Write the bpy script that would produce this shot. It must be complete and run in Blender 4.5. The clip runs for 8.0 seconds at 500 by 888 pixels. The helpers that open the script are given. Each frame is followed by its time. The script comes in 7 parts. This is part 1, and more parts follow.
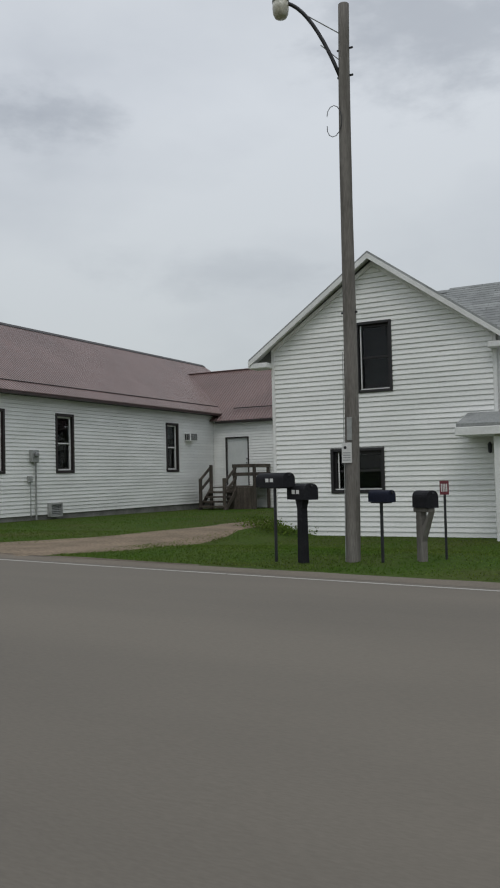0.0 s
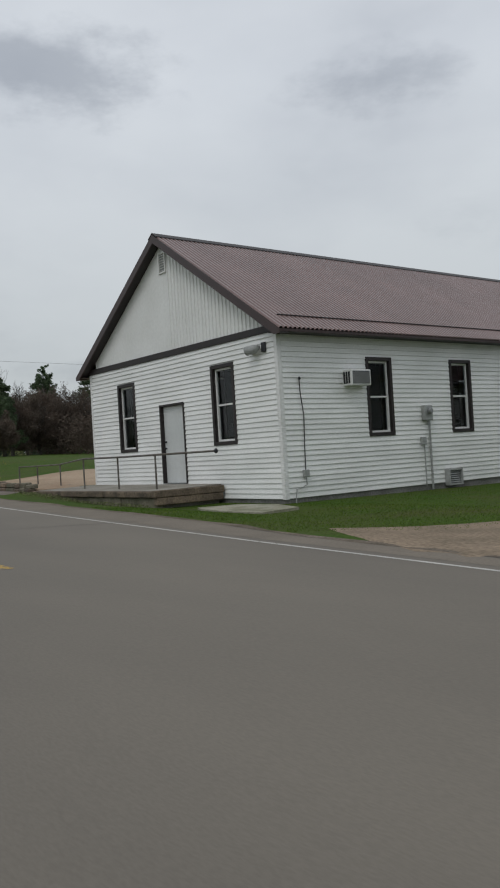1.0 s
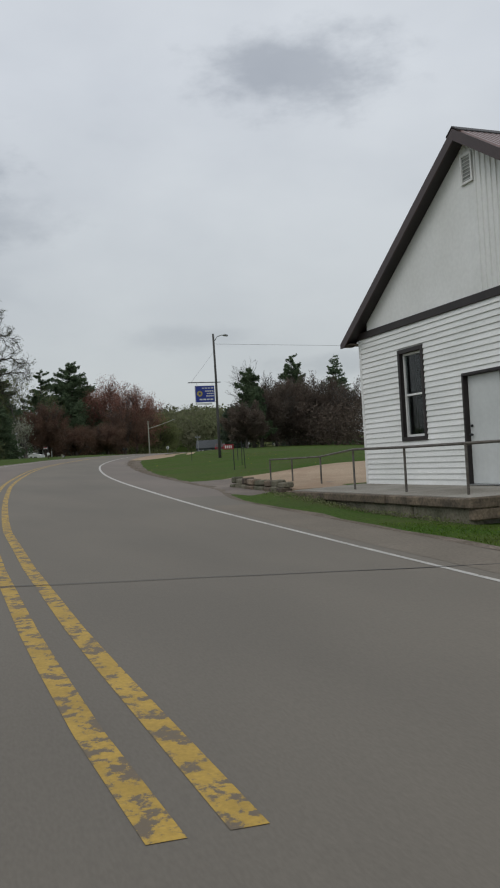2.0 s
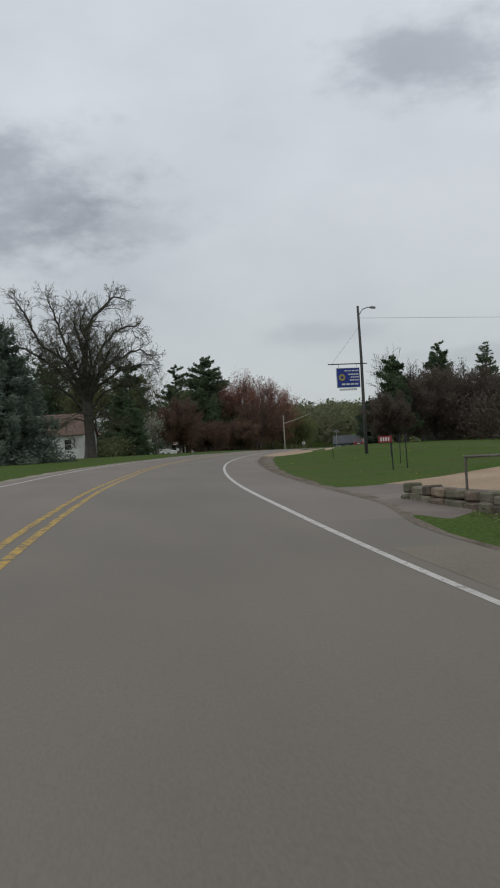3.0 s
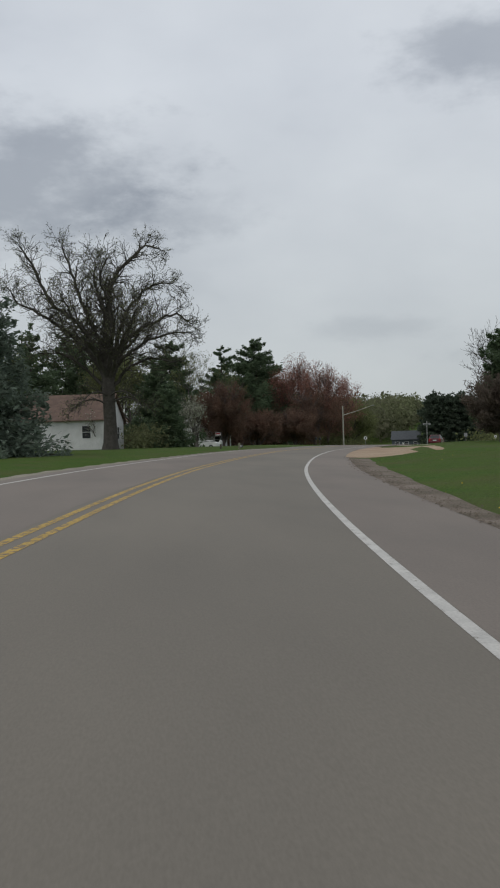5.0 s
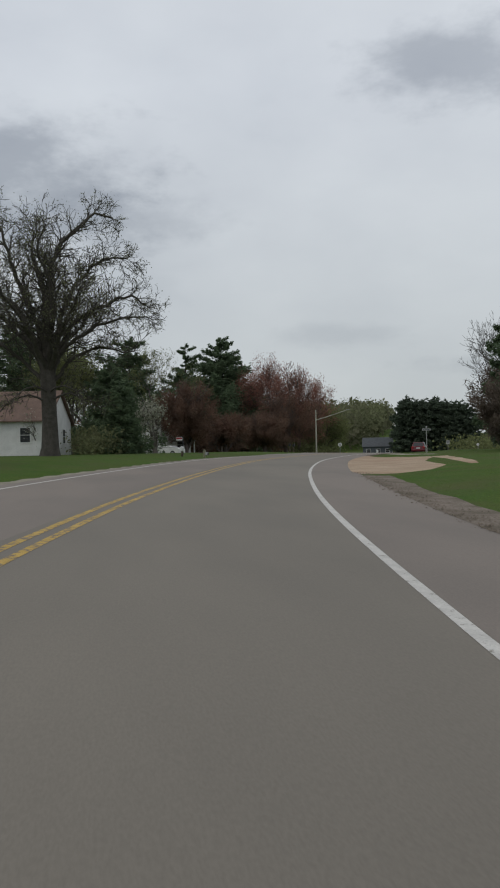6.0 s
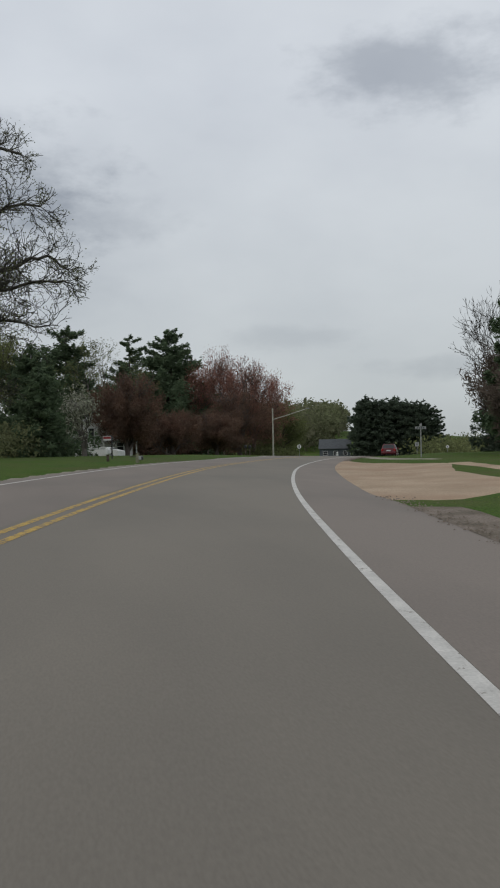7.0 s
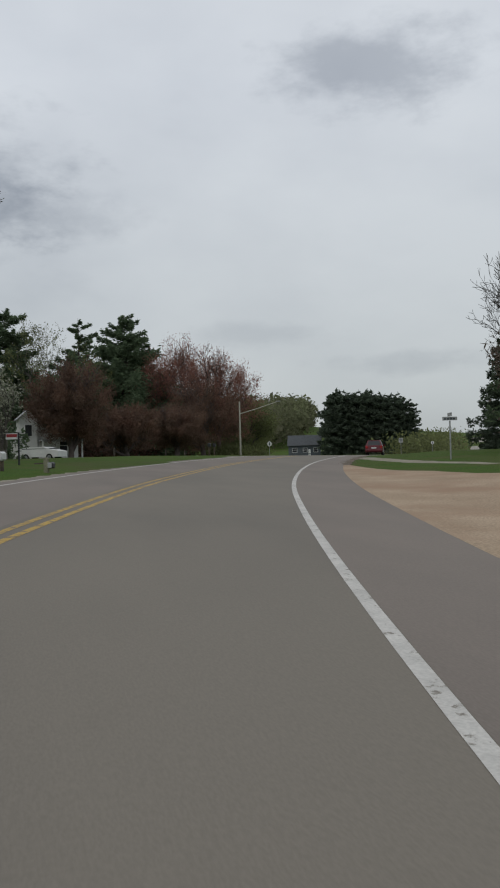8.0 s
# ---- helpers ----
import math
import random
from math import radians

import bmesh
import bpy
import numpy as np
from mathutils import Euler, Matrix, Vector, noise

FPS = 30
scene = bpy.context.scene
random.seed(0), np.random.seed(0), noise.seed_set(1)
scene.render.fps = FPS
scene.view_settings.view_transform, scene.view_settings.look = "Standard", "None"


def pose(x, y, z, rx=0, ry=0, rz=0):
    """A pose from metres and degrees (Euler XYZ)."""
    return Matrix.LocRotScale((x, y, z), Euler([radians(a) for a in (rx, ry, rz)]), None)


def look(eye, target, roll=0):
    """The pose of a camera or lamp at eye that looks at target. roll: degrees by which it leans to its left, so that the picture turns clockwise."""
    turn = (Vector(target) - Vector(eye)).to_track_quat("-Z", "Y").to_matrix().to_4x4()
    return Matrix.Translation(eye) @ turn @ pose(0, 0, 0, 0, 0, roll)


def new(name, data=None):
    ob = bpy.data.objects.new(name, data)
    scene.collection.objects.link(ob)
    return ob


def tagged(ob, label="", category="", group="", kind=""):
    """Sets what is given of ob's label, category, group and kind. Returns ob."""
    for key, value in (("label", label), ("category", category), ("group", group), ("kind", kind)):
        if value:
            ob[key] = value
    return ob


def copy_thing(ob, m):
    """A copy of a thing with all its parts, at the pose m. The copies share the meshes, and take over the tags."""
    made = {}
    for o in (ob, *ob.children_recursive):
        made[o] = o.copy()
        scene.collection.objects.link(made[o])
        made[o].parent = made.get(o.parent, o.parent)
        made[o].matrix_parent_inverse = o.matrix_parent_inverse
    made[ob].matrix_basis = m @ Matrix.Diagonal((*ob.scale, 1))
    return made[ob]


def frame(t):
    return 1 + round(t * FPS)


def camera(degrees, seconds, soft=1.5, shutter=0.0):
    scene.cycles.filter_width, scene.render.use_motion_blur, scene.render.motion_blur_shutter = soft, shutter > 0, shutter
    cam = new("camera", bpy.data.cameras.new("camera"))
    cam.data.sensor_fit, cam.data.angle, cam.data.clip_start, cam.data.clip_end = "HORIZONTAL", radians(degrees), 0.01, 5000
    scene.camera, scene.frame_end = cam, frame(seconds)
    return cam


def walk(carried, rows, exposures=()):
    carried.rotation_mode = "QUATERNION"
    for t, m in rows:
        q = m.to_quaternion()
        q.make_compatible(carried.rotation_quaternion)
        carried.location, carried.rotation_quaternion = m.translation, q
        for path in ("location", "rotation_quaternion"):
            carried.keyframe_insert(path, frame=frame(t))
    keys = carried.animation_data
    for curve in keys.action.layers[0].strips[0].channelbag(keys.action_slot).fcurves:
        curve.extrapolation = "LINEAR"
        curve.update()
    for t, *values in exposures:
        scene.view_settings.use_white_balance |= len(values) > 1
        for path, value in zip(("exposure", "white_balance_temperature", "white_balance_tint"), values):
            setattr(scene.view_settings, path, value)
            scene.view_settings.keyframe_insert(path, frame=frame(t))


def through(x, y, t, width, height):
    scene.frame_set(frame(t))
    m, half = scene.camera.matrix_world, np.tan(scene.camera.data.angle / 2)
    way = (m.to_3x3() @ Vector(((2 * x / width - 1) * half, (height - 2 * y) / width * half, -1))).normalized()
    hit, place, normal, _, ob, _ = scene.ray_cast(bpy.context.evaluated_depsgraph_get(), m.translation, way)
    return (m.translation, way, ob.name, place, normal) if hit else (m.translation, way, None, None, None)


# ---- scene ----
cam = camera(34.04, 8.0, soft=2.0)
PATH = [
    (0, (17.806, -14.468, 1.099), (16.876, -12.700, 1.178), -1.3),
    (0.5, (16.084, -12.993, 1.125), (14.795, -11.465, 1.171), -2.6),
    (1, (13.969, -11.654, 1.120), (12.383, -10.435, 1.141), -3.4),
    (1.5, (11.293, -10.470, 1.135), (9.521, -9.544, 1.161), -3.7),
    (2, (8.105, -9.366, 1.158), (6.232, -8.666, 1.193), -3.3),
    (2.2, (6.728, -8.930, 1.161), (4.827, -8.310, 1.203), -3.6),
    (3.3, (-1.793, -7.052, 1.272), (-3.767, -6.731, 1.312), -3.1),
    (3.5, (-3.650, -6.795, 1.324), (-5.628, -6.505, 1.364), -3.1),
    (4, (-8.667, -6.277, 1.429), (-10.651, -6.023, 1.470), -2.8),
    (4.2, (-10.756, -6.075, 1.487), (-12.741, -5.833, 1.514), -2.4),
    (5.3, (-22.685, -4.823, 1.788), (-24.665, -4.539, 1.826), -1.4),
    (5.5, (-24.908, -4.574, 1.840), (-26.884, -4.273, 1.882), -1.5),
    (6, (-30.593, -3.852, 2.018), (-32.560, -3.495, 2.060), -1.1),
    (6.5, (-36.597, -2.744, 2.171), (-38.554, -2.333, 2.213), -1.5),
    (7, (-43.192, -1.366, 2.268), (-45.135, -0.893, 2.312), -1.0),
    (7.5, (-49.808, 0.217, 2.441), (-51.739, 0.737, 2.485), -1.1),
    (8, (-56.111, 1.798, 2.641), (-58.031, 2.354, 2.675), -1.5),
]
walk(cam, [(t, look(eye, target, roll)) for t, eye, target, roll in PATH])

# ---- world, sun and exposure ----
EXPOSURE = 0.0
scene.view_settings.exposure = EXPOSURE
world = bpy.data.worlds.new("overcast_sky")
scene.world = world
world.use_nodes = True
wn, wl = world.node_tree.nodes, world.node_tree.links
wn.clear()
w_out = wn.new("ShaderNodeOutputWorld")
w_bg = wn.new("ShaderNodeBackground")
w_bg.inputs["Strength"].default_value = 1.0
w_sky = wn.new("ShaderNodeTexSky")
w_sky.sky_type, w_sky.sun_disc = "NISHITA", False
w_sky.sun_elevation, w_sky.sun_rotation = radians(48), radians(200)
w_gain = wn.new("ShaderNodeMixRGB")
w_gain.blend_type = "MULTIPLY"
w_gain.inputs[0].default_value, w_gain.inputs[2].default_value = 1.0, (0.08, 0.08, 0.08, 1)
wl.new(w_sky.outputs[0], w_gain.inputs[1])
w_co = wn.new("ShaderNodeTexCoord")
w_map = wn.new("ShaderNodeMapping")
w_map.inputs["Scale"].default_value = (1.0, 1.0, 2.0)
w_map.inputs["Location"].default_value = (0.35, 0.1, 0.0)
wl.new(w_co.outputs["Generated"], w_map.inputs[0])
w_n1 = wn.new("ShaderNodeTexNoise")
w_n1.inputs["Scale"].default_value, w_n1.inputs["Detail"].default_value, w_n1.inputs["Roughness"].default_value = 2.3, 5.0, 0.5
wl.new(w_map.outputs[0], w_n1.inputs["Vector"])
w_ramp = wn.new("ShaderNodeValToRGB")
cr = w_ramp.color_ramp
cr.elements[0].position, cr.elements[0].color = 0.33, (0.54, 0.57, 0.612, 1)
cr.elements[1].position, cr.elements[1].color = 0.60, (0.69, 0.72, 0.752, 1)
mid = cr.elements.new(0.43)
mid.color = (0.62, 0.65, 0.688, 1)
wl.new(w_n1.outputs[0], w_ramp.inputs[0])
w_mix = wn.new("ShaderNodeMixRGB")
w_mix.inputs[0].default_value = 0.9
wl.new(w_gain.outputs[0], w_mix.inputs[1])
wl.new(w_ramp.outputs[0], w_mix.inputs[2])
w_sep = wn.new("ShaderNodeSeparateXYZ")
wl.new(w_co.outputs["Generated"], w_sep.inputs[0])
w_low = wn.new("ShaderNodeMapRange")
w_low.inputs["From Min"].default_value, w_low.inputs["From Max"].default_value = 0.0, 0.42
wl.new(w_sep.outputs["Z"], w_low.inputs["Value"])
w_tint = wn.new("ShaderNodeMixRGB")
w_tint.inputs[1].default_value, w_tint.inputs[2].default_value = (0.80, 0.815, 0.785, 1), (1.025, 1.036, 1.052, 1)
wl.new(w_low.outputs[0], w_tint.inputs[0])
w_grade = wn.new("ShaderNodeMixRGB")
w_grade.blend_type = "MULTIPLY"
w_grade.inputs[0].default_value = 1.0
wl.new(w_mix.outputs[0], w_grade.inputs[1]), wl.new(w_tint.outputs[0], w_grade.inputs[2])
# dark clouds under the overcast: degrees north of west, degrees up, half-width and half-height in degrees, depth of grey
w_warp = wn.new("ShaderNodeTexNoise")
w_warp.inputs["Scale"].default_value, w_warp.inputs["Detail"].default_value, w_warp.inputs["Roughness"].default_value = 9.0, 5.0, 0.6
w_wmap = wn.new("ShaderNodeMapping")
w_wmap.inputs["Scale"].default_value = (1.0, 1.0, 2.2)
wl.new(w_co.outputs["Generated"], w_wmap.inputs[0]), wl.new(w_wmap.outputs[0], w_warp.inputs["Vector"])


def w_math(kind, op, a, b=None):
    q = wn.new(kind)
    q.operation = op
    for k, v in enumerate((a, b)):
        if isinstance(v, bpy.types.NodeSocket):
            wl.new(v, q.inputs[k])
        elif v is not None:
            q.inputs[k].default_value = v
    return q.outputs["Value"] if kind == "ShaderNodeMath" or op == "DOT_PRODUCT" else q.outputs["Vector"]


w_shade = None
w_off = w_math("ShaderNodeMath", "SUBTRACT", w_warp.outputs[0], 0.5)
for north, up, wide, tall, deep in ((25.5, 25.3, 6.5, 2.6, 0.34), (-9.0, 18.6, 11.0, 4.6, 0.40), (3.5, 16.6, 5.5, 1.8, 0.20), (48.2, 23.8, 4.2, 1.7, 0.26), (76.0, 28.0, 7.0, 4.5, 0.28),
                                    (29.0, 6.2, 6.0, 0.9, 0.16), (17.0, 8.6, 5.0, 0.8, 0.12), (62.0, 14.0, 9.0, 1.6, 0.10), (-28.0, 22.0, 12.0, 4.0, 0.25), (110.0, 24.0, 10.0, 3.5, 0.25),
                                    (160.0, 26.0, 14.0, 4.0, 0.25), (-75.0, 22.0, 13.0, 4.0, 0.25), (230.0, 30.0, 14.0, 5.0, 0.25)):
    a, e = radians(180 - north), radians(up)
    mid_d = Vector((math.cos(a) * math.cos(e), math.sin(a) * math.cos(e), math.sin(e)))
    side_d = Vector((-math.sin(a), math.cos(a), 0))
    over_d = mid_d.cross(side_d)
    away = w_math("ShaderNodeVectorMath", "SUBTRACT", w_co.outputs["Generated"], mid_d)
    cx = w_math("ShaderNodeVectorMath", "DOT_PRODUCT", away, side_d / math.sin(radians(wide)))
    cy = w_math("ShaderNodeVectorMath", "DOT_PRODUCT", away, over_d / math.sin(radians(tall)))
    far_c = w_math("ShaderNodeMath", "SQRT", w_math("ShaderNodeMath", "ADD", w_math("ShaderNodeMath", "MULTIPLY", cx, cx), w_math("ShaderNodeMath", "MULTIPLY", cy, cy)))
    rough_c = w_math("ShaderNodeMath", "ADD", far_c, w_math("ShaderNodeMath", "MULTIPLY", w_off, 3.0))
    edge_c = wn.new("ShaderNodeMapRange")
    edge_c.interpolation_type = "SMOOTHSTEP"
    edge_c.inputs["From Min"].default_value, edge_c.inputs["From Max"].default_value = 0.15, 1.35
    edge_c.inputs["To Min"].default_value, edge_c.inputs["To Max"].default_value = 1 - deep, 1.0
    wl.new(rough_c, edge_c.inputs["Value"])
    w_shade = edge_c.outputs[0] if w_shade is None else w_math("ShaderNodeMath", "MULTIPLY", w_shade, edge_c.outputs[0])
w_dim = wn.new("ShaderNodeMixRGB")
w_dim.inputs[1].default_value = (0.03, 0.06, 0.12, 1)
wl.new(w_shade, w_dim.inputs[0]), wl.new(w_grade.outputs[0], w_dim.inputs[2])
wl.new(w_dim.outputs[0], w_bg.inputs["Color"])
wl.new(w_bg.outputs[0], w_out.inputs["Surface"])

sun = new("sun", bpy.data.lights.new("sun", "SUN"))
sun.data.energy, sun.data.angle, sun.data.color = 0.55, radians(25), (1.0, 0.96, 0.9)
sun.matrix_world = look((30, -60, 90), (0, 0, 0))


# ---- materials ----
def mat(name, a, b=None, rough=0.8, metal=0.0, scale=1.2, fine=30.0, grain=0.25, bump=0.25, depth=0.004, piece=0.0, island=0.0,
        stretch=(1, 1, 1), spec=0.4, contrast=(0.35, 0.65)):
    """A surface of two tones: broad stains from a to b, a fine grain, bump, and a shade of its own for each piece."""
    m = bpy.data.materials.new(name)
    m.use_nodes = True
    n, l = m.node_tree.nodes, m.node_tree.links
    p = n["Principled BSDF"]
    p.inputs["Roughness"].default_value, p.inputs["Metallic"].default_value = rough, metal
    p.inputs["Specular IOR Level"].default_value = spec
    b = b or tuple(c * 0.8 for c in a)
    geo = n.new("ShaderNodeNewGeometry")
    mp = n.new("ShaderNodeMapping")
    mp.inputs["Scale"].default_value = stretch
    l.new(geo.outputs["Position"], mp.inputs[0])
    n1, n2 = n.new("ShaderNodeTexNoise"), n.new("ShaderNodeTexNoise")
    n1.inputs["Scale"].default_value, n1.inputs["Detail"].default_value = scale, 5
    n2.inputs["Scale"].default_value, n2.inputs["Detail"].default_value = fine, 4
    for q in (n1, n2):
        l.new(mp.outputs[0], q.inputs["Vector"])
    ramp = n.new("ShaderNodeMapRange")
    ramp.inputs["From Min"].default_value, ramp.inputs["From Max"].default_value = contrast
    l.new(n1.outputs[0], ramp.inputs["Value"])
    mix = n.new("ShaderNodeMixRGB")
    mix.inputs[1].default_value, mix.inputs[2].default_value = (*a, 1), (*b, 1)
    l.new(ramp.outputs[0], mix.inputs[0])
    g = n.new("ShaderNodeMapRange")
    g.inputs["From Min"].default_value, g.inputs["From Max"].default_value = 0.3, 0.7
    g.inputs["To Min"].default_value, g.inputs["To Max"].default_value = 1 - grain, 1 + grain
    l.new(n2.outputs[0], g.inputs["Value"])
    value = g.outputs[0]
    for amount, source in ((piece, "piece"), (island, "island")):
        if amount:
            src = n.new("ShaderNodeObjectInfo").outputs["Random"] if source == "piece" else geo.outputs["Random Per Island"]
            r = n.new("ShaderNodeMapRange")
            r.inputs["To Min"].default_value, r.inputs["To Max"].default_value = 1 - amount, 1 + amount
            l.new(src, r.inputs["Value"])
            mul = n.new("ShaderNodeMath")
            mul.operation = "MULTIPLY"
            l.new(value, mul.inputs[0]), l.new(r.outputs[0], mul.inputs[1])
            value = mul.outputs[0]
    tone = n.new("ShaderNodeMixRGB")
    tone.blend_type = "MULTIPLY"
    tone.inputs[0].default_value = 1
    l.new(mix.outputs[0], tone.inputs[1]), l.new(value, tone.inputs[2])
    l.new(tone.outputs[0], p.inputs["Base Color"])
    if bump:
        bn = n.new("ShaderNodeBump")
        bn.inputs["Strength"].default_value, bn.inputs["Distance"].default_value = bump, depth
        l.new(n2.outputs[0], bn.inputs["Height"]), l.new(bn.outputs[0], p.inputs["Normal"])
    return m


def leafy(name, a, b, through=0.45, **kw):
    """Leaves and twigs, which let some light through."""
    m = mat(name, a, b, bump=0, **kw)
    n, l = m.node_tree.nodes, m.node_tree.links
    p = n["Principled BSDF"]
    tone = p.inputs["Base Color"].links[0].from_socket
    back, mix = n.new("ShaderNodeBsdfTranslucent"), n.new("ShaderNodeMixShader")
    mix.inputs[0].default_value = through
    l.new(tone, back.inputs["Color"])
    l.new(p.outputs[0], mix.inputs[1]), l.new(back.outputs[0], mix.inputs[2])
    l.new(mix.outputs[0], n["Material Output"].inputs["Surface"])
    return m


def glass(name, tint=(0.55, 0.6, 0.62)):
    m = bpy.data.materials.new(name)
    m.use_nodes = True
    p = m.node_tree.nodes["Principled BSDF"]
    p.inputs["Base Color"].default_value = (*tint, 1)
    p.inputs["Transmission Weight"].default_value, p.inputs["Roughness"].default_value, p.inputs["IOR"].default_value = 1.0, 0.04, 1.28
    return m


def worn(name, paint, under, wear=0.5, scale=6.0):
    """Road paint, worn through to what lies under it."""
    m = mat(name, paint, tuple(c * 0.8 for c in paint), rough=0.7, scale=4, fine=50, grain=0.12)
    n, l = m.node_tree.nodes, m.node_tree.links
    p = n["Principled BSDF"]
    geo = next(q for q in n if q.type == "NEW_GEOMETRY")
    n3 = n.new("ShaderNodeTexNoise")
    n3.inputs["Scale"].default_value, n3.inputs["Detail"].default_value, n3.inputs["Roughness"].default_value = scale, 6, 0.7
    l.new(geo.outputs["Position"], n3.inputs["Vector"])
    r = n.new("ShaderNodeMapRange")
    r.inputs["From Min"].default_value, r.inputs["From Max"].default_value = wear - 0.03, wear + 0.03
    l.new(n3.outputs[0], r.inputs["Value"])
    mx = n.new("ShaderNodeMixRGB")
    mx.inputs[2].default_value = (*under, 1)
    old = p.inputs["Base Color"].links[0].from_socket
    l.new(r.outputs[0], mx.inputs[0]), l.new(old, mx.inputs[1]), l.new(mx.outputs[0], p.inputs["Base Color"])
    return m


def patchy(m, tone, scale, lo, hi):
    """Broad patches of another tone over a surface."""
    n, l = m.node_tree.nodes, m.node_tree.links
    p = n["Principled BSDF"]
    geo = next(q for q in n if q.type == "NEW_GEOMETRY")
    n3 = n.new("ShaderNodeTexNoise")
    n3.inputs["Scale"].default_value, n3.inputs["Detail"].default_value, n3.inputs["Roughness"].default_value = scale, 7, 0.62
    l.new(geo.outputs["Position"], n3.inputs["Vector"])
    r = n.new("ShaderNodeMapRange")
    r.inputs["From Min"].default_value, r.inputs["From Max"].default_value = lo, hi
    r.inputs["To Max"].default_value = 0.8
    l.new(n3.outputs[0], r.inputs["Value"])
    mx = n.new("ShaderNodeMixRGB")
    mx.inputs[2].default_value = (*tone, 1)
    old = p.inputs["Base Color"].links[0].from_socket
    l.new(r.outputs[0], mx.inputs[0]), l.new(old, mx.inputs[1]), l.new(mx.outputs[0], p.inputs["Base Color"])


ASPHALT = (0.184, 0.163, 0.133)
M_asphalt = mat("asphalt", ASPHALT, (0.155, 0.138, 0.114), rough=0.88, scale=0.35, fine=60, grain=0.07, bump=0.12, depth=0.004, stretch=(0.45, 1.4, 1))
M_pale_asphalt = mat("pale_asphalt", (0.204, 0.173, 0.147), (0.172, 0.147, 0.126), rough=0.9, scale=0.4, fine=60, grain=0.08, bump=0.12, depth=0.004, stretch=(0.45, 1.4, 1))
M_old_asphalt = mat("old_asphalt", (0.205, 0.168, 0.140), (0.140, 0.115, 0.097), rough=0.9, scale=0.8, fine=40, grain=0.3, bump=0.5, depth=0.01)
M_old_shoulder = mat("dirty_shoulder", (0.212, 0.184, 0.150), (0.186, 0.162, 0.132), rough=0.95, scale=1.0, fine=30, grain=0.12, bump=0.25, spec=0.15)
M_tar = mat("tar", (0.045, 0.043, 0.042), rough=0.6, scale=5, fine=60)
M_white_line = worn("white_road_paint", (0.55, 0.53, 0.49), ASPHALT, 0.62, 9.0)
M_yellow_line = worn("yellow_road_paint", (0.48, 0.31, 0.06), (0.16, 0.125, 0.085), 0.53, 9.0)
M_grass = mat("grass", (0.046, 0.092, 0.012), (0.064, 0.096, 0.018), rough=0.95, scale=0.5, fine=18, grain=0.4, bump=0.8, depth=0.03, spec=0.1)
patchy(M_grass, (0.080, 0.080, 0.032), 0.30, 0.46, 0.70)
M_blade = leafy("grass_blade", (0.085, 0.158, 0.022), (0.120, 0.165, 0.034), rough=0.8, scale=0.6, fine=8, island=0.35, spec=0.15)
M_dandelion = mat("dandelion", (0.6, 0.45, 0.05), rough=0.8, bump=0)
M_gravel = mat("gravel", (0.40, 0.305, 0.215), (0.32, 0.24, 0.165), rough=0.95, scale=0.6, fine=30, grain=0.28, bump=0.35, depth=0.008, spec=0.15)
patchy(M_gravel, (0.30, 0.20, 0.135), 0.35, 0.48, 0.66)
M_shoulder = mat("shoulder_gravel", (0.20, 0.165, 0.135), (0.12, 0.10, 0.075), rough=0.95, scale=1.5, fine=25, grain=0.35, bump=0.7, depth=0.015, spec=0.15)
M_pale_gravel = mat("pale_verge_gravel", (0.30, 0.275, 0.22), (0.22, 0.20, 0.155), rough=0.95, scale=1.2, fine=25, grain=0.25, bump=0.5, depth=0.01, spec=0.15)
M_dirt = mat("dirt_track", (0.275, 0.212, 0.152), (0.20, 0.158, 0.112), rough=0.95, scale=1.2, fine=20, grain=0.3, bump=0.6, depth=0.015, spec=0.15)
M_concrete = mat("concrete", (0.34, 0.32, 0.28), (0.22, 0.20, 0.165), rough=0.9, scale=1.1, fine=28, grain=0.2, bump=0.4)
M_pale_slab = mat("pale_worn_slab", (0.37, 0.35, 0.28), (0.19, 0.19, 0.12), rough=0.95, scale=1.4, fine=26, grain=0.25, bump=0.4)
M_stain = mat("stained_concrete", (0.185, 0.165, 0.125), (0.095, 0.095, 0.062), rough=0.95, scale=1.6, fine=22, grain=0.3, bump=0.6, depth=0.01, piece=0.12)
M_found = mat("foundation_block", (0.23, 0.225, 0.215), (0.14, 0.135, 0.125), rough=0.9, scale=1.5, fine=25, piece=0.12)
M_siding = mat("white_vinyl_siding", (0.84, 0.845, 0.825), (0.74, 0.75, 0.725), rough=0.5, scale=0.7, fine=14, grain=0.05, bump=0.06, piece=0.035, stretch=(1, 1, 3))
M_ribbed = mat("white_steel_panel", (0.78, 0.785, 0.765), (0.72, 0.725, 0.70), rough=0.45, scale=0.8, fine=12, grain=0.04, bump=0.03, piece=0.02)
M_wall = mat("wall_sheathing", (0.60, 0.60, 0.58), rough=0.8, scale=1)
M_white = mat("white_trim", (0.78, 0.785, 0.77), (0.68, 0.68, 0.66), rough=0.5, scale=2, fine=20, grain=0.06, bump=0.05)
M_brown = mat("brown_trim", (0.027, 0.021, 0.020), (0.020, 0.016, 0.016), rough=0.5, scale=2, fine=20, grain=0.12, bump=0.08)
M_rake = mat("brown_steel_trim", (0.052, 0.032, 0.030), (0.042, 0.027, 0.026), rough=0.4, scale=2, fine=20, grain=0.12, bump=0.08)
M_roof = mat("brown_steel_roof", (0.205, 0.135, 0.124), (0.170, 0.112, 0.103), rough=0.30, spec=0.6, scale=0.7, fine=10, grain=0.07, bump=0.05, piece=0.05)
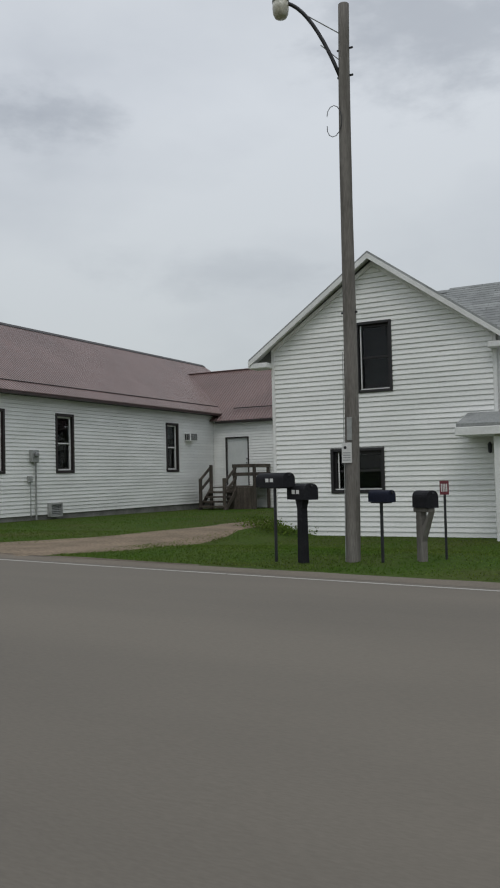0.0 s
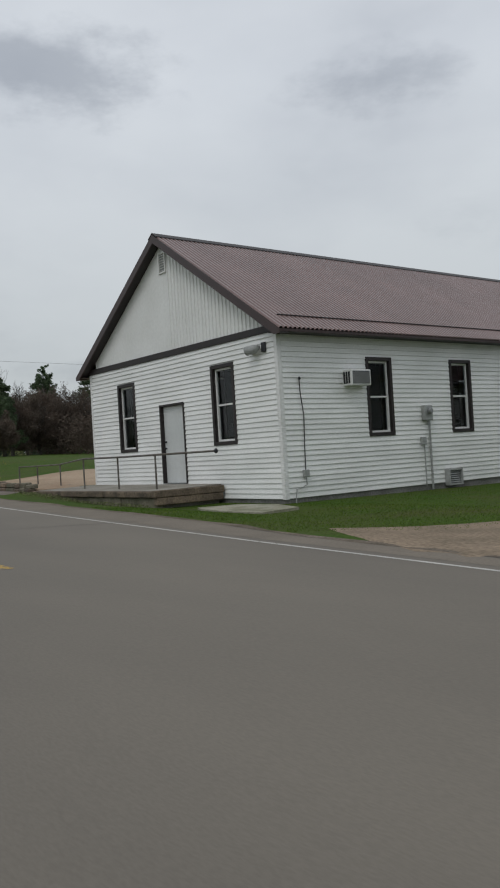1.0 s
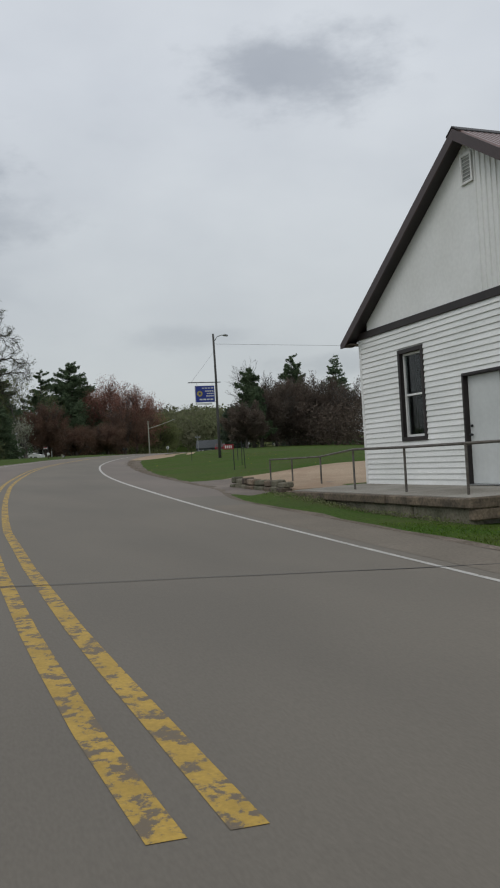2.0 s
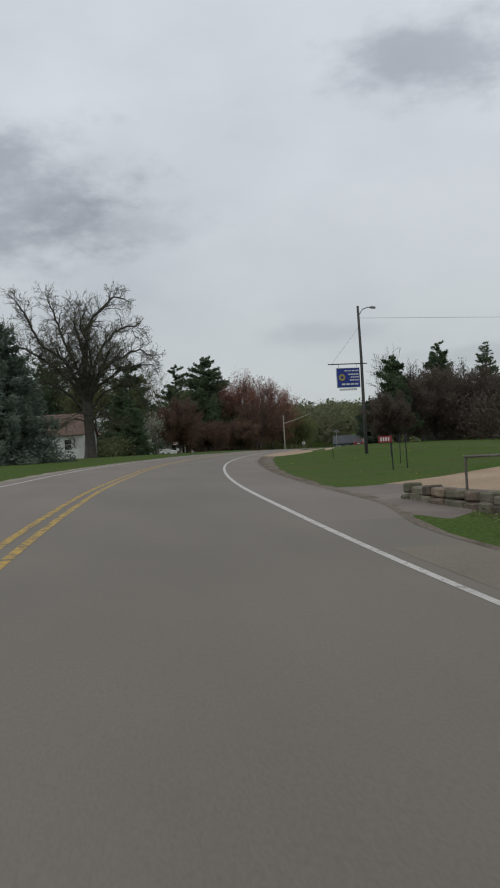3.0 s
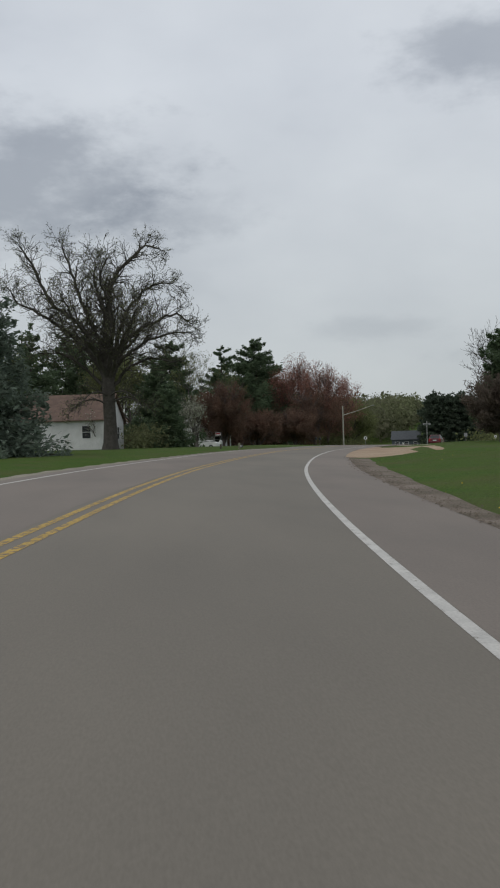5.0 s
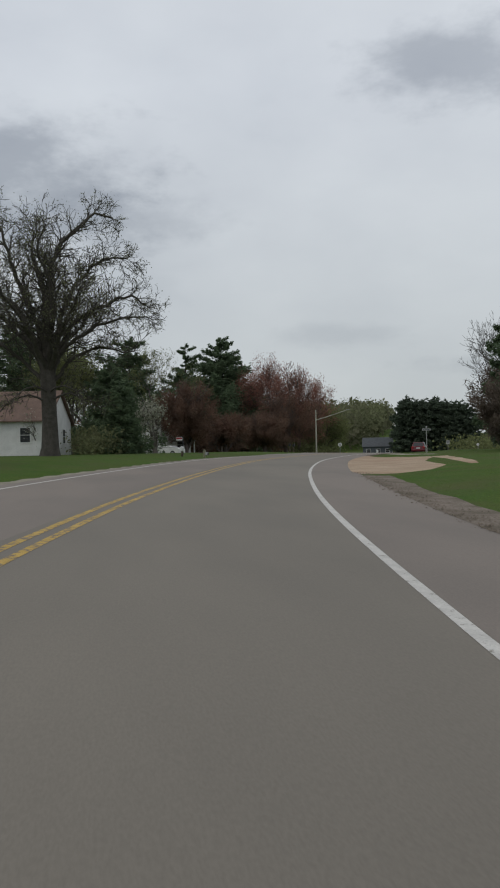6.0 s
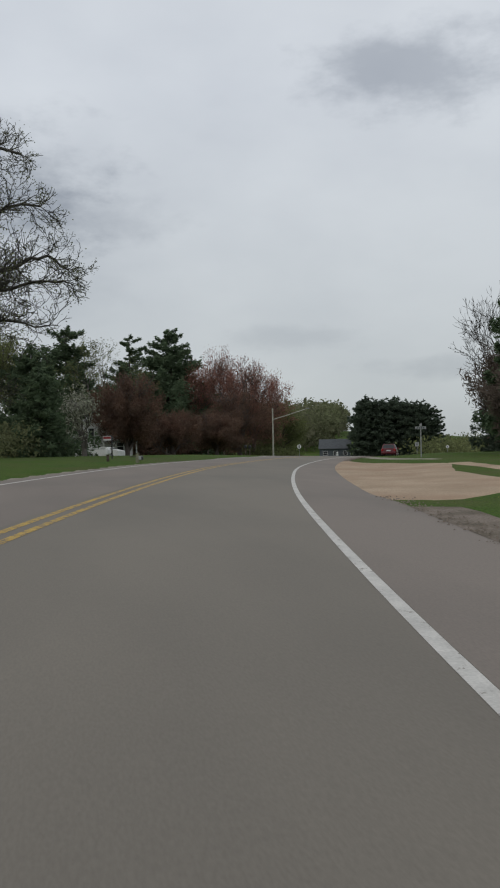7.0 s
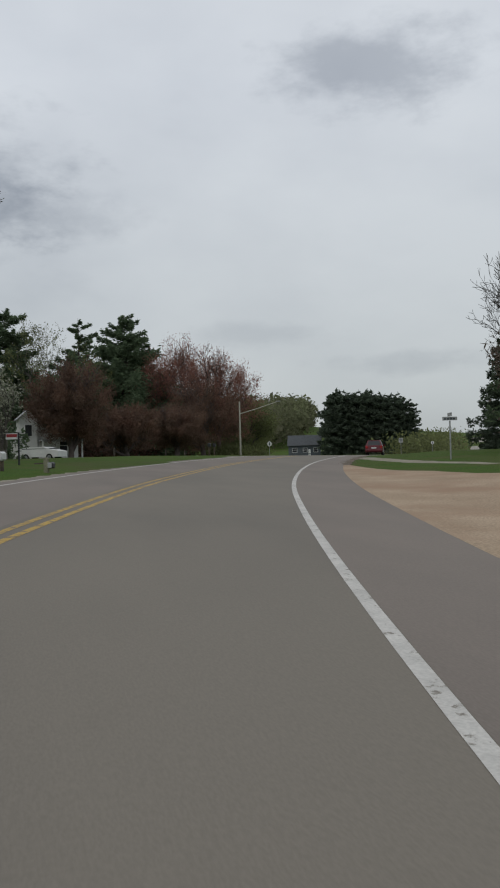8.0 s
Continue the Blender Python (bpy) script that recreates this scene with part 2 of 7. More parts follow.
M_black = mat("black_trim", (0.022, 0.021, 0.022), rough=0.5, scale=2, fine=20, grain=0.15, bump=0.05)
M_door = mat("painted_door", (0.62, 0.64, 0.63), (0.56, 0.58, 0.57), rough=0.45, scale=1.5, fine=12, grain=0.04, bump=0.03)
M_glass = glass("window_glass")
M_shingle = mat("grey_shingle", (0.31, 0.32, 0.315), (0.23, 0.24, 0.237), rough=0.9, scale=2, fine=30, grain=0.25, piece=0.12, bump=0.5)
M_wood = mat("weathered_wood", (0.105, 0.088, 0.072), (0.060, 0.050, 0.042), rough=0.85, scale=2, fine=25, grain=0.25, piece=0.15, stretch=(1, 1, 0.4), bump=0.4)
M_timber = mat("old_timber", (0.17, 0.130, 0.092), (0.07, 0.056, 0.042), rough=0.85, scale=3, fine=25, grain=0.35, piece=0.35, bump=0.5)
M_pole = mat("grey_pole_wood", (0.195, 0.182, 0.165), (0.125, 0.115, 0.102), rough=0.9, scale=3, fine=30, grain=0.25, stretch=(3, 3, 0.3), bump=0.6, depth=0.01)
M_dark_pole = mat("dark_weathered_pole", (0.085, 0.083, 0.078), (0.055, 0.053, 0.050), rough=0.9, scale=3, fine=30, grain=0.25, stretch=(3, 3, 0.3), bump=0.6, depth=0.01)
M_pipe = mat("rusty_pipe", (0.165, 0.155, 0.14), (0.10, 0.085, 0.07), rough=0.6, metal=0.3, scale=5, fine=40)
M_steel = mat("galvanised_steel", (0.36, 0.37, 0.37), (0.27, 0.275, 0.275), rough=0.45, metal=0.6, scale=4, fine=30, grain=0.1, bump=0.05)
M_grey = mat("grey_box_paint", (0.36, 0.37, 0.36), (0.27, 0.28, 0.27), rough=0.5, scale=4, fine=30, grain=0.1)
M_dark = mat("dark_metal", (0.035, 0.036, 0.040), rough=0.45, metal=0.3, scale=4, fine=30)
M_box_black = mat("black_plastic", (0.014, 0.014, 0.017), (0.02, 0.02, 0.023), spec=0.15, rough=0.65, scale=4, fine=40)
M_box_blue = mat("dark_blue_paint", (0.012, 0.015, 0.030), spec=0.2, rough=0.6, scale=4, fine=40)
M_navy = mat("navy_sign_paint", (0.016, 0.036, 0.24), (0.022, 0.046, 0.28), rough=0.4, scale=3, fine=30, grain=0.08, bump=0)
M_gold = mat("yellow_sign_paint", (0.42, 0.34, 0.10), rough=0.5, bump=0)
M_red = mat("red_sign_paint", (0.30, 0.035, 0.040), rough=0.4, bump=0)
M_maroon = mat("dark_red_sign_paint", (0.16, 0.03, 0.04), rough=0.5, bump=0)
M_paper = mat("white_sign_face", (0.72, 0.72, 0.70), rough=0.5, grain=0.05, bump=0)
M_lamp = mat("milky_lamp_glass", (0.55, 0.54, 0.47), (0.38, 0.36, 0.28), rough=0.25, scale=8, fine=40, bump=0)
M_bark = mat("oak_bark", (0.088, 0.079, 0.067), (0.058, 0.052, 0.044), rough=0.95, scale=3, fine=25, grain=0.35, bump=0.8, depth=0.02)
M_bark_red = mat("maple_bark", (0.13, 0.105, 0.095), (0.09, 0.072, 0.066), rough=0.95, scale=3, fine=25, grain=0.3)
M_bark_pale = mat("pale_bark", (0.16, 0.145, 0.13), (0.09, 0.08, 0.07), rough=0.9, scale=4, fine=25, grain=0.3)
M_oak_leaf = leafy("oak_bud_leaf", (0.20, 0.215, 0.105), (0.155, 0.165, 0.09), rough=0.8, island=0.25, spec=0.1)
M_maple_leaf = leafy("red_maple_bud", (0.35, 0.170, 0.130), (0.25, 0.135, 0.105), rough=0.85, island=0.25, spec=0.1, scale=0.5)
M_brown_leaf = leafy("brown_bud", (0.195, 0.118, 0.085), (0.135, 0.094, 0.072), rough=0.9, island=0.25, spec=0.1, scale=0.5)
M_drab_leaf = leafy("drab_brown_bud", (0.165, 0.128, 0.102), (0.120, 0.100, 0.082), rough=0.9, island=0.25, spec=0.1, scale=0.5)
M_spring_leaf = leafy("spring_leaf", (0.185, 0.205, 0.085), (0.135, 0.145, 0.070), rough=0.8, island=0.25, spec=0.1, scale=0.3)
M_blossom = leafy("white_blossom", (0.42, 0.42, 0.34), (0.22, 0.24, 0.16), rough=0.8, island=0.3, spec=0.1)
M_spruce = leafy("blue_spruce_needle", (0.205, 0.250, 0.190), (0.140, 0.178, 0.140), rough=0.85, island=0.28, spec=0.1)
M_pine = leafy("pine_needle", (0.140, 0.190, 0.105), (0.100, 0.138, 0.082), rough=0.85, island=0.28, spec=0.1)
M_grove = leafy("dark_pine_needle", (0.115, 0.145, 0.10), (0.085, 0.108, 0.078), rough=0.9, island=0.25, spec=0.1)
M_wood_far = leafy("far_wood_leaf", (0.185, 0.205, 0.105), (0.160, 0.150, 0.105), rough=0.9, island=0.25, spec=0.05, scale=0.03)
M_car_red = mat("red_car_paint", (0.115, 0.008, 0.014), (0.095, 0.006, 0.011), rough=0.25, scale=2, fine=30, grain=0.04, bump=0, spec=0.5)
M_tyre = mat("tyre_rubber", (0.020, 0.020, 0.021), rough=0.9)
M_lens = mat("red_lamp_lens", (0.35, 0.015, 0.012), rough=0.2, bump=0)
M_roof_red = mat("rusty_brown_roof", (0.165, 0.108, 0.083), (0.12, 0.08, 0.062), rough=0.9, scale=1.5, fine=14, grain=0.2)
M_plaster = mat("white_house_paint", (0.72, 0.72, 0.70), (0.62, 0.62, 0.60), rough=0.7, scale=1.2, fine=12, grain=0.06)
M_greyhouse = mat("slate_house_paint", (0.10, 0.115, 0.13), (0.08, 0.09, 0.10), rough=0.8)
M_slate = mat("slate_roof_shingle", (0.085, 0.092, 0.098), (0.065, 0.07, 0.075), rough=0.9, scale=1.5, fine=14, grain=0.2)
# near-black colour that stands in for the darkness of unlit rooms
M_room_dark = mat("painted_room_dark", (0.018, 0.019, 0.021), rough=0.9, bump=0)
M_curtain = mat("pale_blind", (0.20, 0.21, 0.21), rough=0.9)


# ---- mesh helpers ----
class Form:
    """Corners and faces of one mesh, gathered piece by piece."""

    def __init__(self):
        self.v, self.f = [], []

    def add(self, verts, faces):
        k = len(self.v)
        self.v += [tuple(p) for p in verts]
        self.f += [tuple(k + i for i in q) for q in faces]
        return self

    def box(self, x0, x1, y0, y1, z0, z1, c=0.0, m=None):
        """A box with chamfered edges of width c."""
        if c <= 0:
            v = [(x, y, z) for z in (z0, z1) for y in (y0, y1) for x in (x0, x1)]
            f = [(0, 2, 3, 1), (4, 5, 7, 6), (0, 1, 5, 4), (2, 6, 7, 3), (0, 4, 6, 2), (1, 3, 7, 5)]
        else:
            mid, half = Vector(((x0 + x1) / 2, (y0 + y1) / 2, (z0 + z1) / 2)), Vector(((x1 - x0) / 2, (y1 - y0) / 2, (z1 - z0) / 2))
            c = min(c, *(h * 0.9 for h in half))
            v, at = [], {}
            for sx in (-1, 1):
                for sy in (-1, 1):
                    for sz in (-1, 1):
                        for a in range(3):
                            q = Vector((sx * half.x, sy * half.y, sz * half.z))
                            for b in range(3):
                                if b != a:
                                    q[b] -= (sx, sy, sz)[b] * c
                            at[sx, sy, sz, a] = len(v)
                            v.append(mid + q)
            f = []
            for a in range(3):
                b, d = (a + 1) % 3, (a + 2) % 3
                for s in (-1, 1):
                    def key(sb, sd, k, a=a, b=b, d=d, s=s):
                        t = [0, 0, 0]
                        t[a], t[b], t[d] = s, sb, sd
                        return at[t[0], t[1], t[2], k]
                    ring = [key(-1, -1, a), key(1, -1, a), key(1, 1, a), key(-1, 1, a)]
                    f.append(ring if s > 0 else ring[::-1])
                for sb in (-1, 1):
                    for sd in (-1, 1):
                        def edge(sa, k, a=a, b=b, d=d, sb=sb, sd=sd):
                            t = [0, 0, 0]
                            t[a], t[b], t[d] = sa, sb, sd
                            return at[t[0], t[1], t[2], k]
                        ring = [edge(-1, b), edge(1, b), edge(1, d), edge(-1, d)]
                        f.append(ring if sb * sd > 0 else ring[::-1])
            for sx in (-1, 1):
                for sy in (-1, 1):
                    for sz in (-1, 1):
                        ring = [at[sx, sy, sz, k] for k in range(3)]
                        f.append(ring if sx * sy * sz > 0 else ring[::-1])
        if m is not None:
            v = [m @ Vector(p) for p in v]
        return self.add(v, f)

    def tube(self, pts, radii, n=8, caps=True):
        """A round bar along pts; radii: one, or one for each point."""
        pts = [Vector(p) for p in pts]
        radii = radii if isinstance(radii, (list, tuple)) else [radii] * len(pts)
        ax = (pts[1] - pts[0]).normalized()
        side = ax.orthogonal().normalized()
        v, f = [], []
        for i, p in enumerate(pts):
            d = (pts[min(i + 1, len(pts) - 1)] - pts[max(i - 1, 0)]).normalized()
            side = (side - d * side.dot(d)).normalized()
            other = d.cross(side)
            for k in range(n):
                a = 2 * math.pi * k / n
                v.append(p + (side * math.cos(a) + other * math.sin(a)) * radii[i])
        for i in range(len(pts) - 1):
            for k in range(n):
                j = (k + 1) % n
                f.append((i * n + k, i * n + j, (i + 1) * n + j, (i + 1) * n + k))
        if caps:
            f.append(tuple(range(n))[::-1])
            f.append(tuple((len(pts) - 1) * n + k for k in range(n)))
        return self.add(v, f)

    def prism(self, ring, axis, lo, hi, m=None):
        """A flat outline, given in the two other axes in order, drawn out along axis from lo to hi."""
        v = []
        for t in (lo, hi):
            for a, b in ring:
                q = [a, b]
                q.insert(axis, t)
                v.append(m @ Vector(q) if m is not None else tuple(q))
        n = len(ring)
        f = [tuple(range(n)), tuple(range(2 * n - 1, n - 1, -1))]
        f += [(i, i + n, (i + 1) % n + n, (i + 1) % n) for i in range(n)]
        return self.add(v, f)

    def lathe(self, profile, n=20, at=(0, 0, 0)):
        """A turned form about z from (radius, height) pairs."""
        v, f = [], []
        for r, z in profile:
            for k in range(n):
                a = 2 * math.pi * k / n
                v.append((at[0] + r * math.cos(a), at[1] + r * math.sin(a), at[2] + z))
        for i in range(len(profile) - 1):
            for k in range(n):
                j = (k + 1) % n
                f.append((i * n + k, i * n + j, (i + 1) * n + j, (i + 1) * n + k))
        f.append(tuple(range(n))[::-1])
        f.append(tuple((len(profile) - 1) * n + k for k in range(n)))
        return self.add(v, f)

    def mesh(self, name, material, smooth=False, fix=True):
        me = bpy.data.meshes.new(name)
        me.from_pydata(self.v, [], self.f)
        if fix:
            bm = bmesh.new()
            bm.from_mesh(me)
            bmesh.ops.recalc_face_normals(bm, faces=bm.faces)
            bm.to_mesh(me)
            bm.free()
        me.materials.append(material)
        if smooth:
            me.shade_smooth()
        return me


def part(name, form, material, parent, label="", m=None, smooth=False, fix=True):
    """One mesh as a part of a thing or of a part, at the pose m within it."""
    me = form if isinstance(form, bpy.types.Mesh) else form.mesh(name, material, smooth, fix)
    ob = new(name, me)
    ob.parent = parent
    if m is not None:
        ob.matrix_basis = m
    return tagged(ob, label)


def thing(name, m, label, category, group="", kind=""):
    """An Empty at the base of a thing, which holds its parts."""
    ob = new(name)
    ob.empty_display_size = 0.2
    ob.matrix_basis = m
    return tagged(ob, label, category, group, kind)


def solid(name, form, material, m, label, category="", group="", kind="", smooth=False):
    """A thing of one mesh."""
    ob = new(name, form.mesh(name, material, smooth))
    ob.matrix_basis = m
    return tagged(ob, label, category, group, kind)


def quads(name, corners, material):
    """Many loose four-cornered leaves: corners of shape (n, 4, 3)."""
    n = len(corners)
    me = bpy.data.meshes.new(name)
    me.vertices.add(4 * n)
    me.vertices.foreach_set("co", np.asarray(corners, np.float32).reshape(-1))
    me.loops.add(4 * n)
    me.loops.foreach_set("vertex_index", np.arange(4 * n, dtype=np.int32))
    me.polygons.add(n)
    me.polygons.foreach_set("loop_start", np.arange(0, 4 * n, 4, dtype=np.int32))
    me.polygons.foreach_set("loop_total", np.full(n, 4, np.int32))
    me.update(calc_edges=True)
    me.materials.append(material)
    return me


# ---- lie of the land ----
LINE = [(60, -8.2), (45, -7.2), (30, -6.42), (20, -6.13), (12, -5.81), (6, -5.49), (0, -5.17), (-6, -4.87), (-12, -4.45), (-20, -3.78), (-28, -2.81), 
        (-36, -1.59), (-44, -0.1), (-52, 1.71), (-60, 3.74), (-68, 6.07), (-76, 8.72), (-86, 12.62), (-96, 17.14), (-110, 24.42), (-125, 33.48), (-140, 43.85), 
        (-154, 55.06), (-168, 67.82), (-182, 82.11), (-196, 97.95)]


def curve(points, step=1.0):
    """A smooth line through the points, in even steps."""
    p = [Vector((*q, 0)) if len(q) == 2 else Vector(q) for q in points]
    p = [p[0] * 2 - p[1], *p, p[-1] * 2 - p[-2]]
    out = []
    for a, b, c, d in zip(p, p[1:], p[2:], p[3:]):
        n = max(2, int((c - b).length / step))
        for i in range(n):
            t = i / n
            out.append(0.5 * (2 * b + (c - a) * t + (2 * a - 5 * b + 4 * c - d) * t * t + (3 * b - a - 3 * c + d) * t ** 3))
    out.append(p[-2])
    return np.array([(q.x, q.y) for q in out])


EDGE = curve(LINE)
EDGE_T = np.gradient(EDGE, axis=0)
EDGE_T /= np.linalg.norm(EDGE_T, axis=1)[:, None]
EDGE_N = np.stack([EDGE_T[:, 1], -EDGE_T[:, 0]], 1)


def smooth01(t):
    t = np.clip(t, 0, 1)
    return t * t * (3 - 2 * t)


def paved(x):
    """How far the asphalt reaches beyond the edge line on the north side."""
    x = np.asarray(x, float)
    return 0.72 + 0.38 * smooth01((7.0 - x) / 5.0) + 0.62 * smooth01((-8.0 - x) / 5.0) - 0.22 * smooth01((-56.0 - x) / 4.0)


RISE = [(-240, 2.0), (-190, 2.25), (-140, 2.5), (-125, 2.6), (-110, 2.62), (-96, 2.4), (-86, 2.201), (-76, 2.007), (-68, 1.817), (-60, 1.617), (-52, 1.432), (-44, 1.243), (-36, 1.037), (-28, 0.813), (-20, 0.623), (-12, 0.414), (-6, 0.26), (0, 0.126), (6, 0.018), (12, -0.061), (20, -0.163), (30, -0.299)]
CROSS = -0.021


def road_z(x, d=0.0):
    """Height of the road, which climbs gently to the west and dips beyond the bend; d: the distance to the north of its edge line, over which it falls."""
    x = np.asarray(x, float)
    z = np.interp(x, [p[0] for p in RISE], [p[1] for p in RISE])
    return z + CROSS * np.clip(d, -11, 2.5)


def beside(x, y):
    """Distance to the north of the road's edge line."""
    x, y = np.ravel(np.asarray(x, float)), np.ravel(np.asarray(y, float))
    out = np.empty(len(x))
    for i in range(0, len(x), 4000):
        p = np.stack([x[i:i + 4000], y[i:i + 4000]], 1)
        k = ((p[:, None] - EDGE[None]) ** 2).sum(-1).argmin(1)
        out[i:i + 4000] = ((p - EDGE[k]) * EDGE_N[k]).sum(1)
    return out


def land(x, y):
    """Height of the ground."""
    shape = np.shape(x)
    x, y = np.ravel(np.asarray(x, float)), np.ravel(np.asarray(y, float))
    s = beside(x, y)
    base = road_z(x, s)
    yard = -0.07 - 0.010 * np.clip(y, 0, 20)
    yard = yard + (0.34 - yard) * smooth01((-4.5 - x) / 6.0)
    mound = base + 0.26
    north = yard + (mound - yard) * smooth01((-9.5 - x) / 9.0)
    z = base + (north - base) * smooth01((s - paved(x) - 0.3) / np.where(x > -12, 2.3, 6.0))
    z = z + 0.12 * smooth01((-s - 8.3) / 5.0) * (s < 0)
    z = z - 0.05 * (smooth01((s + 8.6) / 0.6) * (1 - smooth01((s - paved(x) + 0.75) / 0.6))) - 0.008 * (s < paved(x) + 0.2)
    side = smooth01((x - 12) / 3) * (1 - smooth01((x - 30) / 3)) * (s < -6)
    z = z - 0.06 * side
    z = z - 0.6 * smooth01((s - 12) / 26.0) * smooth01((-12 - x) / 14.0)
    z = z - 0.25 * smooth01((s - 2.6) / 4.0) * smooth01((x - 8.8) / 1.2)
    far = np.hypot(x + 81, y)
    hill = 16 * np.exp(-(((x + 494) / 177) ** 2 + ((y - 115) / 163) ** 2)) + 5.4 * np.exp(-(((x + 597) / 163) ** 2 + ((y - 336) / 163) ** 2)) \
        + 12 * np.exp(-(((x + 443) / 190) ** 2 + ((y + 176) / 177) ** 2))
    z = z + hill * smooth01((far - 177) / 109)
    return z.reshape(shape)


def land1(x, y):
    return float(land([x], [y])[0])


def sheet(name, grid_x, grid_y, z, material):
    """A mesh from a grid of points."""
    r, c = grid_x.shape
    me = bpy.data.meshes.new(name)
    k = np.arange(r * c).reshape(r, c)
    f = np.stack([k[:-1, :-1], k[1:, :-1], k[1:, 1:], k[:-1, 1:]], -1).reshape(-1, 4)
    me.from_pydata(np.stack([grid_x, grid_y, z], -1).reshape(-1, 3).tolist(), [], f.tolist())
    if me.polygons[0].normal.z < 0:
        me.flip_normals()
    me.materials.append(material)
    me.shade_smooth()
    return me


def sunk(z, deep=0.07):
    """Lets the rim of a sheet dip into the ground."""
    z[0], z[-1] = z[0] - deep, z[-1] - deep
    z[1:-1, 0] -= deep
    z[1:-1, -1] -= deep
    return z


def strip(name, lo, hi, material, label, x_from=60, x_to=-190, lift=0.0, across=4, drape=False, wobble=0.0, category=""):
    """A band that runs along the road between two distances to the north of its edge line."""
    rows = [i for i in range(len(EDGE)) if x_to <= EDGE[i, 0] <= x_from]
    lo_f = lo if callable(lo) else (lambda x: lo)
    hi_f = hi if callable(hi) else (lambda x: hi)
    gx, gy, gz = [], [], []
    for i in rows:
        x = EDGE[i, 0]
        a, b = lo_f(x), hi_f(x)
        b += wobble * (noise.noise((x * 0.6, 3.1, float(len(name)))) + 0.6 * noise.noise((x * 2.3, 1.7, 0)))
        d = np.linspace(a, b, across + 1)
        gx.append(EDGE[i, 0] + EDGE_N[i, 0] * d)
        gy.append(EDGE[i, 1] + EDGE_N[i, 1] * d)
        gz.append(road_z(EDGE[i, 0], d))
    gx, gy = np.array(gx), np.array(gy)
    z = (land(gx, gy) if drape else np.array(gz)) + lift
    if drape:
        z = sunk(z)
    return tagged(new(name, sheet(name, gx, gy, z, material)), label, category, kind="structure")


def lane(name, points, half, material, label, lift=0.02, wobble=0.25, across=12):
    """A drive that follows points, draped over the ground; half: half its width at each point."""
    c = curve(points, 0.5)
    t = np.gradient(c, axis=0)
    t /= np.linalg.norm(t, axis=1)[:, None]
    h = np.interp(np.linspace(0, 1, len(c)), np.linspace(0, 1, len(half)), half)
    gx, gy = [], []
    for i in range(len(c)):
        w = wobble * noise.noise((i * 0.35, len(name), 0.5)), wobble * noise.noise((i * 0.35, len(name), 7.5))
        d = np.linspace(-h[i] + w[0], h[i] + w[1], across + 1)
        gx.append(c[i, 0] + t[i, 1] * d)
        gy.append(c[i, 1] - t[i, 0] * d)
    gx, gy = np.array(gx), np.array(gy)
    z = land(gx, gy) + lift
    return tagged(new(name, sheet(name, gx, gy, sunk(z), material)), label, "driveway", kind="structure")


def spread(lo, hi, fine, far, grow=1.22):
    """Grid lines, fine between lo and hi and wider and wider out to far."""
    inner = list(np.arange(lo, hi + fine / 2, fine))
    out_hi, out_lo, s = [inner[-1]], [inner[0]], fine
    while out_hi[-1] < far:
        s *= grow
        out_hi.append(out_hi[-1] + s), out_lo.insert(0, out_lo[0] - s)
    return np.array(out_lo[:-1] + inner + out_hi[1:])


# ground, road and drives
gx, gy = np.meshgrid(spread(-100, 20, 0.5, 2200, 1.16), spread(-20, 32, 0.5, 2200, 1.16), indexing="ij")
tagged(new("ground", sheet("ground", gx, gy, land(gx, gy), M_grass)), "spring grass on gently rising ground", "ground", kind="structure")
strip("road", -7.80, lambda x: float(paved(x)), M_asphalt, "two-lane road of worn grey-brown asphalt", across=12, category="road")
strip("paved_shoulder", 0.055, lambda x: float(paved(x)) - 0.01, M_pale_asphalt, "paler asphalt shoulder outside the edge line", x_from=-9, lift=0.0012, wobble=0.02)
strip("far_lane", -7.79, -3.95, M_pale_asphalt, "paler worn asphalt of the far lane", x_from=-4, lift=0.0012, wobble=0.1, category="road")
strip("shoulder_gravel_north", lambda x: float(paved(x)) - 0.05, lambda x: float(paved(x)) + 0.12 + 0.16 * float(smooth01((-10 - x) / 6)) + 0.55 * float(smooth01((-22 - x) / 22)) - 0.66 * float(smooth01((-57 - x) / 4)) * float(smooth01((x + 107) / 5)), M_shoulder, "narrow brown gravel verge beside the asphalt", lift=0.004, x_from=12, x_to=-56.6, wobble=0.16, across=3)
strip("shoulder_gravel_bend", lambda x: float(paved(x)) - 0.05, lambda x: float(paved(x)) + 0.3, M_shoulder, "narrow brown gravel verge at the bend", lift=0.004, x_from=-88, wobble=0.12, across=3)
strip("shoulder_gravel_south", -8.45, -7.75, M_pale_gravel, "pale gravel verge along the road's far side", lift=0.002, wobble=0.12, x_from=8)
strip("edge_line_north", lambda x: -0.032 - 0.022 * float(smooth01((2 - x) / 18)), lambda x: 0.03 + 0.02 * float(smooth01((2 - x) / 18)), M_white_line, "worn white edge line on the road", lift=0.0025, across=1, x_to=-150)
strip("edge_line_south", -7.21, -7.09, M_white_line, "worn white edge line on the road", lift=0.0025, across=1, x_from=6)
CENTRE_X, CENTRE_D = (-30, -12, -4, 0, 3.3, 7.0), (-3.49, -3.62, -3.60, -3.48, -3.31, -3.02)
centre = lambda x: float(np.interp(x, CENTRE_X, CENTRE_D))
gap = lambda x: 0.28 - 0.10 * float(smooth01((x - 5.4) / 1.6))
strip("centre_line_a", lambda x: centre(x) - 0.06, lambda x: centre(x) + 0.06, M_yellow_line, "cracked yellow centre line on the road", lift=0.0025, across=1, x_from=6.9)
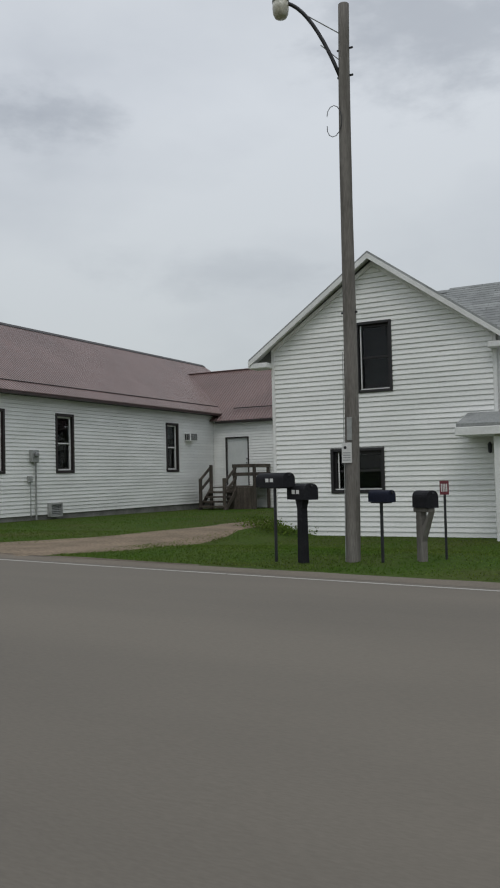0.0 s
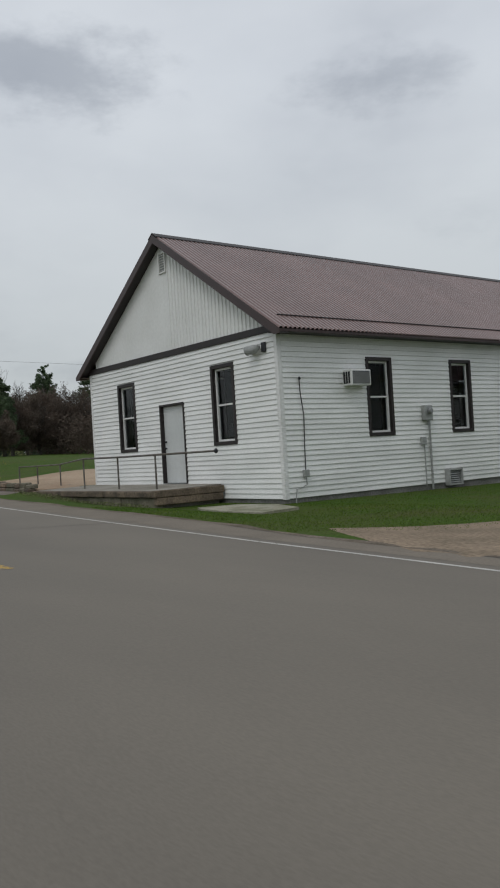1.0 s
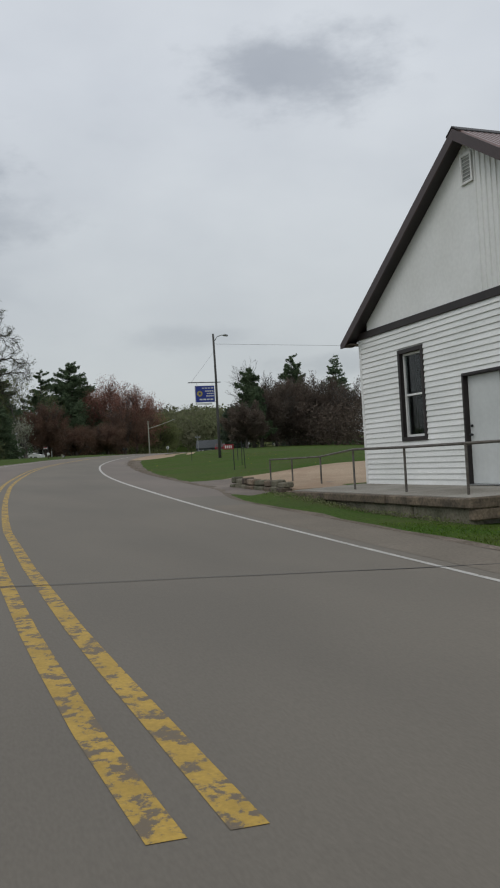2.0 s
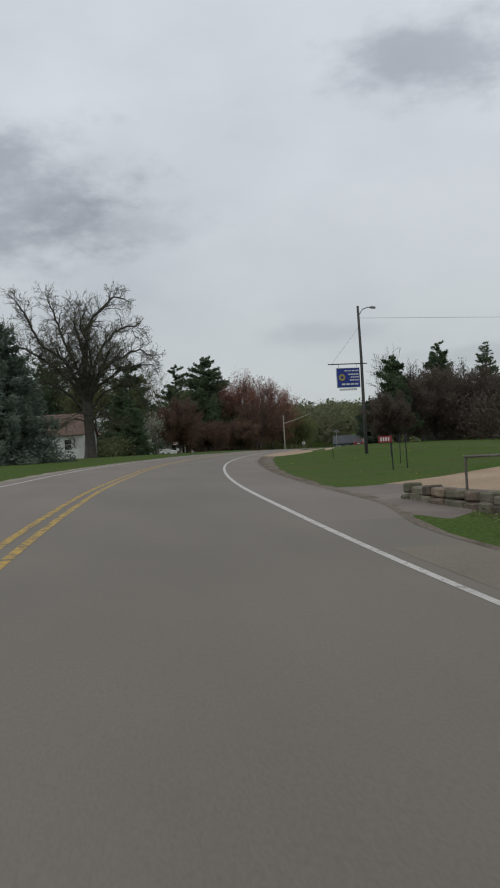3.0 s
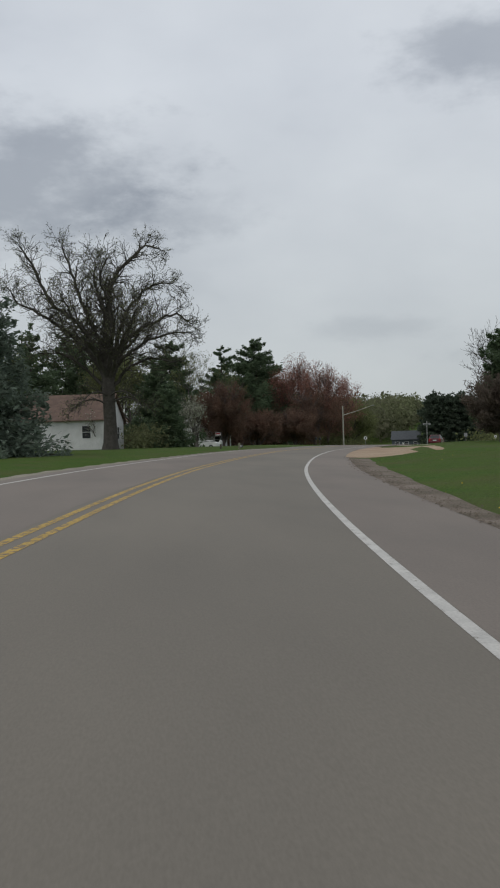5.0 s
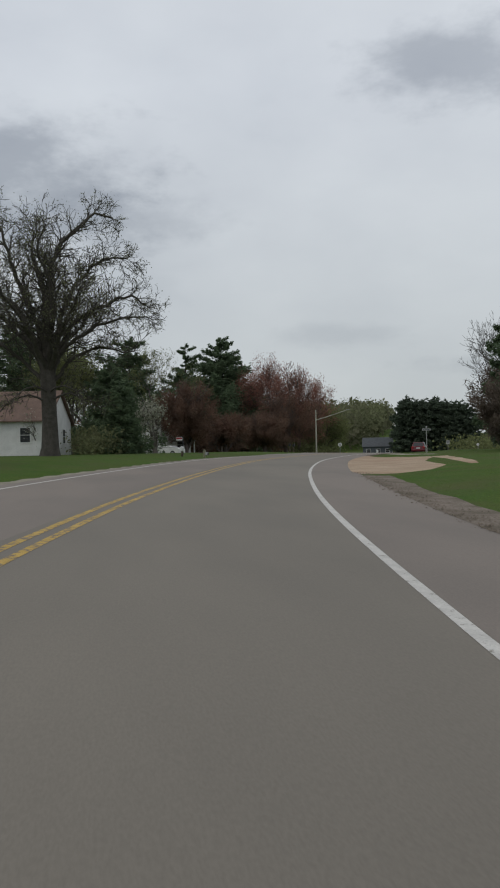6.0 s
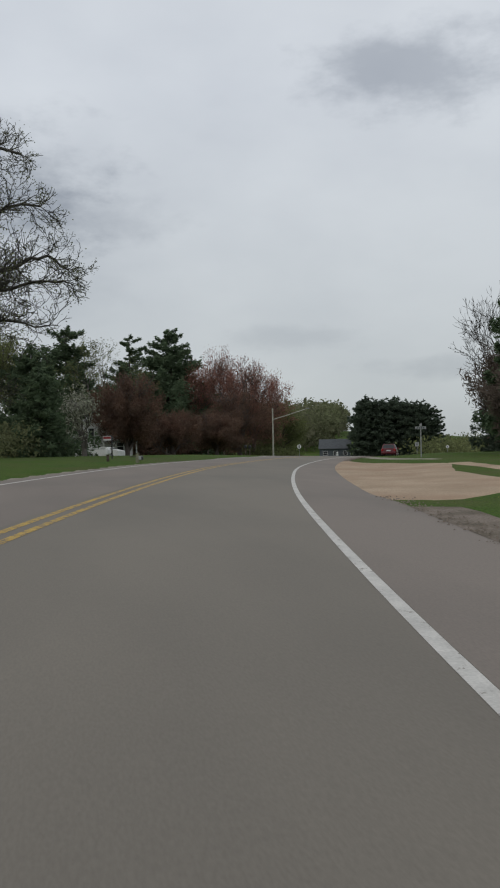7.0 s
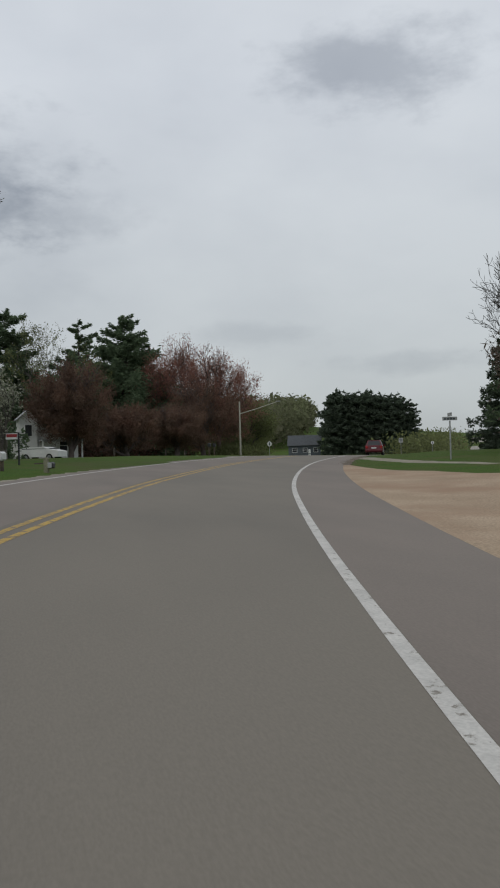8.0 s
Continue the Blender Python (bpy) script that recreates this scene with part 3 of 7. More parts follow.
strip("centre_line_b", lambda x: centre(x) - gap(x) - 0.06, lambda x: centre(x) - gap(x) + 0.06, M_yellow_line, "cracked yellow centre line on the road", lift=0.0025, across=1, x_from=6.9)
strip("dirt_shoulder", 0.2, lambda x: float(paved(x)) - 0.04, M_old_shoulder, "brown dirt spread over the road's shoulder", x_from=40, x_to=-7, lift=0.002, wobble=0.12, across=4)
lane("side_road", [(20.5, -14), (22, -22), (24, -40), (26, -80)], [8, 5.5, 4.2, 4.2], M_asphalt, "worn asphalt side road", lift=0.05, wobble=0)
lane("dirt_drive", [(7.0, -5.0), (7.4, -4.2), (8.0, -3.3), (8.4, -2.0), (8.4, 0.2), (8.15, 2.6), (7.9, 7), (8.1, 13)], [2.3, 1.9, 1.1, 0.75, 0.66, 0.6, 0.55, 0.55], M_dirt, "bare dirt drive between hall and house", lift=0.012)
lane("asphalt_apron", [(-13.6, -3.9), (-13.8, -2.4), (-14.0, -0.6), (-14.2, 0.6)], [5.4, 4.3, 3.6, 3.3], M_old_asphalt, "patched old asphalt apron with loose gravel", lift=0.012)
lane("gravel_drive_hall", [(-14.0, -0.8), (-14.6, 3), (-15.8, 10), (-15, 18), (-12, 28)], [3.6, 4.6, 5.4, 5.4, 5.0], M_gravel, "tan gravel yard beside the hall", lift=0.016)
LOT_X, LOT_D = (-92, -89, -85.5, -82, -80, -77, -74.5, -72, -68, -62, -59, -57.6, -56.6), (1.55, 1.8, 2.5, 3.3, 4.2, 4.9, 6.3, 5.8, 5.2, 5.4, 4.4, 3.0, 1.9)
strip("gravel_lot", 1.32, lambda x: float(np.interp(x, LOT_X, LOT_D)), M_gravel,
      "tan gravel lot at the roadside", x_from=-56.6, x_to=-92, lift=0.018, across=22, drape=True, wobble=0.12)
strip("gravel_track", lambda x: 5.8 + 0.3 * float(smooth01((x + 74) / 4)), lambda x: 7.0 - 0.5 * float(smooth01((x + 66) / 6)), M_gravel, "thin gravel track beyond a strip of grass", x_from=-61, x_to=-76, lift=0.012, across=6, drape=True, wobble=0.2)
lane("verge_track", [(-103.5, 22.6), (-100.4, 21.8), (-93, 19.7), (-87, 18.1), (-79, 16.8)], [1.3, 0.8, 0.6, 0.5, 0.35], M_pale_gravel, "thin pale gravel track through the grass", lift=0.012, wobble=0.15, across=6)
lane("far_track", [(-156.0, 59.4), (-178.7, 74.8), (-208.2, 95.0), (-254.4, 125.8), (-311.4, 162.8)], [2.6, 2.8, 3.2, 4.0, 4.6], M_concrete, "pale road that climbs a far slope", lift=0.08, wobble=0.1)


def road_crack(d0, x0, d1, x1, width):
    """A tar-filled crack across the road from one place to another."""
    f, n = Form(), 14
    pts = []
    for i in range(n + 1):
        t = i / n
        x = x0 + (x1 - x0) * t + 0.10 * noise.noise((i * 0.7, x0, 2.0))
        k = int(np.abs(EDGE[:, 0] - x).argmin())
        d = d0 + (d1 - d0) * t
        pts.append((EDGE[k, 0] + (x - EDGE[k, 0]) + EDGE_N[k, 0] * d, EDGE[k, 1] + EDGE_N[k, 1] * d))
    v = []
    for i, (x, y) in enumerate(pts):
        w = width * (0.5 + 0.6 * abs(noise.noise((i * 1.3, x0, 5.0))))
        z = float(road_z(x, d0 + (d1 - d0) * i / n)) + 0.004
        v += [(x - w, y, z), (x + w, y, z)]
    f.add(v, [(2 * i, 2 * i + 2, 2 * i + 3, 2 * i + 1) for i in range(n)])
    return solid("road_crack", f, M_tar, Matrix(), "dark tar-filled crack across the asphalt", "crack", "cracks in the road", kind="structure")


for d0, x0, d1, x1, w in ((0.95, 2.02, -7.6, 0.25, 0.018), (1.6, -16.6, 0.2, -17.4, 0.007), (1.5, -23.0, 0.3, -23.6, 0.006)):
    road_crack(d0, x0, d1, x1, w)


# ---- buildings ----
LAP = 0.118
plank_cache = {}


def facing(x, y, z, side):
    """The frame of a wall: its own x runs along it, its y points out of it. side: the way that it faces."""
    return pose(x, y, z, 0, 0, {"+y": 0, "-x": 90, "-y": 180, "+x": -90}[side])


def plank_mesh(length, cut_a, cut_b, material, lap=LAP):
    """A lap of siding, proud at its foot; cut_a, cut_b: how far its upper edge falls short at either end."""
    key = (round(length, 3), round(cut_a, 3), round(cut_b, 3), material.name, lap)
    if key not in plank_cache:
        f = Form()
        v = []
        for u0, u1, y, z in ((0, length, 0.002, 0.011), (0, length, 0.028, 0.011), (0, length, 0.027, 0.020),
                             (cut_a, length - cut_b, 0.004, lap + 0.008), (cut_a, length - cut_b, 0.001, lap + 0.008)):
            v += [(u0, y, z), (u1, y, z)]
        q = [(2 * i, 2 * i + 2, 2 * i + 3, 2 * i + 1) for i in range(4)] + [(8, 0, 1, 9), (0, 8, 6, 4, 2), (1, 3, 5, 7, 9)]
        plank_cache[key] = f.add(v, q).mesh("plank", material)
    return plank_cache[key]


def siding(parent, m, u0, u1, z0, z1, holes, material, slope=None, lap=LAP):
    """Laps of siding over a wall. holes: (u0, u1, z0, z1). slope: (peak_u, peak_z) closes the wall to a gable above z1."""
    z = z0
    top = slope[1] if slope else z1
    while z < top - 0.03:
        def span(h):
            if not slope or h <= z1:
                return u0, u1
            t = min(1, (h - z1) / (slope[1] - z1))
            return u0 + (slope[0] - u0) * t, u1 + (slope[0] - u1) * t
        a, b = span(z)
        ta, tb = span(min(z + lap, top))
        pieces = [(a, b, ta - a, b - tb)]
        for h in holes:
            if h[2] < z + lap * 0.6 < h[3]:
                cut = []
                for p in pieces:
                    if h[1] <= p[0] or h[0] >= p[1]:
                        cut.append(p)
                        continue
                    if h[0] - p[0] > 0.02:
                        cut.append((p[0], h[0], p[2], 0))
                    if p[1] - h[1] > 0.02:
                        cut.append((h[1], p[1], 0, p[3]))
                pieces = cut
        for p in pieces:
            part("plank", plank_mesh(p[1] - p[0], p[2], p[3], material, lap), material, parent, m=m @ pose(p[0], 0, z))
        z += lap


def pierced(u0, u1, z0, z1, holes, thick, peak=None):
    """A wall with openings through it, behind its own face; peak: (u, z) of a gable on top."""
    f = Form()
    us = sorted({u0, u1, *(h[0] for h in holes), *(h[1] for h in holes), *([peak[0]] if peak else [])})

    def top(u):
        if not peak:
            return z1
        t = (u - u0) / (peak[0] - u0) if u < peak[0] else (u1 - u) / (u1 - peak[0])
        return z1 + (peak[1] - z1) * t
    zs = sorted({z0, z1, *(z for h in holes for z in h[2:4] if z < z1)})
    cells = {}
    for i, (a, b) in enumerate(zip(us, us[1:])):
        for k, (c, d) in enumerate(zip(zs, zs[1:])):
            if not any(h[0] < (a + b) / 2 < h[1] and h[2] < (c + d) / 2 < h[3] for h in holes):
                cells[i, k] = [(a, c), (b, c), (b, d), (a, d)]
        if peak:
            z = z1
            for h in holes:
                if h[0] < (a + b) / 2 < h[1] and h[3] > z1:
                    if h[2] > z1:
                        cells[i, "under"] = [(a, z1), (b, z1), (b, h[2]), (a, h[2])]
                    z = h[3]
            cells[i, "over"] = [(a, z), (b, z)] + [(u, top(u)) for u in (b, a) if top(u) > z + 1e-6]
    v, seen, faces = [], {}, []

    def spot(u, y, z):
        key = (round(u, 5), y, round(z, 5))
        if key not in seen:
            seen[key] = len(v)
            v.append((u, y, z))
        return seen[key]
    sides = {}
    for c in cells.values():
        faces += [tuple(spot(u, 0, z) for u, z in reversed(c)), tuple(spot(u, -thick, z) for u, z in c)]
        for p, q in zip(c, c[1:] + c[:1]):
            e = (spot(p[0], 0, p[1]), spot(q[0], 0, q[1]), spot(q[0], -thick, q[1]), spot(p[0], -thick, p[1]))
            sides.setdefault(frozenset(e[:2]), []).append(e)
    f.add(v, faces + [e[0] for e in sides.values() if len(e) == 1])
    return f


def frame_form(u0, u1, z0, z1, wide, y0, y1, c=0.006):
    f = Form()
    f.box(u0, u0 + wide, y0, y1, z0, z1, c).box(u1 - wide, u1, y0, y1, z0, z1, c)
    f.box(u0 + wide, u1 - wide, y0, y1, z1 - wide, z1, c).box(u0 + wide, u1 - wide, y0, y1, z0, z0 + wide, c)
    return f


def window(parent, m, u0, u1, z0, z1, casing, inner, trim=0.088, name="window", blind=0.0):
    """A double-hung window in an opening that its casing covers."""
    w = part(name, frame_form(u0, u1, z0, z1, trim, -0.10, 0.045), casing, parent, m=m)
    a, b, c, d = u0 + trim, u1 - trim, z0 + trim, z1 - trim
    mid_z = (c + d) / 2
    part("window_frame", frame_form(a, b, c, d, 0.05, -0.12, -0.045, 0.004), inner, w)
    part("meeting_rail", Form().box(a + 0.05, b - 0.05, -0.11, -0.06, mid_z - 0.022, mid_z + 0.022, 0.004), inner, w)
    for lo, hi, y in ((c + 0.05, mid_z - 0.022, -0.095), (mid_z + 0.022, d - 0.05, -0.08)):
        part("pane", Form().box(a + 0.05, b - 0.05, y - 0.006, y, lo, hi), M_glass, w)
    # added panel behind the panes; its colour paints the room's darkness
    part("room_shade", Form().box(a - 0.1, b + 0.1, -0.42, -0.40, c - 0.1, d + 0.1), M_room_dark, w)
    if blind:
        part("blind", Form().box(a + 0.05, b - 0.05, -0.16, -0.155, d - (d - c) * blind, d - 0.02), M_curtain, w)
    return w


def door(parent, m, u0, u1, z0, z1, casing, leaf, trim=0.10, knob=1, name="door"):
    f = Form()
    f.box(u0, u0 + trim, -0.10, 0.045, z0, z1, 0.006).box(u1 - trim, u1, -0.10, 0.045, z0, z1, 0.006)
    f.box(u0 + trim, u1 - trim, -0.10, 0.045, z1 - trim, z1, 0.006)
    d = part(name, f, casing, parent, m=m)
    part("leaf", Form().box(u0 + trim + 0.004, u1 - trim - 0.004, -0.06, -0.015, z0 + 0.015, z1 - trim - 0.004, 0.005, pose(0, -0.045, 0)), leaf, d)
    part("threshold", Form().box(u0 + trim, u1 - trim, -0.06, 0.06, z0, z0 + 0.012, 0.003), M_steel, d)
    ku = u1 - trim - 0.08 if knob > 0 else u0 + trim + 0.08
    k = Form().tube([(ku, -0.055, z0 + 0.95), (ku, -0.01, z0 + 0.95), (ku, 0.015, z0 + 0.95)], [0.018, 0.026, 0.02], 10)
    part("door_handle", k, M_dark, d)
    part("deadbolt", Form().tube([(ku, -0.055, z0 + 1.12), (ku, -0.03, z0 + 1.12)], 0.026, 10), M_dark, d)
    return d


def roof_sheet(width, length, material, rib=0.133, high=0.036):
    """A steel roof sheet: x across the slope's run, y up the slope, ribs along y."""
    f = Form()
    n = max(1, round(width / rib))
    step = width / n
    prof = [(0, 0)]
    for i in range(n):
        c = (i + 0.5) * step
        prof += [(c - 0.05, 0), (c - 0.024, high), (c + 0.024, high), (c + 0.05, 0)]
    prof.append((width, 0))
    v = [(x, y, z) for x, z in prof for y in (0, length)] + [(x, y, z - 0.006) for x, z in prof for y in (0, length)]
    k, q = len(prof), []
    for i in range(k - 1):
        q += [(2 * i, 2 * i + 2, 2 * i + 3, 2 * i + 1), (2 * k + 2 * i, 2 * k + 2 * i + 1, 2 * k + 2 * i + 3, 2 * k + 2 * i + 2)]
        q += [(2 * i, 2 * k + 2 * i, 2 * k + 2 * i + 2, 2 * i + 2), (2 * i + 1, 2 * i + 3, 2 * k + 2 * i + 3, 2 * k + 2 * i + 1)]
    return f.add(v, q).mesh("roof_panel", material)


def tilted(origin, along, up):
    """A frame with x along a roof's eave and y up its slope."""
    x, y = Vector(along).normalized(), Vector(up).normalized()
    z = x.cross(y)
    m = Matrix((x, y, z)).transposed().to_4x4()
    return Matrix.Translation(origin) @ m


# -- the hall --
W, L, EAVE, RIDGE, FOOT = 9.12, 22.5, 3.66, 6.97, 0.03
SPRING = 4.01
hall = thing("hall", Matrix(), "long white clapboard hall with brown steel roof", "hall")
GABLE, LONG, BACK, WEST = facing(0, 0, 0, "-y"), facing(0, 0, 0, "+x"), facing(0, L, 0, "+y"), facing(-W, 0, 0, "-x")
gable_windows = [(1.64, 2.60, 1.34, 3.31), (6.40, 7.39, 1.33, 3.31)]
gable_door = (3.89, 5.10, 0.415, 2.545)
side_windows = [(-3.65, -2.74, 1.34, 3.28), (-6.79, -5.89, 1.34, 3.28), (-13.18, -12.29, 1.345, 3.28)]
hole = lambda h, t=0.05: (h[0] + t, h[1] - t, h[2] + (t if h[2] > 1 else 0), h[3] - t)
part("wall", pierced(0.0, W, FOOT, EAVE - 0.03, [hole(h) for h in (*gable_windows, gable_door)], 0.15, (W / 2, RIDGE - 0.1)), M_wall, hall, m=GABLE)
part("wall", pierced(-L, -0.15, FOOT, EAVE + 0.06, [hole(h) for h in side_windows], 0.15), M_wall, hall, m=LONG)
part("wall", pierced(0.15, L, FOOT, EAVE + 0.06, [], 0.15), M_wall, hall, m=WEST)
part("wall", pierced(-W + 0.15, -0.15, FOOT, EAVE - 0.03, [], 0.15, (-W / 2, RIDGE - 0.1)), M_wall, hall, m=BACK)
part("floor_slab", Form().box(-W + 0.16, -0.16, 0.16, L - 0.16, 0.0, 0.2), M_concrete, hall)
part("foundation", Form().box(-W + 0.03, -0.03, 0.03, L - 0.03, -0.9, FOOT), M_found, hall, "low grey block foundation")
for h in gable_windows:
    window(hall, GABLE, *h, M_brown, M_white)
for h, bl in zip(side_windows, (0.0, 0.0, 0.3)):
    window(hall, LONG, *h, M_brown, M_white, blind=bl)
door(hall, GABLE, *gable_door, M_brown, M_door, trim=0.055)
for u in (-0.02, W - 0.09):
    part("corner_board", Form().box(u, u + 0.11, 0, 0.026, FOOT - 0.01, 3.795, 0.006), M_white, hall, m=GABLE)
part("corner_board", Form().box(-0.10, 0.0, 0, 0.026, FOOT - 0.01, EAVE + 0.06, 0.006), M_white, hall, m=LONG)
part("band_board", Form().box(0.0, W, 0, 0.05, 3.80, 3.96, 0.008), M_brown, hall, "brown board between siding and gable", m=GABLE)

# gable top: smooth white sheets on one half, ribbed white steel on the other
n_ribs = 28
SEAM = W / 2 - 0.20
crest = lambda u: SPRING + 0.02 + (RIDGE - 0.12 - SPRING) * (1 - abs(u - W / 2) / (W / 2))
for i in range(n_ribs):
    w = (SEAM - 0.22) / n_ribs
    a = SEAM - (i + 1) * w
    if min(crest(a), crest(a + w)) < 4.0 or a < 0.2:
        continue
    f = Form()
    prof = [(0, 0.0), (0, 0.004), (w * 0.62, 0.004), (w * 0.70, 0.026), (w * 0.90, 0.026), (w * 0.98, 0.004), (w, 0.0)]
    v = [(x, y, 3.96) for x, y in prof] + [(x, y, crest(a + x)) for x, y in prof]
    f.add(v, [(k, k + 1, k + 8, k + 7) for k in range(6)] + [(6, 0, 7, 13), tuple(range(6, -1, -1)), tuple(range(7, 14))])
    part("gable_panel", f, M_ribbed, hall, m=GABLE @ pose(a, 0, 0))
cuts = [SEAM, W / 2, W / 2 + 1.22, W / 2 + 2.44, W - 0.42]
for a, b in zip(cuts, cuts[1:]):
    f = Form().prism([(a + 0.001, 3.96), (b - 0.001, 3.96), (b - 0.001, crest(b)), (a + 0.001, crest(a))], 1, 0.0, 0.014)
    part("gable_sheet", f, M_ribbed, hall, m=GABLE)
louvre = part("louvre", frame_form(4.36, 4.72, 6.03, 6.60, 0.05, 0.02, 0.06), M_white, hall, "white louvred gable vent", m=GABLE)
for i in range(7):
    part("slat", Form().box(4.41, 4.67, -0.02, 0.02, -0.004, 0.004, 0, pose(0, 0.035, 6.11 + i * 0.067, -35)), M_white, louvre)
part("louvre_back", Form().box(4.40, 4.68, 0.021, 0.024, 6.07, 6.56), M_grey, louvre)

# roof
OVER, RAKE = 0.42, 0.27
pitch = (RIDGE - SPRING) / (W / 2)
run = W / 2 + OVER
rise = pitch * run
slope_len = math.hypot(run, rise)
eave_z = RIDGE - rise + 0.06
panels = 25
pw = (L + 2 * RAKE) / panels
sheet_me = roof_sheet(pw, slope_len, M_roof)
for i in range(panels):
    part("roof_panel", sheet_me, M_roof, hall, m=tilted((OVER, -RAKE + i * pw, eave_z), (0, 1, 0), (-run, 0, rise)))
    part("roof_panel", sheet_me, M_roof, hall, m=tilted((-W - OVER, -RAKE + (i + 1) * pw, eave_z), (0, -1, 0), (run, 0, rise)))
cap = Form()
for s in (1, -1):
    cap.prism([(-W / 2, RIDGE + 0.125), (-W / 2 + s * 0.2, RIDGE + 0.125 - 0.2 * pitch), (-W / 2 + s * 0.2, RIDGE + 0.10 - 0.2 * pitch), (-W / 2, RIDGE + 0.10)], 1, -RAKE - 0.02, L + RAKE + 0.02)
part("ridge_cap", cap, M_brown, hall)
for sx in (1, -1):
    xo = OVER if sx > 0 else -W - OVER
    part("fascia", Form().box(min(xo, xo - sx * 0.03), max(xo, xo - sx * 0.03), -RAKE, L + RAKE, eave_z - 0.075, eave_z - 0.012, 0.006), M_rake, hall)
    xi = 0.02 if sx > 0 else -W - 0.02
    part("soffit", Form().box(min(xi, xo - sx * 0.03), max(xi, xo - sx * 0.03), -RAKE + 0.03, L + RAKE - 0.03, eave_z - 0.068, eave_z - 0.053), M_brown, hall)
    for y0, y1, nm in ((-RAKE - 0.02, -RAKE + 0.02, "rake_board"), (L + RAKE - 0.02, L + RAKE + 0.02, "rake_board")):
        f = Form()
        f.prism([(xo + sx * 0.02, eave_z - 0.02), (-W / 2, RIDGE + 0.075), (-W / 2, RIDGE - 0.145), (xo - sx * 0.16, eave_z - 0.125), (xo + sx * 0.02, eave_z - 0.125)], 1, y0, y1)
        part(nm, f, M_rake, hall)
    f = Form()
    f.prism([(xo, eave_z - 0.08), (-W / 2, RIDGE - 0.10), (-W / 2, RIDGE - 0.125), (xo - sx * 0.16, eave_z - 0.105), (xo, eave_z - 0.105)], 1, -RAKE + 0.02, -0.001)
    part("rake_soffit", f, M_brown, hall)
# snow bar along the lower roof
bar_s = 0.62
bx, bz = OVER - run * bar_s / slope_len, eave_z + rise * bar_s / slope_len
part("snow_guard", Form().box(bx - 0.025, bx + 0.012, 0.15, L - 1.5, bz + 0.046, bz + 0.072, 0.006), M_brown, hall, "brown bar that holds snow on the roof")

siding(hall, GABLE, 0.09, W - 0.09, FOOT, 3.79, [*gable_windows, gable_door], M_siding)
siding(hall, LONG, -15.98, -0.10, FOOT, EAVE + 0.065, side_windows, M_siding)

# -- the back wing of the hall --
WX, WY, WR, WRZ = 9.0, 15.98, 19.1, 6.05
wing = thing("rear_wing", pose(0, 0, 0), "white clapboard rear wing with brown steel roof", "wing")
WGABLE = facing(0, WY, 0, "-y")
wing_door = (-1.74, -0.62, 0.72, 2.79)
part("wall", pierced(-WX, 0.0, -0.3, EAVE - 0.03, [hole(wing_door)], 0.15), M_wall, wing, m=WGABLE)
part("wall", Form().box(WX - 0.15, WX, WY + 0.15, 2 * WR - WY, -0.3, EAVE - 0.03), M_wall, wing)
part("wall", Form().box(0, WX - 0.15, 2 * WR - WY - 0.15, 2 * WR - WY, -0.3, EAVE - 0.03), M_wall, wing)
part("gable_wall", Form().prism([(WY, EAVE - 0.03), (2 * WR - WY, EAVE - 0.03), (WR, WRZ - 0.05)], 0, WX - 0.15, WX), M_siding, wing)
door(wing, WGABLE, *wing_door, M_brown, M_door, trim=0.05, knob=-1)
wrun, wrise = WR - WY + 0.33, (WR - WY + 0.33) * (WRZ - EAVE) / (WR - WY)
wz = WRZ - wrise + 0.06
wsheet = roof_sheet(0.92, math.hypot(wrun, wrise), M_roof)
for i in range(14):
    part("roof_panel", wsheet, M_roof, wing, m=tilted((-3.5 + i * 0.92, WR - wrun, wz), (1, 0, 0), (0, wrun, wrise)))
    part("roof_panel", wsheet, M_roof, wing, m=tilted((-2.58 + i * 0.92, WR + wrun, wz), (-1, 0, 0), (0, -wrun, wrise)))
part("ridge_cap", Form().box(-3.3, WX + 0.3, WR - 0.16, WR + 0.16, WRZ + 0.03, WRZ + 0.07, 0.02), M_roof, wing)
part("fascia", Form().box(0.28, WX + 0.3, WR - wrun, WR - wrun + 0.03, wz - 0.085, wz - 0.012, 0.006), M_brown, wing)
part("soffit", Form().box(0.28, WX + 0.3, WR - wrun + 0.03, WY - 0.02, wz - 0.078, wz - 0.063), M_brown, wing)
part("snow_guard", Form().box(0.9, WX, WY + 0.22, WY + 0.27, 4.02, 4.06, 0.006), M_brown, wing)
part("downspout", Form().tube([(3.55, WY - 0.30, wz - 0.14), (3.55, WY - 0.28, wz - 0.25), (3.62, WY - 0.06, wz - 0.5), (3.62, WY - 0.06, 0.0), (3.62, WY - 0.25, -0.15)], 0.045, 8), M_brown, wing)
siding(wing, WGABLE, -WX, -0.03, -0.2, EAVE - 0.02, [wing_door], M_siding)


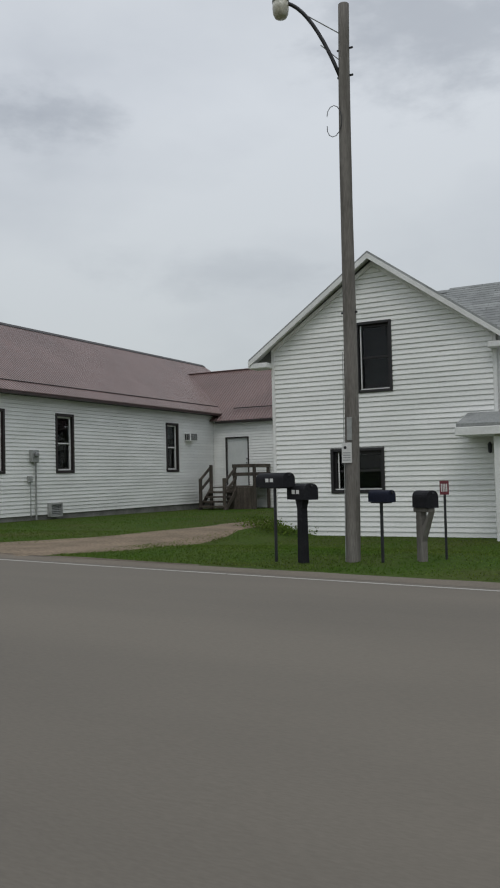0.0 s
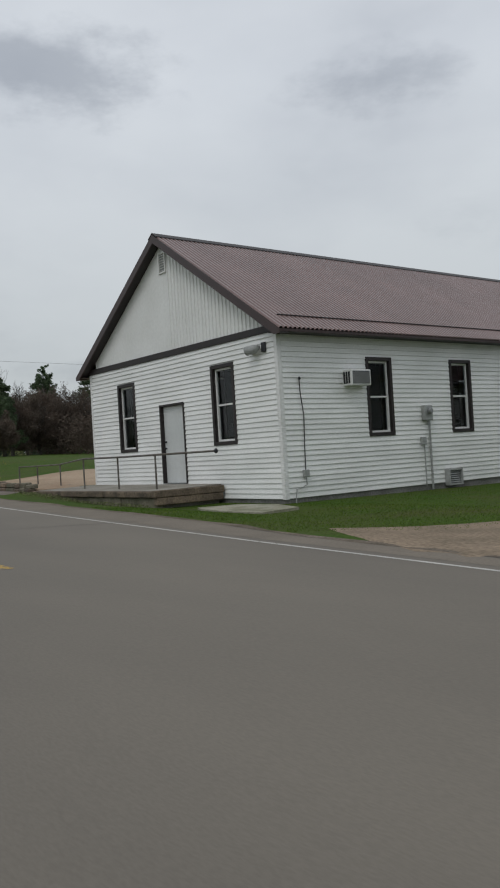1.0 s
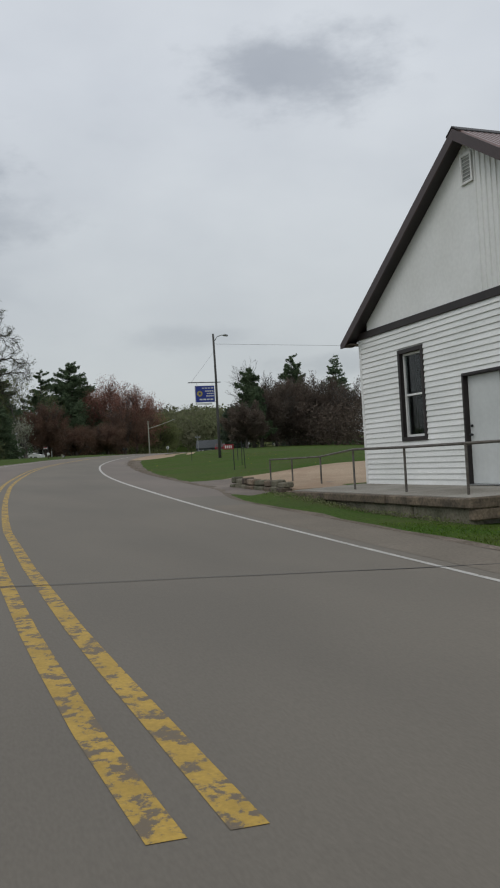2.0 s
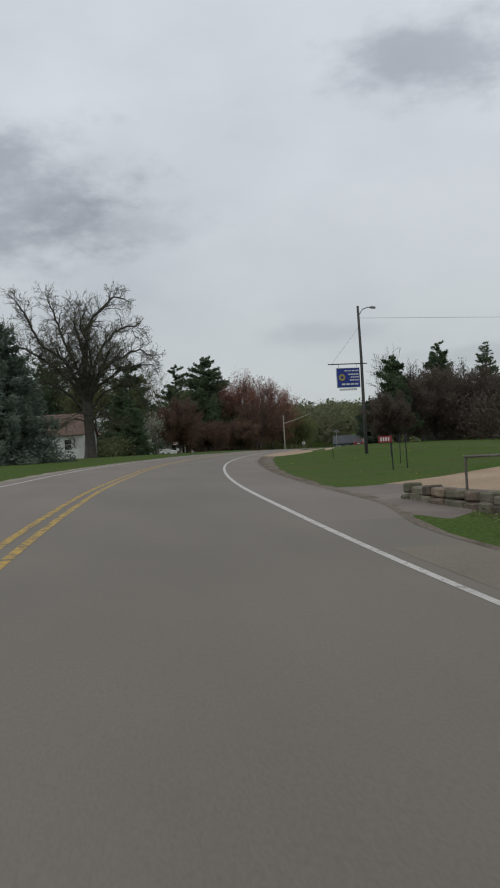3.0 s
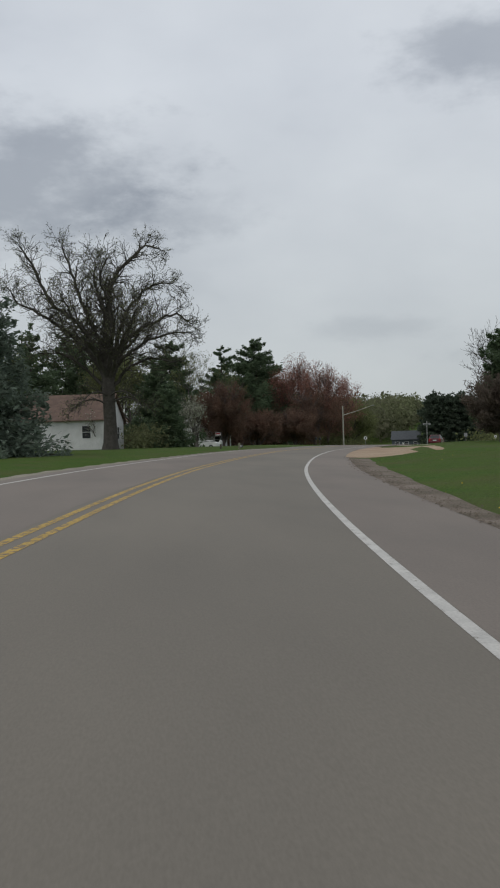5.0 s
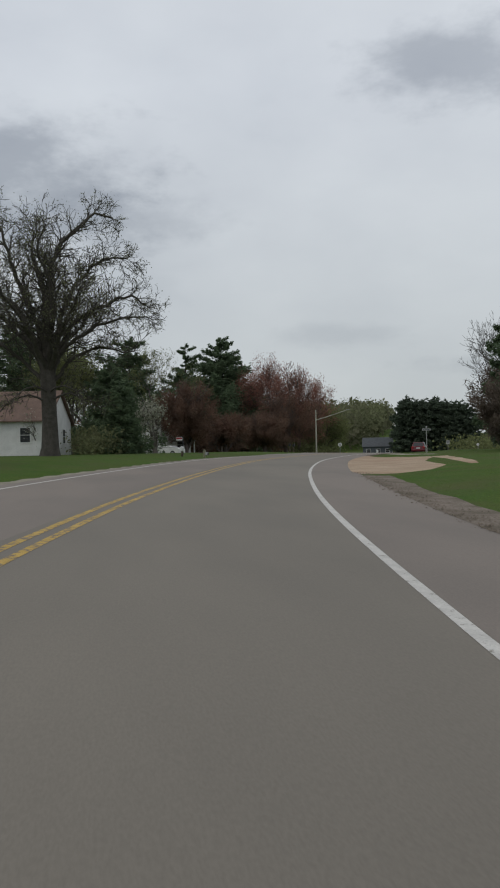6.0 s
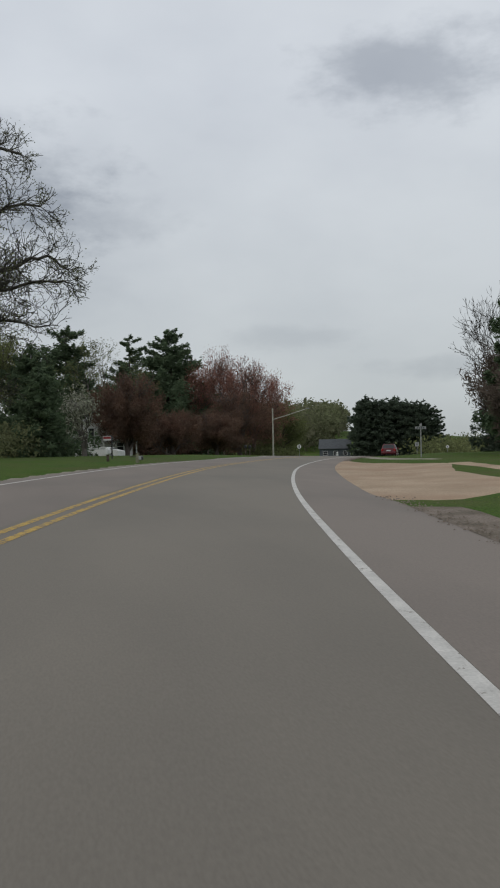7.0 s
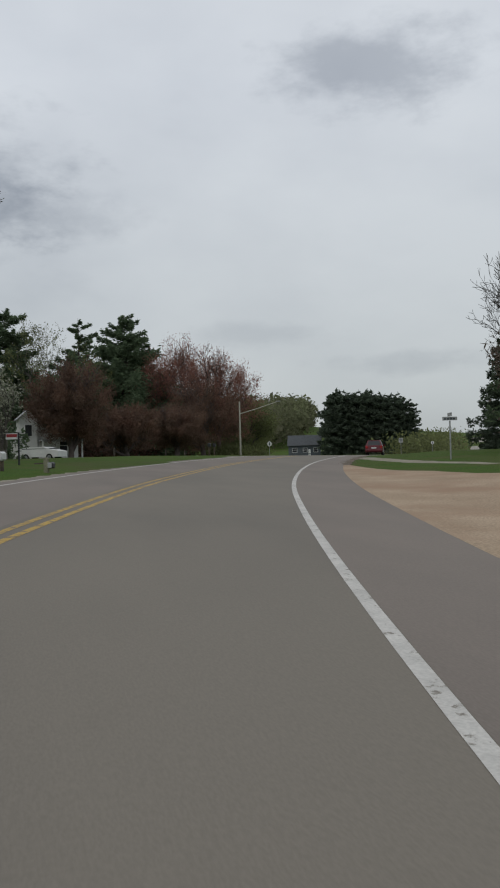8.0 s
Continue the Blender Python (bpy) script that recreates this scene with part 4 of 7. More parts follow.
# -- timber landing and steps at the wing's door --
def landing():
    t = thing("landing", pose(0.5, 13.9, 0), "dark weathered timber landing with rails and steps", "landing")
    x0, x1, y0, y1, top = 0.15, 2.25, 0.7, 2.04, 0.70
    for i in range(10):
        part("deck_board", Form().box(x0, x1, y0 + i * 0.134, y0 + i * 0.134 + 0.128, top - 0.04, top, 0.006), M_wood, t)
    for i in range(13):
        part("skirt_board", Form().box(x0 + 0.75 + i * 0.1, x0 + 0.75 + i * 0.1 + 0.095, y0 - 0.02, y0, -0.25, top - 0.045, 0.004), M_wood, t)
    for x, y in ((x1 - 0.09, y0), (x1 - 0.09, y1 - 0.1), (1.25, y0), (x0, y0), (x0, y0 - 0.85), (1.25, y0 - 0.85)):
        hi = 1.60 if y >= y0 else 1.05
        part("post", Form().box(x - 0.01, x + 0.10, y - 0.10, y + 0.01, -0.3, hi, 0.008), M_wood, t)
    for z in (1.60, 1.26):
        part("rail", Form().box(1.24, x1 + 0.02, y0 - 0.145, y0 - 0.102, z - 0.14, z, 0.006), M_wood, t)
        part("rail", Form().box(x1 + 0.012, x1 + 0.05, y0 - 0.10, y1 - 0.1, z - 0.14, z, 0.006), M_wood, t)
    for x in (x0 - 0.035, 1.34):
        for dz in (0.0, -0.42):
            a, b = Vector((x, y0, 1.55 + dz)), Vector((x, y0 - 0.9, 1.0 + dz))
            f = Form().prism([(a.y, a.z), (b.y, b.z), (b.y, b.z - 0.13), (a.y, a.z - 0.13)], 0, x, x + 0.04)
            part("rail", f, M_wood, t)
        part("stringer", Form().prism([(y0, top), (y0 - 1.0, -0.2), (y0 - 0.78, -0.2), (y0, top - 0.25)], 0, x, x + 0.04), M_wood, t)
    for i in range(4):
        z = top - 0.185 * (i + 1)
        part("step", Form().box(x0, 1.30, y0 - 0.25 * (i + 1) - 0.02, y0 - 0.25 * i, z - 0.07, z, 0.006), M_wood, t)
    return t


landing()


# -- concrete porch with ramp, timber edging and pipe rail --
def porch():
    t = thing("entrance_porch", pose(0, 0, 0), "concrete porch edged with old timbers, with a pipe rail", "porch")
    top, yf = 0.40, -1.85
    part("slab", Form().prism([(yf, top - 0.14), (yf, top - 0.04), (-0.03, top), (-0.03, top - 0.14)], 0, -9.3, -2.42), M_concrete, t, "cracked concrete slab")
    part("slab", Form().prism([(-9.31, top - 0.02), (-9.31, -0.2), (-11.6, -0.2), (-11.6, 0.52)], 1, yf, -0.4), M_gravel, t, "gravel ramp towards the yard")
    part("core", Form().box(-9.28, -2.5, yf + 0.12, -0.05, -0.5, top - 0.145), M_concrete, t, "stained concrete footing")
    for k in range(3):
        a = -9.6 + 7.2 * k / 3
        part("timber", Form().box(a, a + 2.385, yf - 0.17 - 0.012 * (k % 2), yf - 0.005, top - 0.20, top - 0.045, 0.02), M_timber, t)
    part("timber", Form().box(-2.41, -2.24, yf - 0.17, -0.05, top - 0.20, top - 0.03, 0.02), M_timber, t)
    part("timber", Form().box(-2.40, -2.25, yf - 0.12, -0.08, top - 0.38, top - 0.205, 0.02), M_timber, t)
    for k in range(4):
        a = -9.2 + 6.9 * k / 4
        part("footing_block", Form().box(a, a + 1.70, yf - 0.10 + 0.015 * (k % 2), yf + 0.115, -0.45, top - 0.205, 0.025), M_stain, t)
    rnd = random.Random(4)
    # two ragged courses of old timber and broken stone before the ramp
    a = -9.35
    while a > -12.9:
        w = rnd.uniform(0.28, 0.75)
        for z, h, out in ((-0.02, 0.20, 0.02), (0.17, 0.15, 0.0)):
            tilt = pose(a - w / 2, yf - 0.10 - out + rnd.uniform(-0.035, 0.035), land1(a, yf) - 0.05 + z, rnd.uniform(-5, 5), rnd.uniform(-3, 3), rnd.uniform(-5, 5))
            part("stone", Form().box(-w / 2 + 0.008, w / 2 - 0.008, -0.13, 0.13, 0, h + rnd.uniform(-0.03, 0.03), 0.028, tilt), M_stain if rnd.random() < 0.6 else M_timber, t)
        a -= w
    rail = [(-2.0, -0.45, 1.21), (-3.05, -1.48, 1.20), (-5.05, -1.42, 1.20), (-7.4, -1.25, 1.22), (-10.2, -0.7, 1.10), (-11.4, -0.95, 1.09), (-12.3, -1.2, 1.09)]
    for x, y, z in rail[1:]:
        foot = top - 0.03 if x > -9.3 else land1(x, y) - 0.1
        part("rail_post", Form().tube([(x, y, foot), (x, y, z)], 0.024, 8), M_pipe, t)
    part("rail", Form().tube(rail[:4], 0.026, 8), M_pipe, t)
    part("rail", Form().tube(rail[3:], 0.022, 8), M_pipe, t)
    part("rail_knob", Form().lathe([(0.02, -0.06), (0.055, -0.02), (0.055, 0.02), (0.02, 0.06)], 10, (-1.98, -0.43, 1.21)), M_dark, t)
    return t


porch()
solid("stone_slab", Form().prism([(-1.0, -1.7), (-0.7, -0.75), (0.45, -0.6), (1.65, -1.05), (1.9, -2.2), (0.8, -2.2), (-0.4, -2.0)], 2, -0.25, -0.015), M_pale_slab, pose(0, 0, 0.0),
      "worn pale concrete slab in the lawn by the hall", "slab")


# -- fittings on the hall's walls --
def window_unit(u, z, w, h, deep, m, label):
    t = thing("air_conditioner", m @ pose(u, 0, z), label, "air conditioner")
    part("case", Form().box(0, w, -0.10, deep, 0, h, 0.015), M_white, t)
    g = part("grille", Form().box(0.05, w - 0.05, deep, deep + 0.008, 0.04, h - 0.04), M_dark, t)
    for i in range(12):
        part("slat", Form().box(0.05, w - 0.05, deep + 0.008, deep + 0.016, 0.05 + i * (h - 0.1) / 12, 0.05 + i * (h - 0.1) / 12 + 0.010), M_grey, g)
    for i in range(3):
        part("side_vent", Form().box(w, w + 0.006, 0.04 + i * 0.08, 0.10 + i * 0.08, 0.05, h - 0.05), M_dark, t)
        part("side_vent", Form().box(-0.006, 0, 0.04 + i * 0.08, 0.10 + i * 0.08, 0.05, h - 0.05), M_dark, t)
    return t


window_unit(-2.62, 2.56, 0.66, 0.38, 0.30, LONG, "beige window air conditioner on white siding")
window_unit(-14.2, 2.58, 0.55, 0.34, 0.30, LONG, "small beige air conditioner on white siding")


def meter():
    t = thing("electric_meter", LONG @ pose(-5.03, 0.02, 0), "grey electric meter box with conduit on white siding", "electric meter")
    part("box", Form().box(0.05, 0.36, 0, 0.13, 1.68, 2.07, 0.015), M_grey, t)
    part("dial", Form().tube([(0.20, 0.13, 1.92), (0.20, 0.20, 1.92), (0.20, 0.22, 1.92)], [0.085, 0.085, 0.06], 16), M_steel, t)
    part("conduit", Form().tube([(0.12, 0.05, 1.68), (0.12, 0.05, -0.1)], 0.028, 8), M_grey, t)
    part("conduit", Form().tube([(0.36, 0.05, 1.2), (0.36, 0.05, 0.0)], 0.016, 8), M_grey, t)
    part("junction_box", Form().box(0.30, 0.47, 0, 0.09, 1.06, 1.26, 0.01), M_grey, t)
    return t


meter()
gv = thing("wall_vent", LONG @ pose(-6.02, 0.02, -0.05), "grey louvred vent box at the wall's foot", "vent")
part("case", frame_form(0, 0.56, 0.0, 0.44, 0.05, 0, 0.16), M_grey, gv)
part("back", Form().box(0.04, 0.52, 0, 0.03, 0.03, 0.41), M_dark, gv)
for i in range(6):
    part("slat", Form().box(0.05, 0.51, -0.03, 0.03, -0.004, 0.004, 0, pose(0, 0.10, 0.09 + i * 0.055, -40)), M_grey, gv)

cable = thing("wall_cable", LONG @ pose(-0.58, 0.02, 0), "thin dark cable with a junction box on siding", "cable")
part("wire", Form().tube([(0.02, 0.02, 2.72), (0.01, 0.02, 2.4), (-0.06, 0.02, 1.9), (-0.03, 0.02, 1.2), (-0.02, 0.02, 0.62)], 0.012, 6), M_dark, cable)
part("junction_box", Form().box(-0.09, 0.07, 0, 0.08, 0.50, 0.66, 0.01), M_grey, cable)
part("wire", Form().tube([(0.0, 0.04, 0.5), (-0.02, 0.04, 0.33), (0.12, 0.05, 0.26), (0.30, 0.05, 0.24), (0.34, 0.05, 0.0), (0.34, 0.06, -0.15)], 0.014, 6), M_grey, cable)
part("weatherhead", Form().lathe([(0.02, 0), (0.035, 0.03), (0.02, 0.07)], 8, (0.02, 0.03, 2.7)), M_dark, cable)

light = thing("floodlight", GABLE @ pose(0.55, 0.02, 3.5), "pair of grey floodlights under the eave", "floodlight")
part("plate", Form().box(-0.20, -0.06, 0, 0.05, -0.12, 0.10, 0.01), M_dark, light)
for u, d in ((-0.04, 1), (0.13, 1)):
    s = part("spot", Form().tube([(u + 0.02, 0.05, 0.0), (u + d * 0.03, 0.09, 0), (u + d * 0.09, 0.13, -0.03), (u + d * 0.19, 0.19, -0.06)], [0.03, 0.06, 0.10, 0.11], 16), M_grey, light)
    part("lens", Form().tube([(u + d * 0.1905, 0.1905, -0.06), (u + d * 0.2, 0.196, -0.063)], 0.096, 16), M_steel, s)
for i, u in enumerate((0.02, W + 0.02)):
    if i:
        g = thing("gutter_outlet", GABLE @ pose(u, -0.1, 3.42), "small metal fitting under the eave corner", "bracket")
        part("hook", Form().tube([(0, 0, 0.2), (0, 0.02, 0.05), (0.04, 0.03, 0.0)], 0.02, 6), M_steel, g)


# -- the small house beside the drive --
HX0, HX1, HY, HB = 10.38, 14.93, 0.7, -0.28
HOUSE = pose(-3.561, 2.894, -0.220) @ Matrix.Scale(1.2, 4)
house = thing("small_house", HOUSE, "small white clapboard house with black window trim", "house")
HM, HE, HP = (HX0 + HX1) / 2 - 0.04, 3.66, 5.30
HF = facing(0, HY, 0, "-y")
up_win = (-12.97, -12.24, 2.68, 4.07)
low_win = (-12.76, -11.65, 0.72, 1.60)
part("wall", pierced(-HX1, -HX0, HB, HE, [hole(up_win, 0.04), hole(low_win, 0.04)], 0.15, (-HM, HP - 0.05)), M_wall, house, m=HF)
part("wall", Form().box(HX0, HX0 + 0.15, HY + 0.15, HY + 8, HB, HE), M_siding, house)
part("wall", Form().box(HX1 - 0.15, HX1, HY + 0.15, HY + 8, HB, HE), M_siding, house)
part("wall", Form().box(HX0, HX1, HY + 7.85, HY + 8, HB, HE).prism([(HX0, HE), (HX1, HE), (HM, HP - 0.05)], 1, HY + 7.85, HY + 8), M_siding, house)
part("foundation", Form().box(HX0 - 0.01, HX1 + 0.005, HY - 0.012, HY + 7.9, -0.8, -0.12), M_found, house)
uw = window(house, HF, *up_win, M_black, M_black, trim=0.055)
part("sill_strip", Form().box(up_win[0] + 0.07, up_win[1] - 0.07, -0.04, -0.02, up_win[2] + 0.06, up_win[2] + 0.08), M_white, uw)
part("jamb_strip", Form().box(up_win[1] - 0.10, up_win[1] - 0.08, -0.04, -0.02, up_win[2] + 0.085, up_win[3] - 0.07), M_white, uw)
lw = window(house, HF, *low_win, M_black, M_black, trim=0.055, name="wide_window")
part("sill_strip", Form().box(low_win[0] + 0.07, low_win[1] - 0.07, -0.04, -0.02, low_win[2] + 0.07, low_win[2] + 0.09), M_white, lw)
part("jamb_strip", Form().box(low_win[1] - 0.16, low_win[1] - 0.14, -0.04, -0.02, low_win[2] + 0.095, low_win[3] - 0.07), M_white, lw)
for u in (-HX1, -HX0 - 0.07):
    part("corner_board", Form().box(u, u + 0.07, 0, 0.03, -0.13, HE + 0.02, 0.006), M_white, house, m=HF)
hrun = (HX1 - HX0) / 2 + 0.36
hrise = hrun * (HP - HE) / ((HX1 - HX0) / 2)
for s in (1, -1):
    xo = HM + s * hrun
    f = Form().prism([(xo, HP - hrise + 0.10), (HM, HP + 0.10), (HM, HP + 0.04), (xo, HP - hrise + 0.04)], 1, HY - 0.28, HY + 8.2)
    part("roof", f, M_shingle, house, "grey asphalt shingle slope")
    f = Form().prism([(xo, HP - hrise + 0.05), (HM, HP + 0.05), (HM, HP - 0.055), (xo, HP - hrise - 0.05)], 1, HY - 0.305, HY - 0.26)
    part("rake_board", f, M_white, house)
    f = Form().prism([(xo, HP - hrise + 0.035), (HM, HP + 0.035), (HM, HP + 0.02), (xo, HP - hrise + 0.02)], 1, HY - 0.26, HY - 0.001)
    part("soffit", f, M_white, house)
    f = Form().prism([(HM + s * (hrun - 0.42), HP - hrise + 0.30), (HM, HP - 0.06), (HM, HP - 0.15), (HM + s * (hrun - 0.42), HP - hrise + 0.21)], 1, HY - 0.06, HY - 0.02)
    part("frieze_board", f, M_white, house)
    part("eave_box", Form().box(min(xo, xo - s * 0.42), max(xo, xo - s * 0.42), HY - 0.28, HY + 0.1, HP - hrise - 0.085, HP - hrise + 0.02, 0.01), M_white, house)
siding(house, HF, -HX1 + 0.07, -HX0 - 0.07, -0.13, HE, [up_win, low_win], M_siding, slope=(-HM, HP - 0.14), lap=0.097)

# its taller side part with the shingled roof, and the porch with its door
annex = thing("house_annex", HOUSE, "white house annex with grey shingle roof", "house")
part("wall", Form().box(HX1 + 0.01, 21.0, HY + 1.2, HY + 7.4, HB, 3.5), M_siding, annex)
for s, y0 in ((1, HY + 0.85), (-1, HY + 7.75)):
    f = Form().prism([(y0, 3.55), (HY + 4.3, 5.47), (HY + 4.3, 5.40), (y0, 3.48)], 0, HX1 - 2.3, 21.3)
    part("roof", f, M_shingle, annex, "grey asphalt shingle slope")
part("gable_wall", Form().prism([(HY + 1.2, 3.4), (HY + 7.4, 3.4), (HY + 4.3, 5.35)], 0, 20.85, 21.0), M_siding, annex)
lift = math.atan2(1.9, 3.45)
tab = {}
for i in range(24):
    y = HY + 0.85 + i * 0.145
    z = 3.55 + (y - HY - 0.85) * 1.92 / 3.45
    for k in range(11):
        w = 0.78
        x = HX1 - 2.25 + k * w + (0.39 if i % 2 else 0.0)
        if w not in tab:
            tab[w] = Form().box(0.004, w - 0.004, 0, 0.17, 0.0, 0.014).mesh("shingle", M_shingle)
        part("shingle", tab[w], M_shingle, annex, m=pose(x, y, z + 0.012, math.degrees(lift) - 2.5))

front = thing("front_porch", HOUSE @ pose(0.26, 0, 0), "white front porch with grey shingled canopy and storm door", "porch")
part("canopy", Form().prism([(HY, 2.18), (HY - 0.95, 1.93), (HY - 0.95, 1.87), (HY, 1.87)], 0, 14.12, 17.0), M_shingle, front, "grey shingled canopy")
part("fascia", Form().box(14.10, 17.02, HY - 0.97, HY - 0.02, 1.72, 1.868, 0.01), M_white, front)
part("wall", Form().box(14.72, 14.86, HY - 0.8, HY - 0.65, HB - 0.3, 1.715, 0.01), M_white, front, "white door post")
part("wall", Form().box(14.86, 14.92, HY - 0.78, HY - 0.68, HB - 0.3, 1.715), M_timber, front)
sd = part("storm_door", frame_form(14.93, 15.76, HB + 0.05, 1.70, 0.10, HY - 0.76, HY - 0.71), M_curtain, front)
part("pane", Form().box(15.03, 15.66, HY - 0.74, HY - 0.735, HB + 0.15, 1.60), M_glass, sd)
part("wall", Form().box(15.78, 16.9, HY - 0.78, HY - 0.66, HB - 0.3, 1.715), M_siding, front)
part("wall", Form().box(16.8, 16.9, HY - 0.66, HY + 1.2, HB - 0.3, 1.715), M_siding, front)
part("wall", Form().box(14.73, 14.85, HY - 0.65, HY - 0.02, HB - 0.3, 1.715), M_siding, front)
part("step", Form().box(14.8, 16.0, HY - 1.2, HY - 0.8, HB - 0.35, HB, 0.02), M_concrete, front)
wl_ = thing("wall_lantern", HOUSE @ pose(14.78, HY - 0.03, 1.52), "small dark wall lantern by the porch", "lantern")
part("body", Form().lathe([(0.012, -0.10), (0.035, -0.08), (0.042, 0.04), (0.05, 0.05), (0.015, 0.10)], 8, (0, -0.09, 0)), M_dark, wl_)
part("arm", Form().tube([(0, 0, 0.05), (0, -0.09, 0.10)], 0.012, 6), M_dark, wl_)


# ---- roadside things ----
def on_land(x, y, rz=0):
    return pose(x, y, land1(x, y), 0, 0, rz)


def bars(parent, m, w, h, rows, material, seed=1):
    """Short plain bars in rows, for writing that is not spelled out."""
    rnd = random.Random(seed)
    dz = h / rows
    for i in range(rows):
        u = 0.0
        end = w * rnd.uniform(0.75, 1.0)
        while u < end - 0.03:
            l = min(rnd.uniform(0.25, 0.5) * w, end - u)
            part("bar", Form().box(u, u + l, 0, 0.003, h - (i + 0.75) * dz, h - (i + 0.2) * dz), material, parent, m=m)
            u += l + 0.03 * w


def street_lamp():
    t = thing("street_lamp", on_land(13.78, -3.85) @ pose(0, 0, 0, 0, 0.64, 0) @ Matrix.Diagonal((1.11, 1.11, 1.11, 1)), "tall grey wooden pole with a street lamp", "street lamp")
    rnd = random.Random(4)
    pts, rad = [], []
    for i in range(22):
        z = -0.4 + 7.42 * i / 21
        pts.append((0.012 * math.sin(z * 0.9) + 0.0 * z, 0.01 * math.sin(z * 0.6), z))
        rad.append(0.096 - 0.028 * i / 21 + rnd.uniform(-0.0015, 0.0015))
    part("pole", Form().tube(pts, rad, 18), M_pole, t, smooth=True)
    ax, ay = -0.92, -0.39
    arm = []
    for i in range(12):
        s = i / 11
        arm.append((ax * 0.73 * s ** 1.0 + ax * 0.06, ay * 0.73 * s + ay * 0.06, 6.10 + 1.0 * (1 - (1 - s) ** 1.9)))
    part("arm", Form().tube(arm, 0.024, 10), M_dark, t, "dark curved lamp arm", smooth=True)
    part("brace", Form().tube([(ax * 0.05, ay * 0.05, 6.65), (ax * 0.5, ay * 0.5, 6.93)], 0.007, 6), M_steel, t)
    part("brace", Form().tube([(ax * 0.05, ay * 0.05, 6.30), (ax * 0.3, ay * 0.3, 6.52)], 0.006, 6), M_steel, t)
    head = part("lamp_head", Form().lathe([(0.02, 0.10), (0.05, 0.09), (0.075, 0.04), (0.105, 0.0), (0.11, -0.03), (0.105, -0.05)], 20, (ax * 0.80, ay * 0.80, 7.14)), M_steel, t, smooth=True)
    part("globe", Form().lathe([(0.104, -0.05), (0.106, -0.12), (0.098, -0.19), (0.075, -0.235), (0.03, -0.245)], 20, (ax * 0.80, ay * 0.80, 7.14)), M_lamp, head, "milky glass lamp bowl", smooth=True)
    part("photocell", Form().lathe([(0.03, 0.09), (0.035, 0.16), (0.02, 0.175)], 10, (ax * 0.80, ay * 0.80, 7.14)), M_grey, head)
    for z in (6.45, 6.1, 3.1):
        part("bolt", Form().tube([(-0.10, 0, z), (0.11, 0, z)], 0.014, 6), M_dark, t)
    part("wire_loop", Form().tube([(-0.12 - 0.10 * math.cos(a * 0.5), -0.08, 5.60 + 0.16 * math.sin(a * 0.5) - 0.012 * a) for a in range(14)], 0.005, 5), M_dark, t)
    part("ground_wire", Form().tube([(-0.07, -0.06, 0.0), (-0.07, -0.06, 2.6)], 0.006, 5), M_grey, t)
    part("bracket", Form().box(-0.01, 0.05, -0.12, -0.09, 1.5, 1.78, 0.004), M_grey, t)
    tag = part("tag", Form().box(-0.085, 0.045, -0.108, -0.100, 1.22, 1.47, 0.003), M_paper, t, "white paper notice")
    part("mark", Form().tube([(-0.04, -0.1085, 1.41), (-0.04, -0.111, 1.41)], 0.02, 10), M_black, tag)
    for i in range(4):
        part("bar", Form().box(-0.07, 0.03, -0.111, -0.1085, 1.25 + i * 0.03, 1.262 + i * 0.03), M_grey, tag)
    return t


street_lamp()


def mailbox(x, y, rz, w, deep, h, top, material, post, label, flag=False, post_kind="thin", bar=False):
    """A round-topped letter box on its post; deep runs along the box."""
    z0 = land1(x, y)
    t = thing("mailbox", pose(x, y, z0, 0, 0, rz), label, "mailbox", "mailboxes by the road")
    b = top - h
    ring = [(-w / 2, b), (w / 2, b), (w / 2, b + h * 0.62)]
    for i in range(1, 9):
        a = math.pi * i / 9
        ring.append((w / 2 * math.cos(a), b + h * 0.62 + h * 0.38 * math.sin(a)))
    ring.append((-w / 2, b + h * 0.62))
    body = part("box", Form().prism(ring, 1, -deep / 2, deep / 2), material, t)
    lid = part("door", Form().prism([(u * 1.04, (z - b) * 1.02 + b - 0.003) for u, z in ring], 1, -deep / 2 - 0.02, -deep / 2 - 0.001), material, t)
    part("latch", Form().box(-0.015, 0.015, -deep / 2 - 0.04, -deep / 2 - 0.02, top - 0.05, top - 0.02, 0.004), M_dark, lid)
    if bar:
        for i in range(2):
            part("bar", Form().box(-0.002, 0.0, -0.09 + i * 0.10, -0.02 + i * 0.10, b + h * 0.35, b + h * 0.6, 0, pose(-w / 2 - 0.0005, 0, 0)), M_paper, body)
    if flag:
        part("flag", Form().box(w / 2 + 0.002, w / 2 + 0.008, -0.02, 0.10, b + h * 0.5, b + h * 0.5 + 0.04), M_red, body)
    if post_kind == "thin":
        part("post", Form().tube([(0, 0, -0.3), (0, 0, b + 0.01)], 0.022, 8), post, t)
        part("plate", Form().box(-w * 0.45, w * 0.45, -deep * 0.4, deep * 0.4, b - 0.018, b - 0.001, 0.004), post, t)
    elif post_kind == "thick":
        f = Form().prism([(-0.075, -0.3), (0.065, -0.3), (0.05, b - 0.12), (0.09, b), (-0.09, b), (-0.05, b - 0.12)], 0, -0.05, 0.05)
        part("post", f, post, t)
    else:
        part("post", Form().box(-0.055, 0.055, 0.03, 0.14, -0.3, b - 0.03, 0.01), post, t)
        part("arm", Form().box(-0.05, 0.05, -deep * 0.5, 0.2, b - 0.06, b - 0.004, 0.008), post, t)
        part("brace", Form().prism([(0.04, b - 0.48), (0.13, b - 0.40), (-deep * 0.42, b - 0.06), (-deep * 0.5, b - 0.06)], 0, -0.04, 0.04), post, t)
    return t


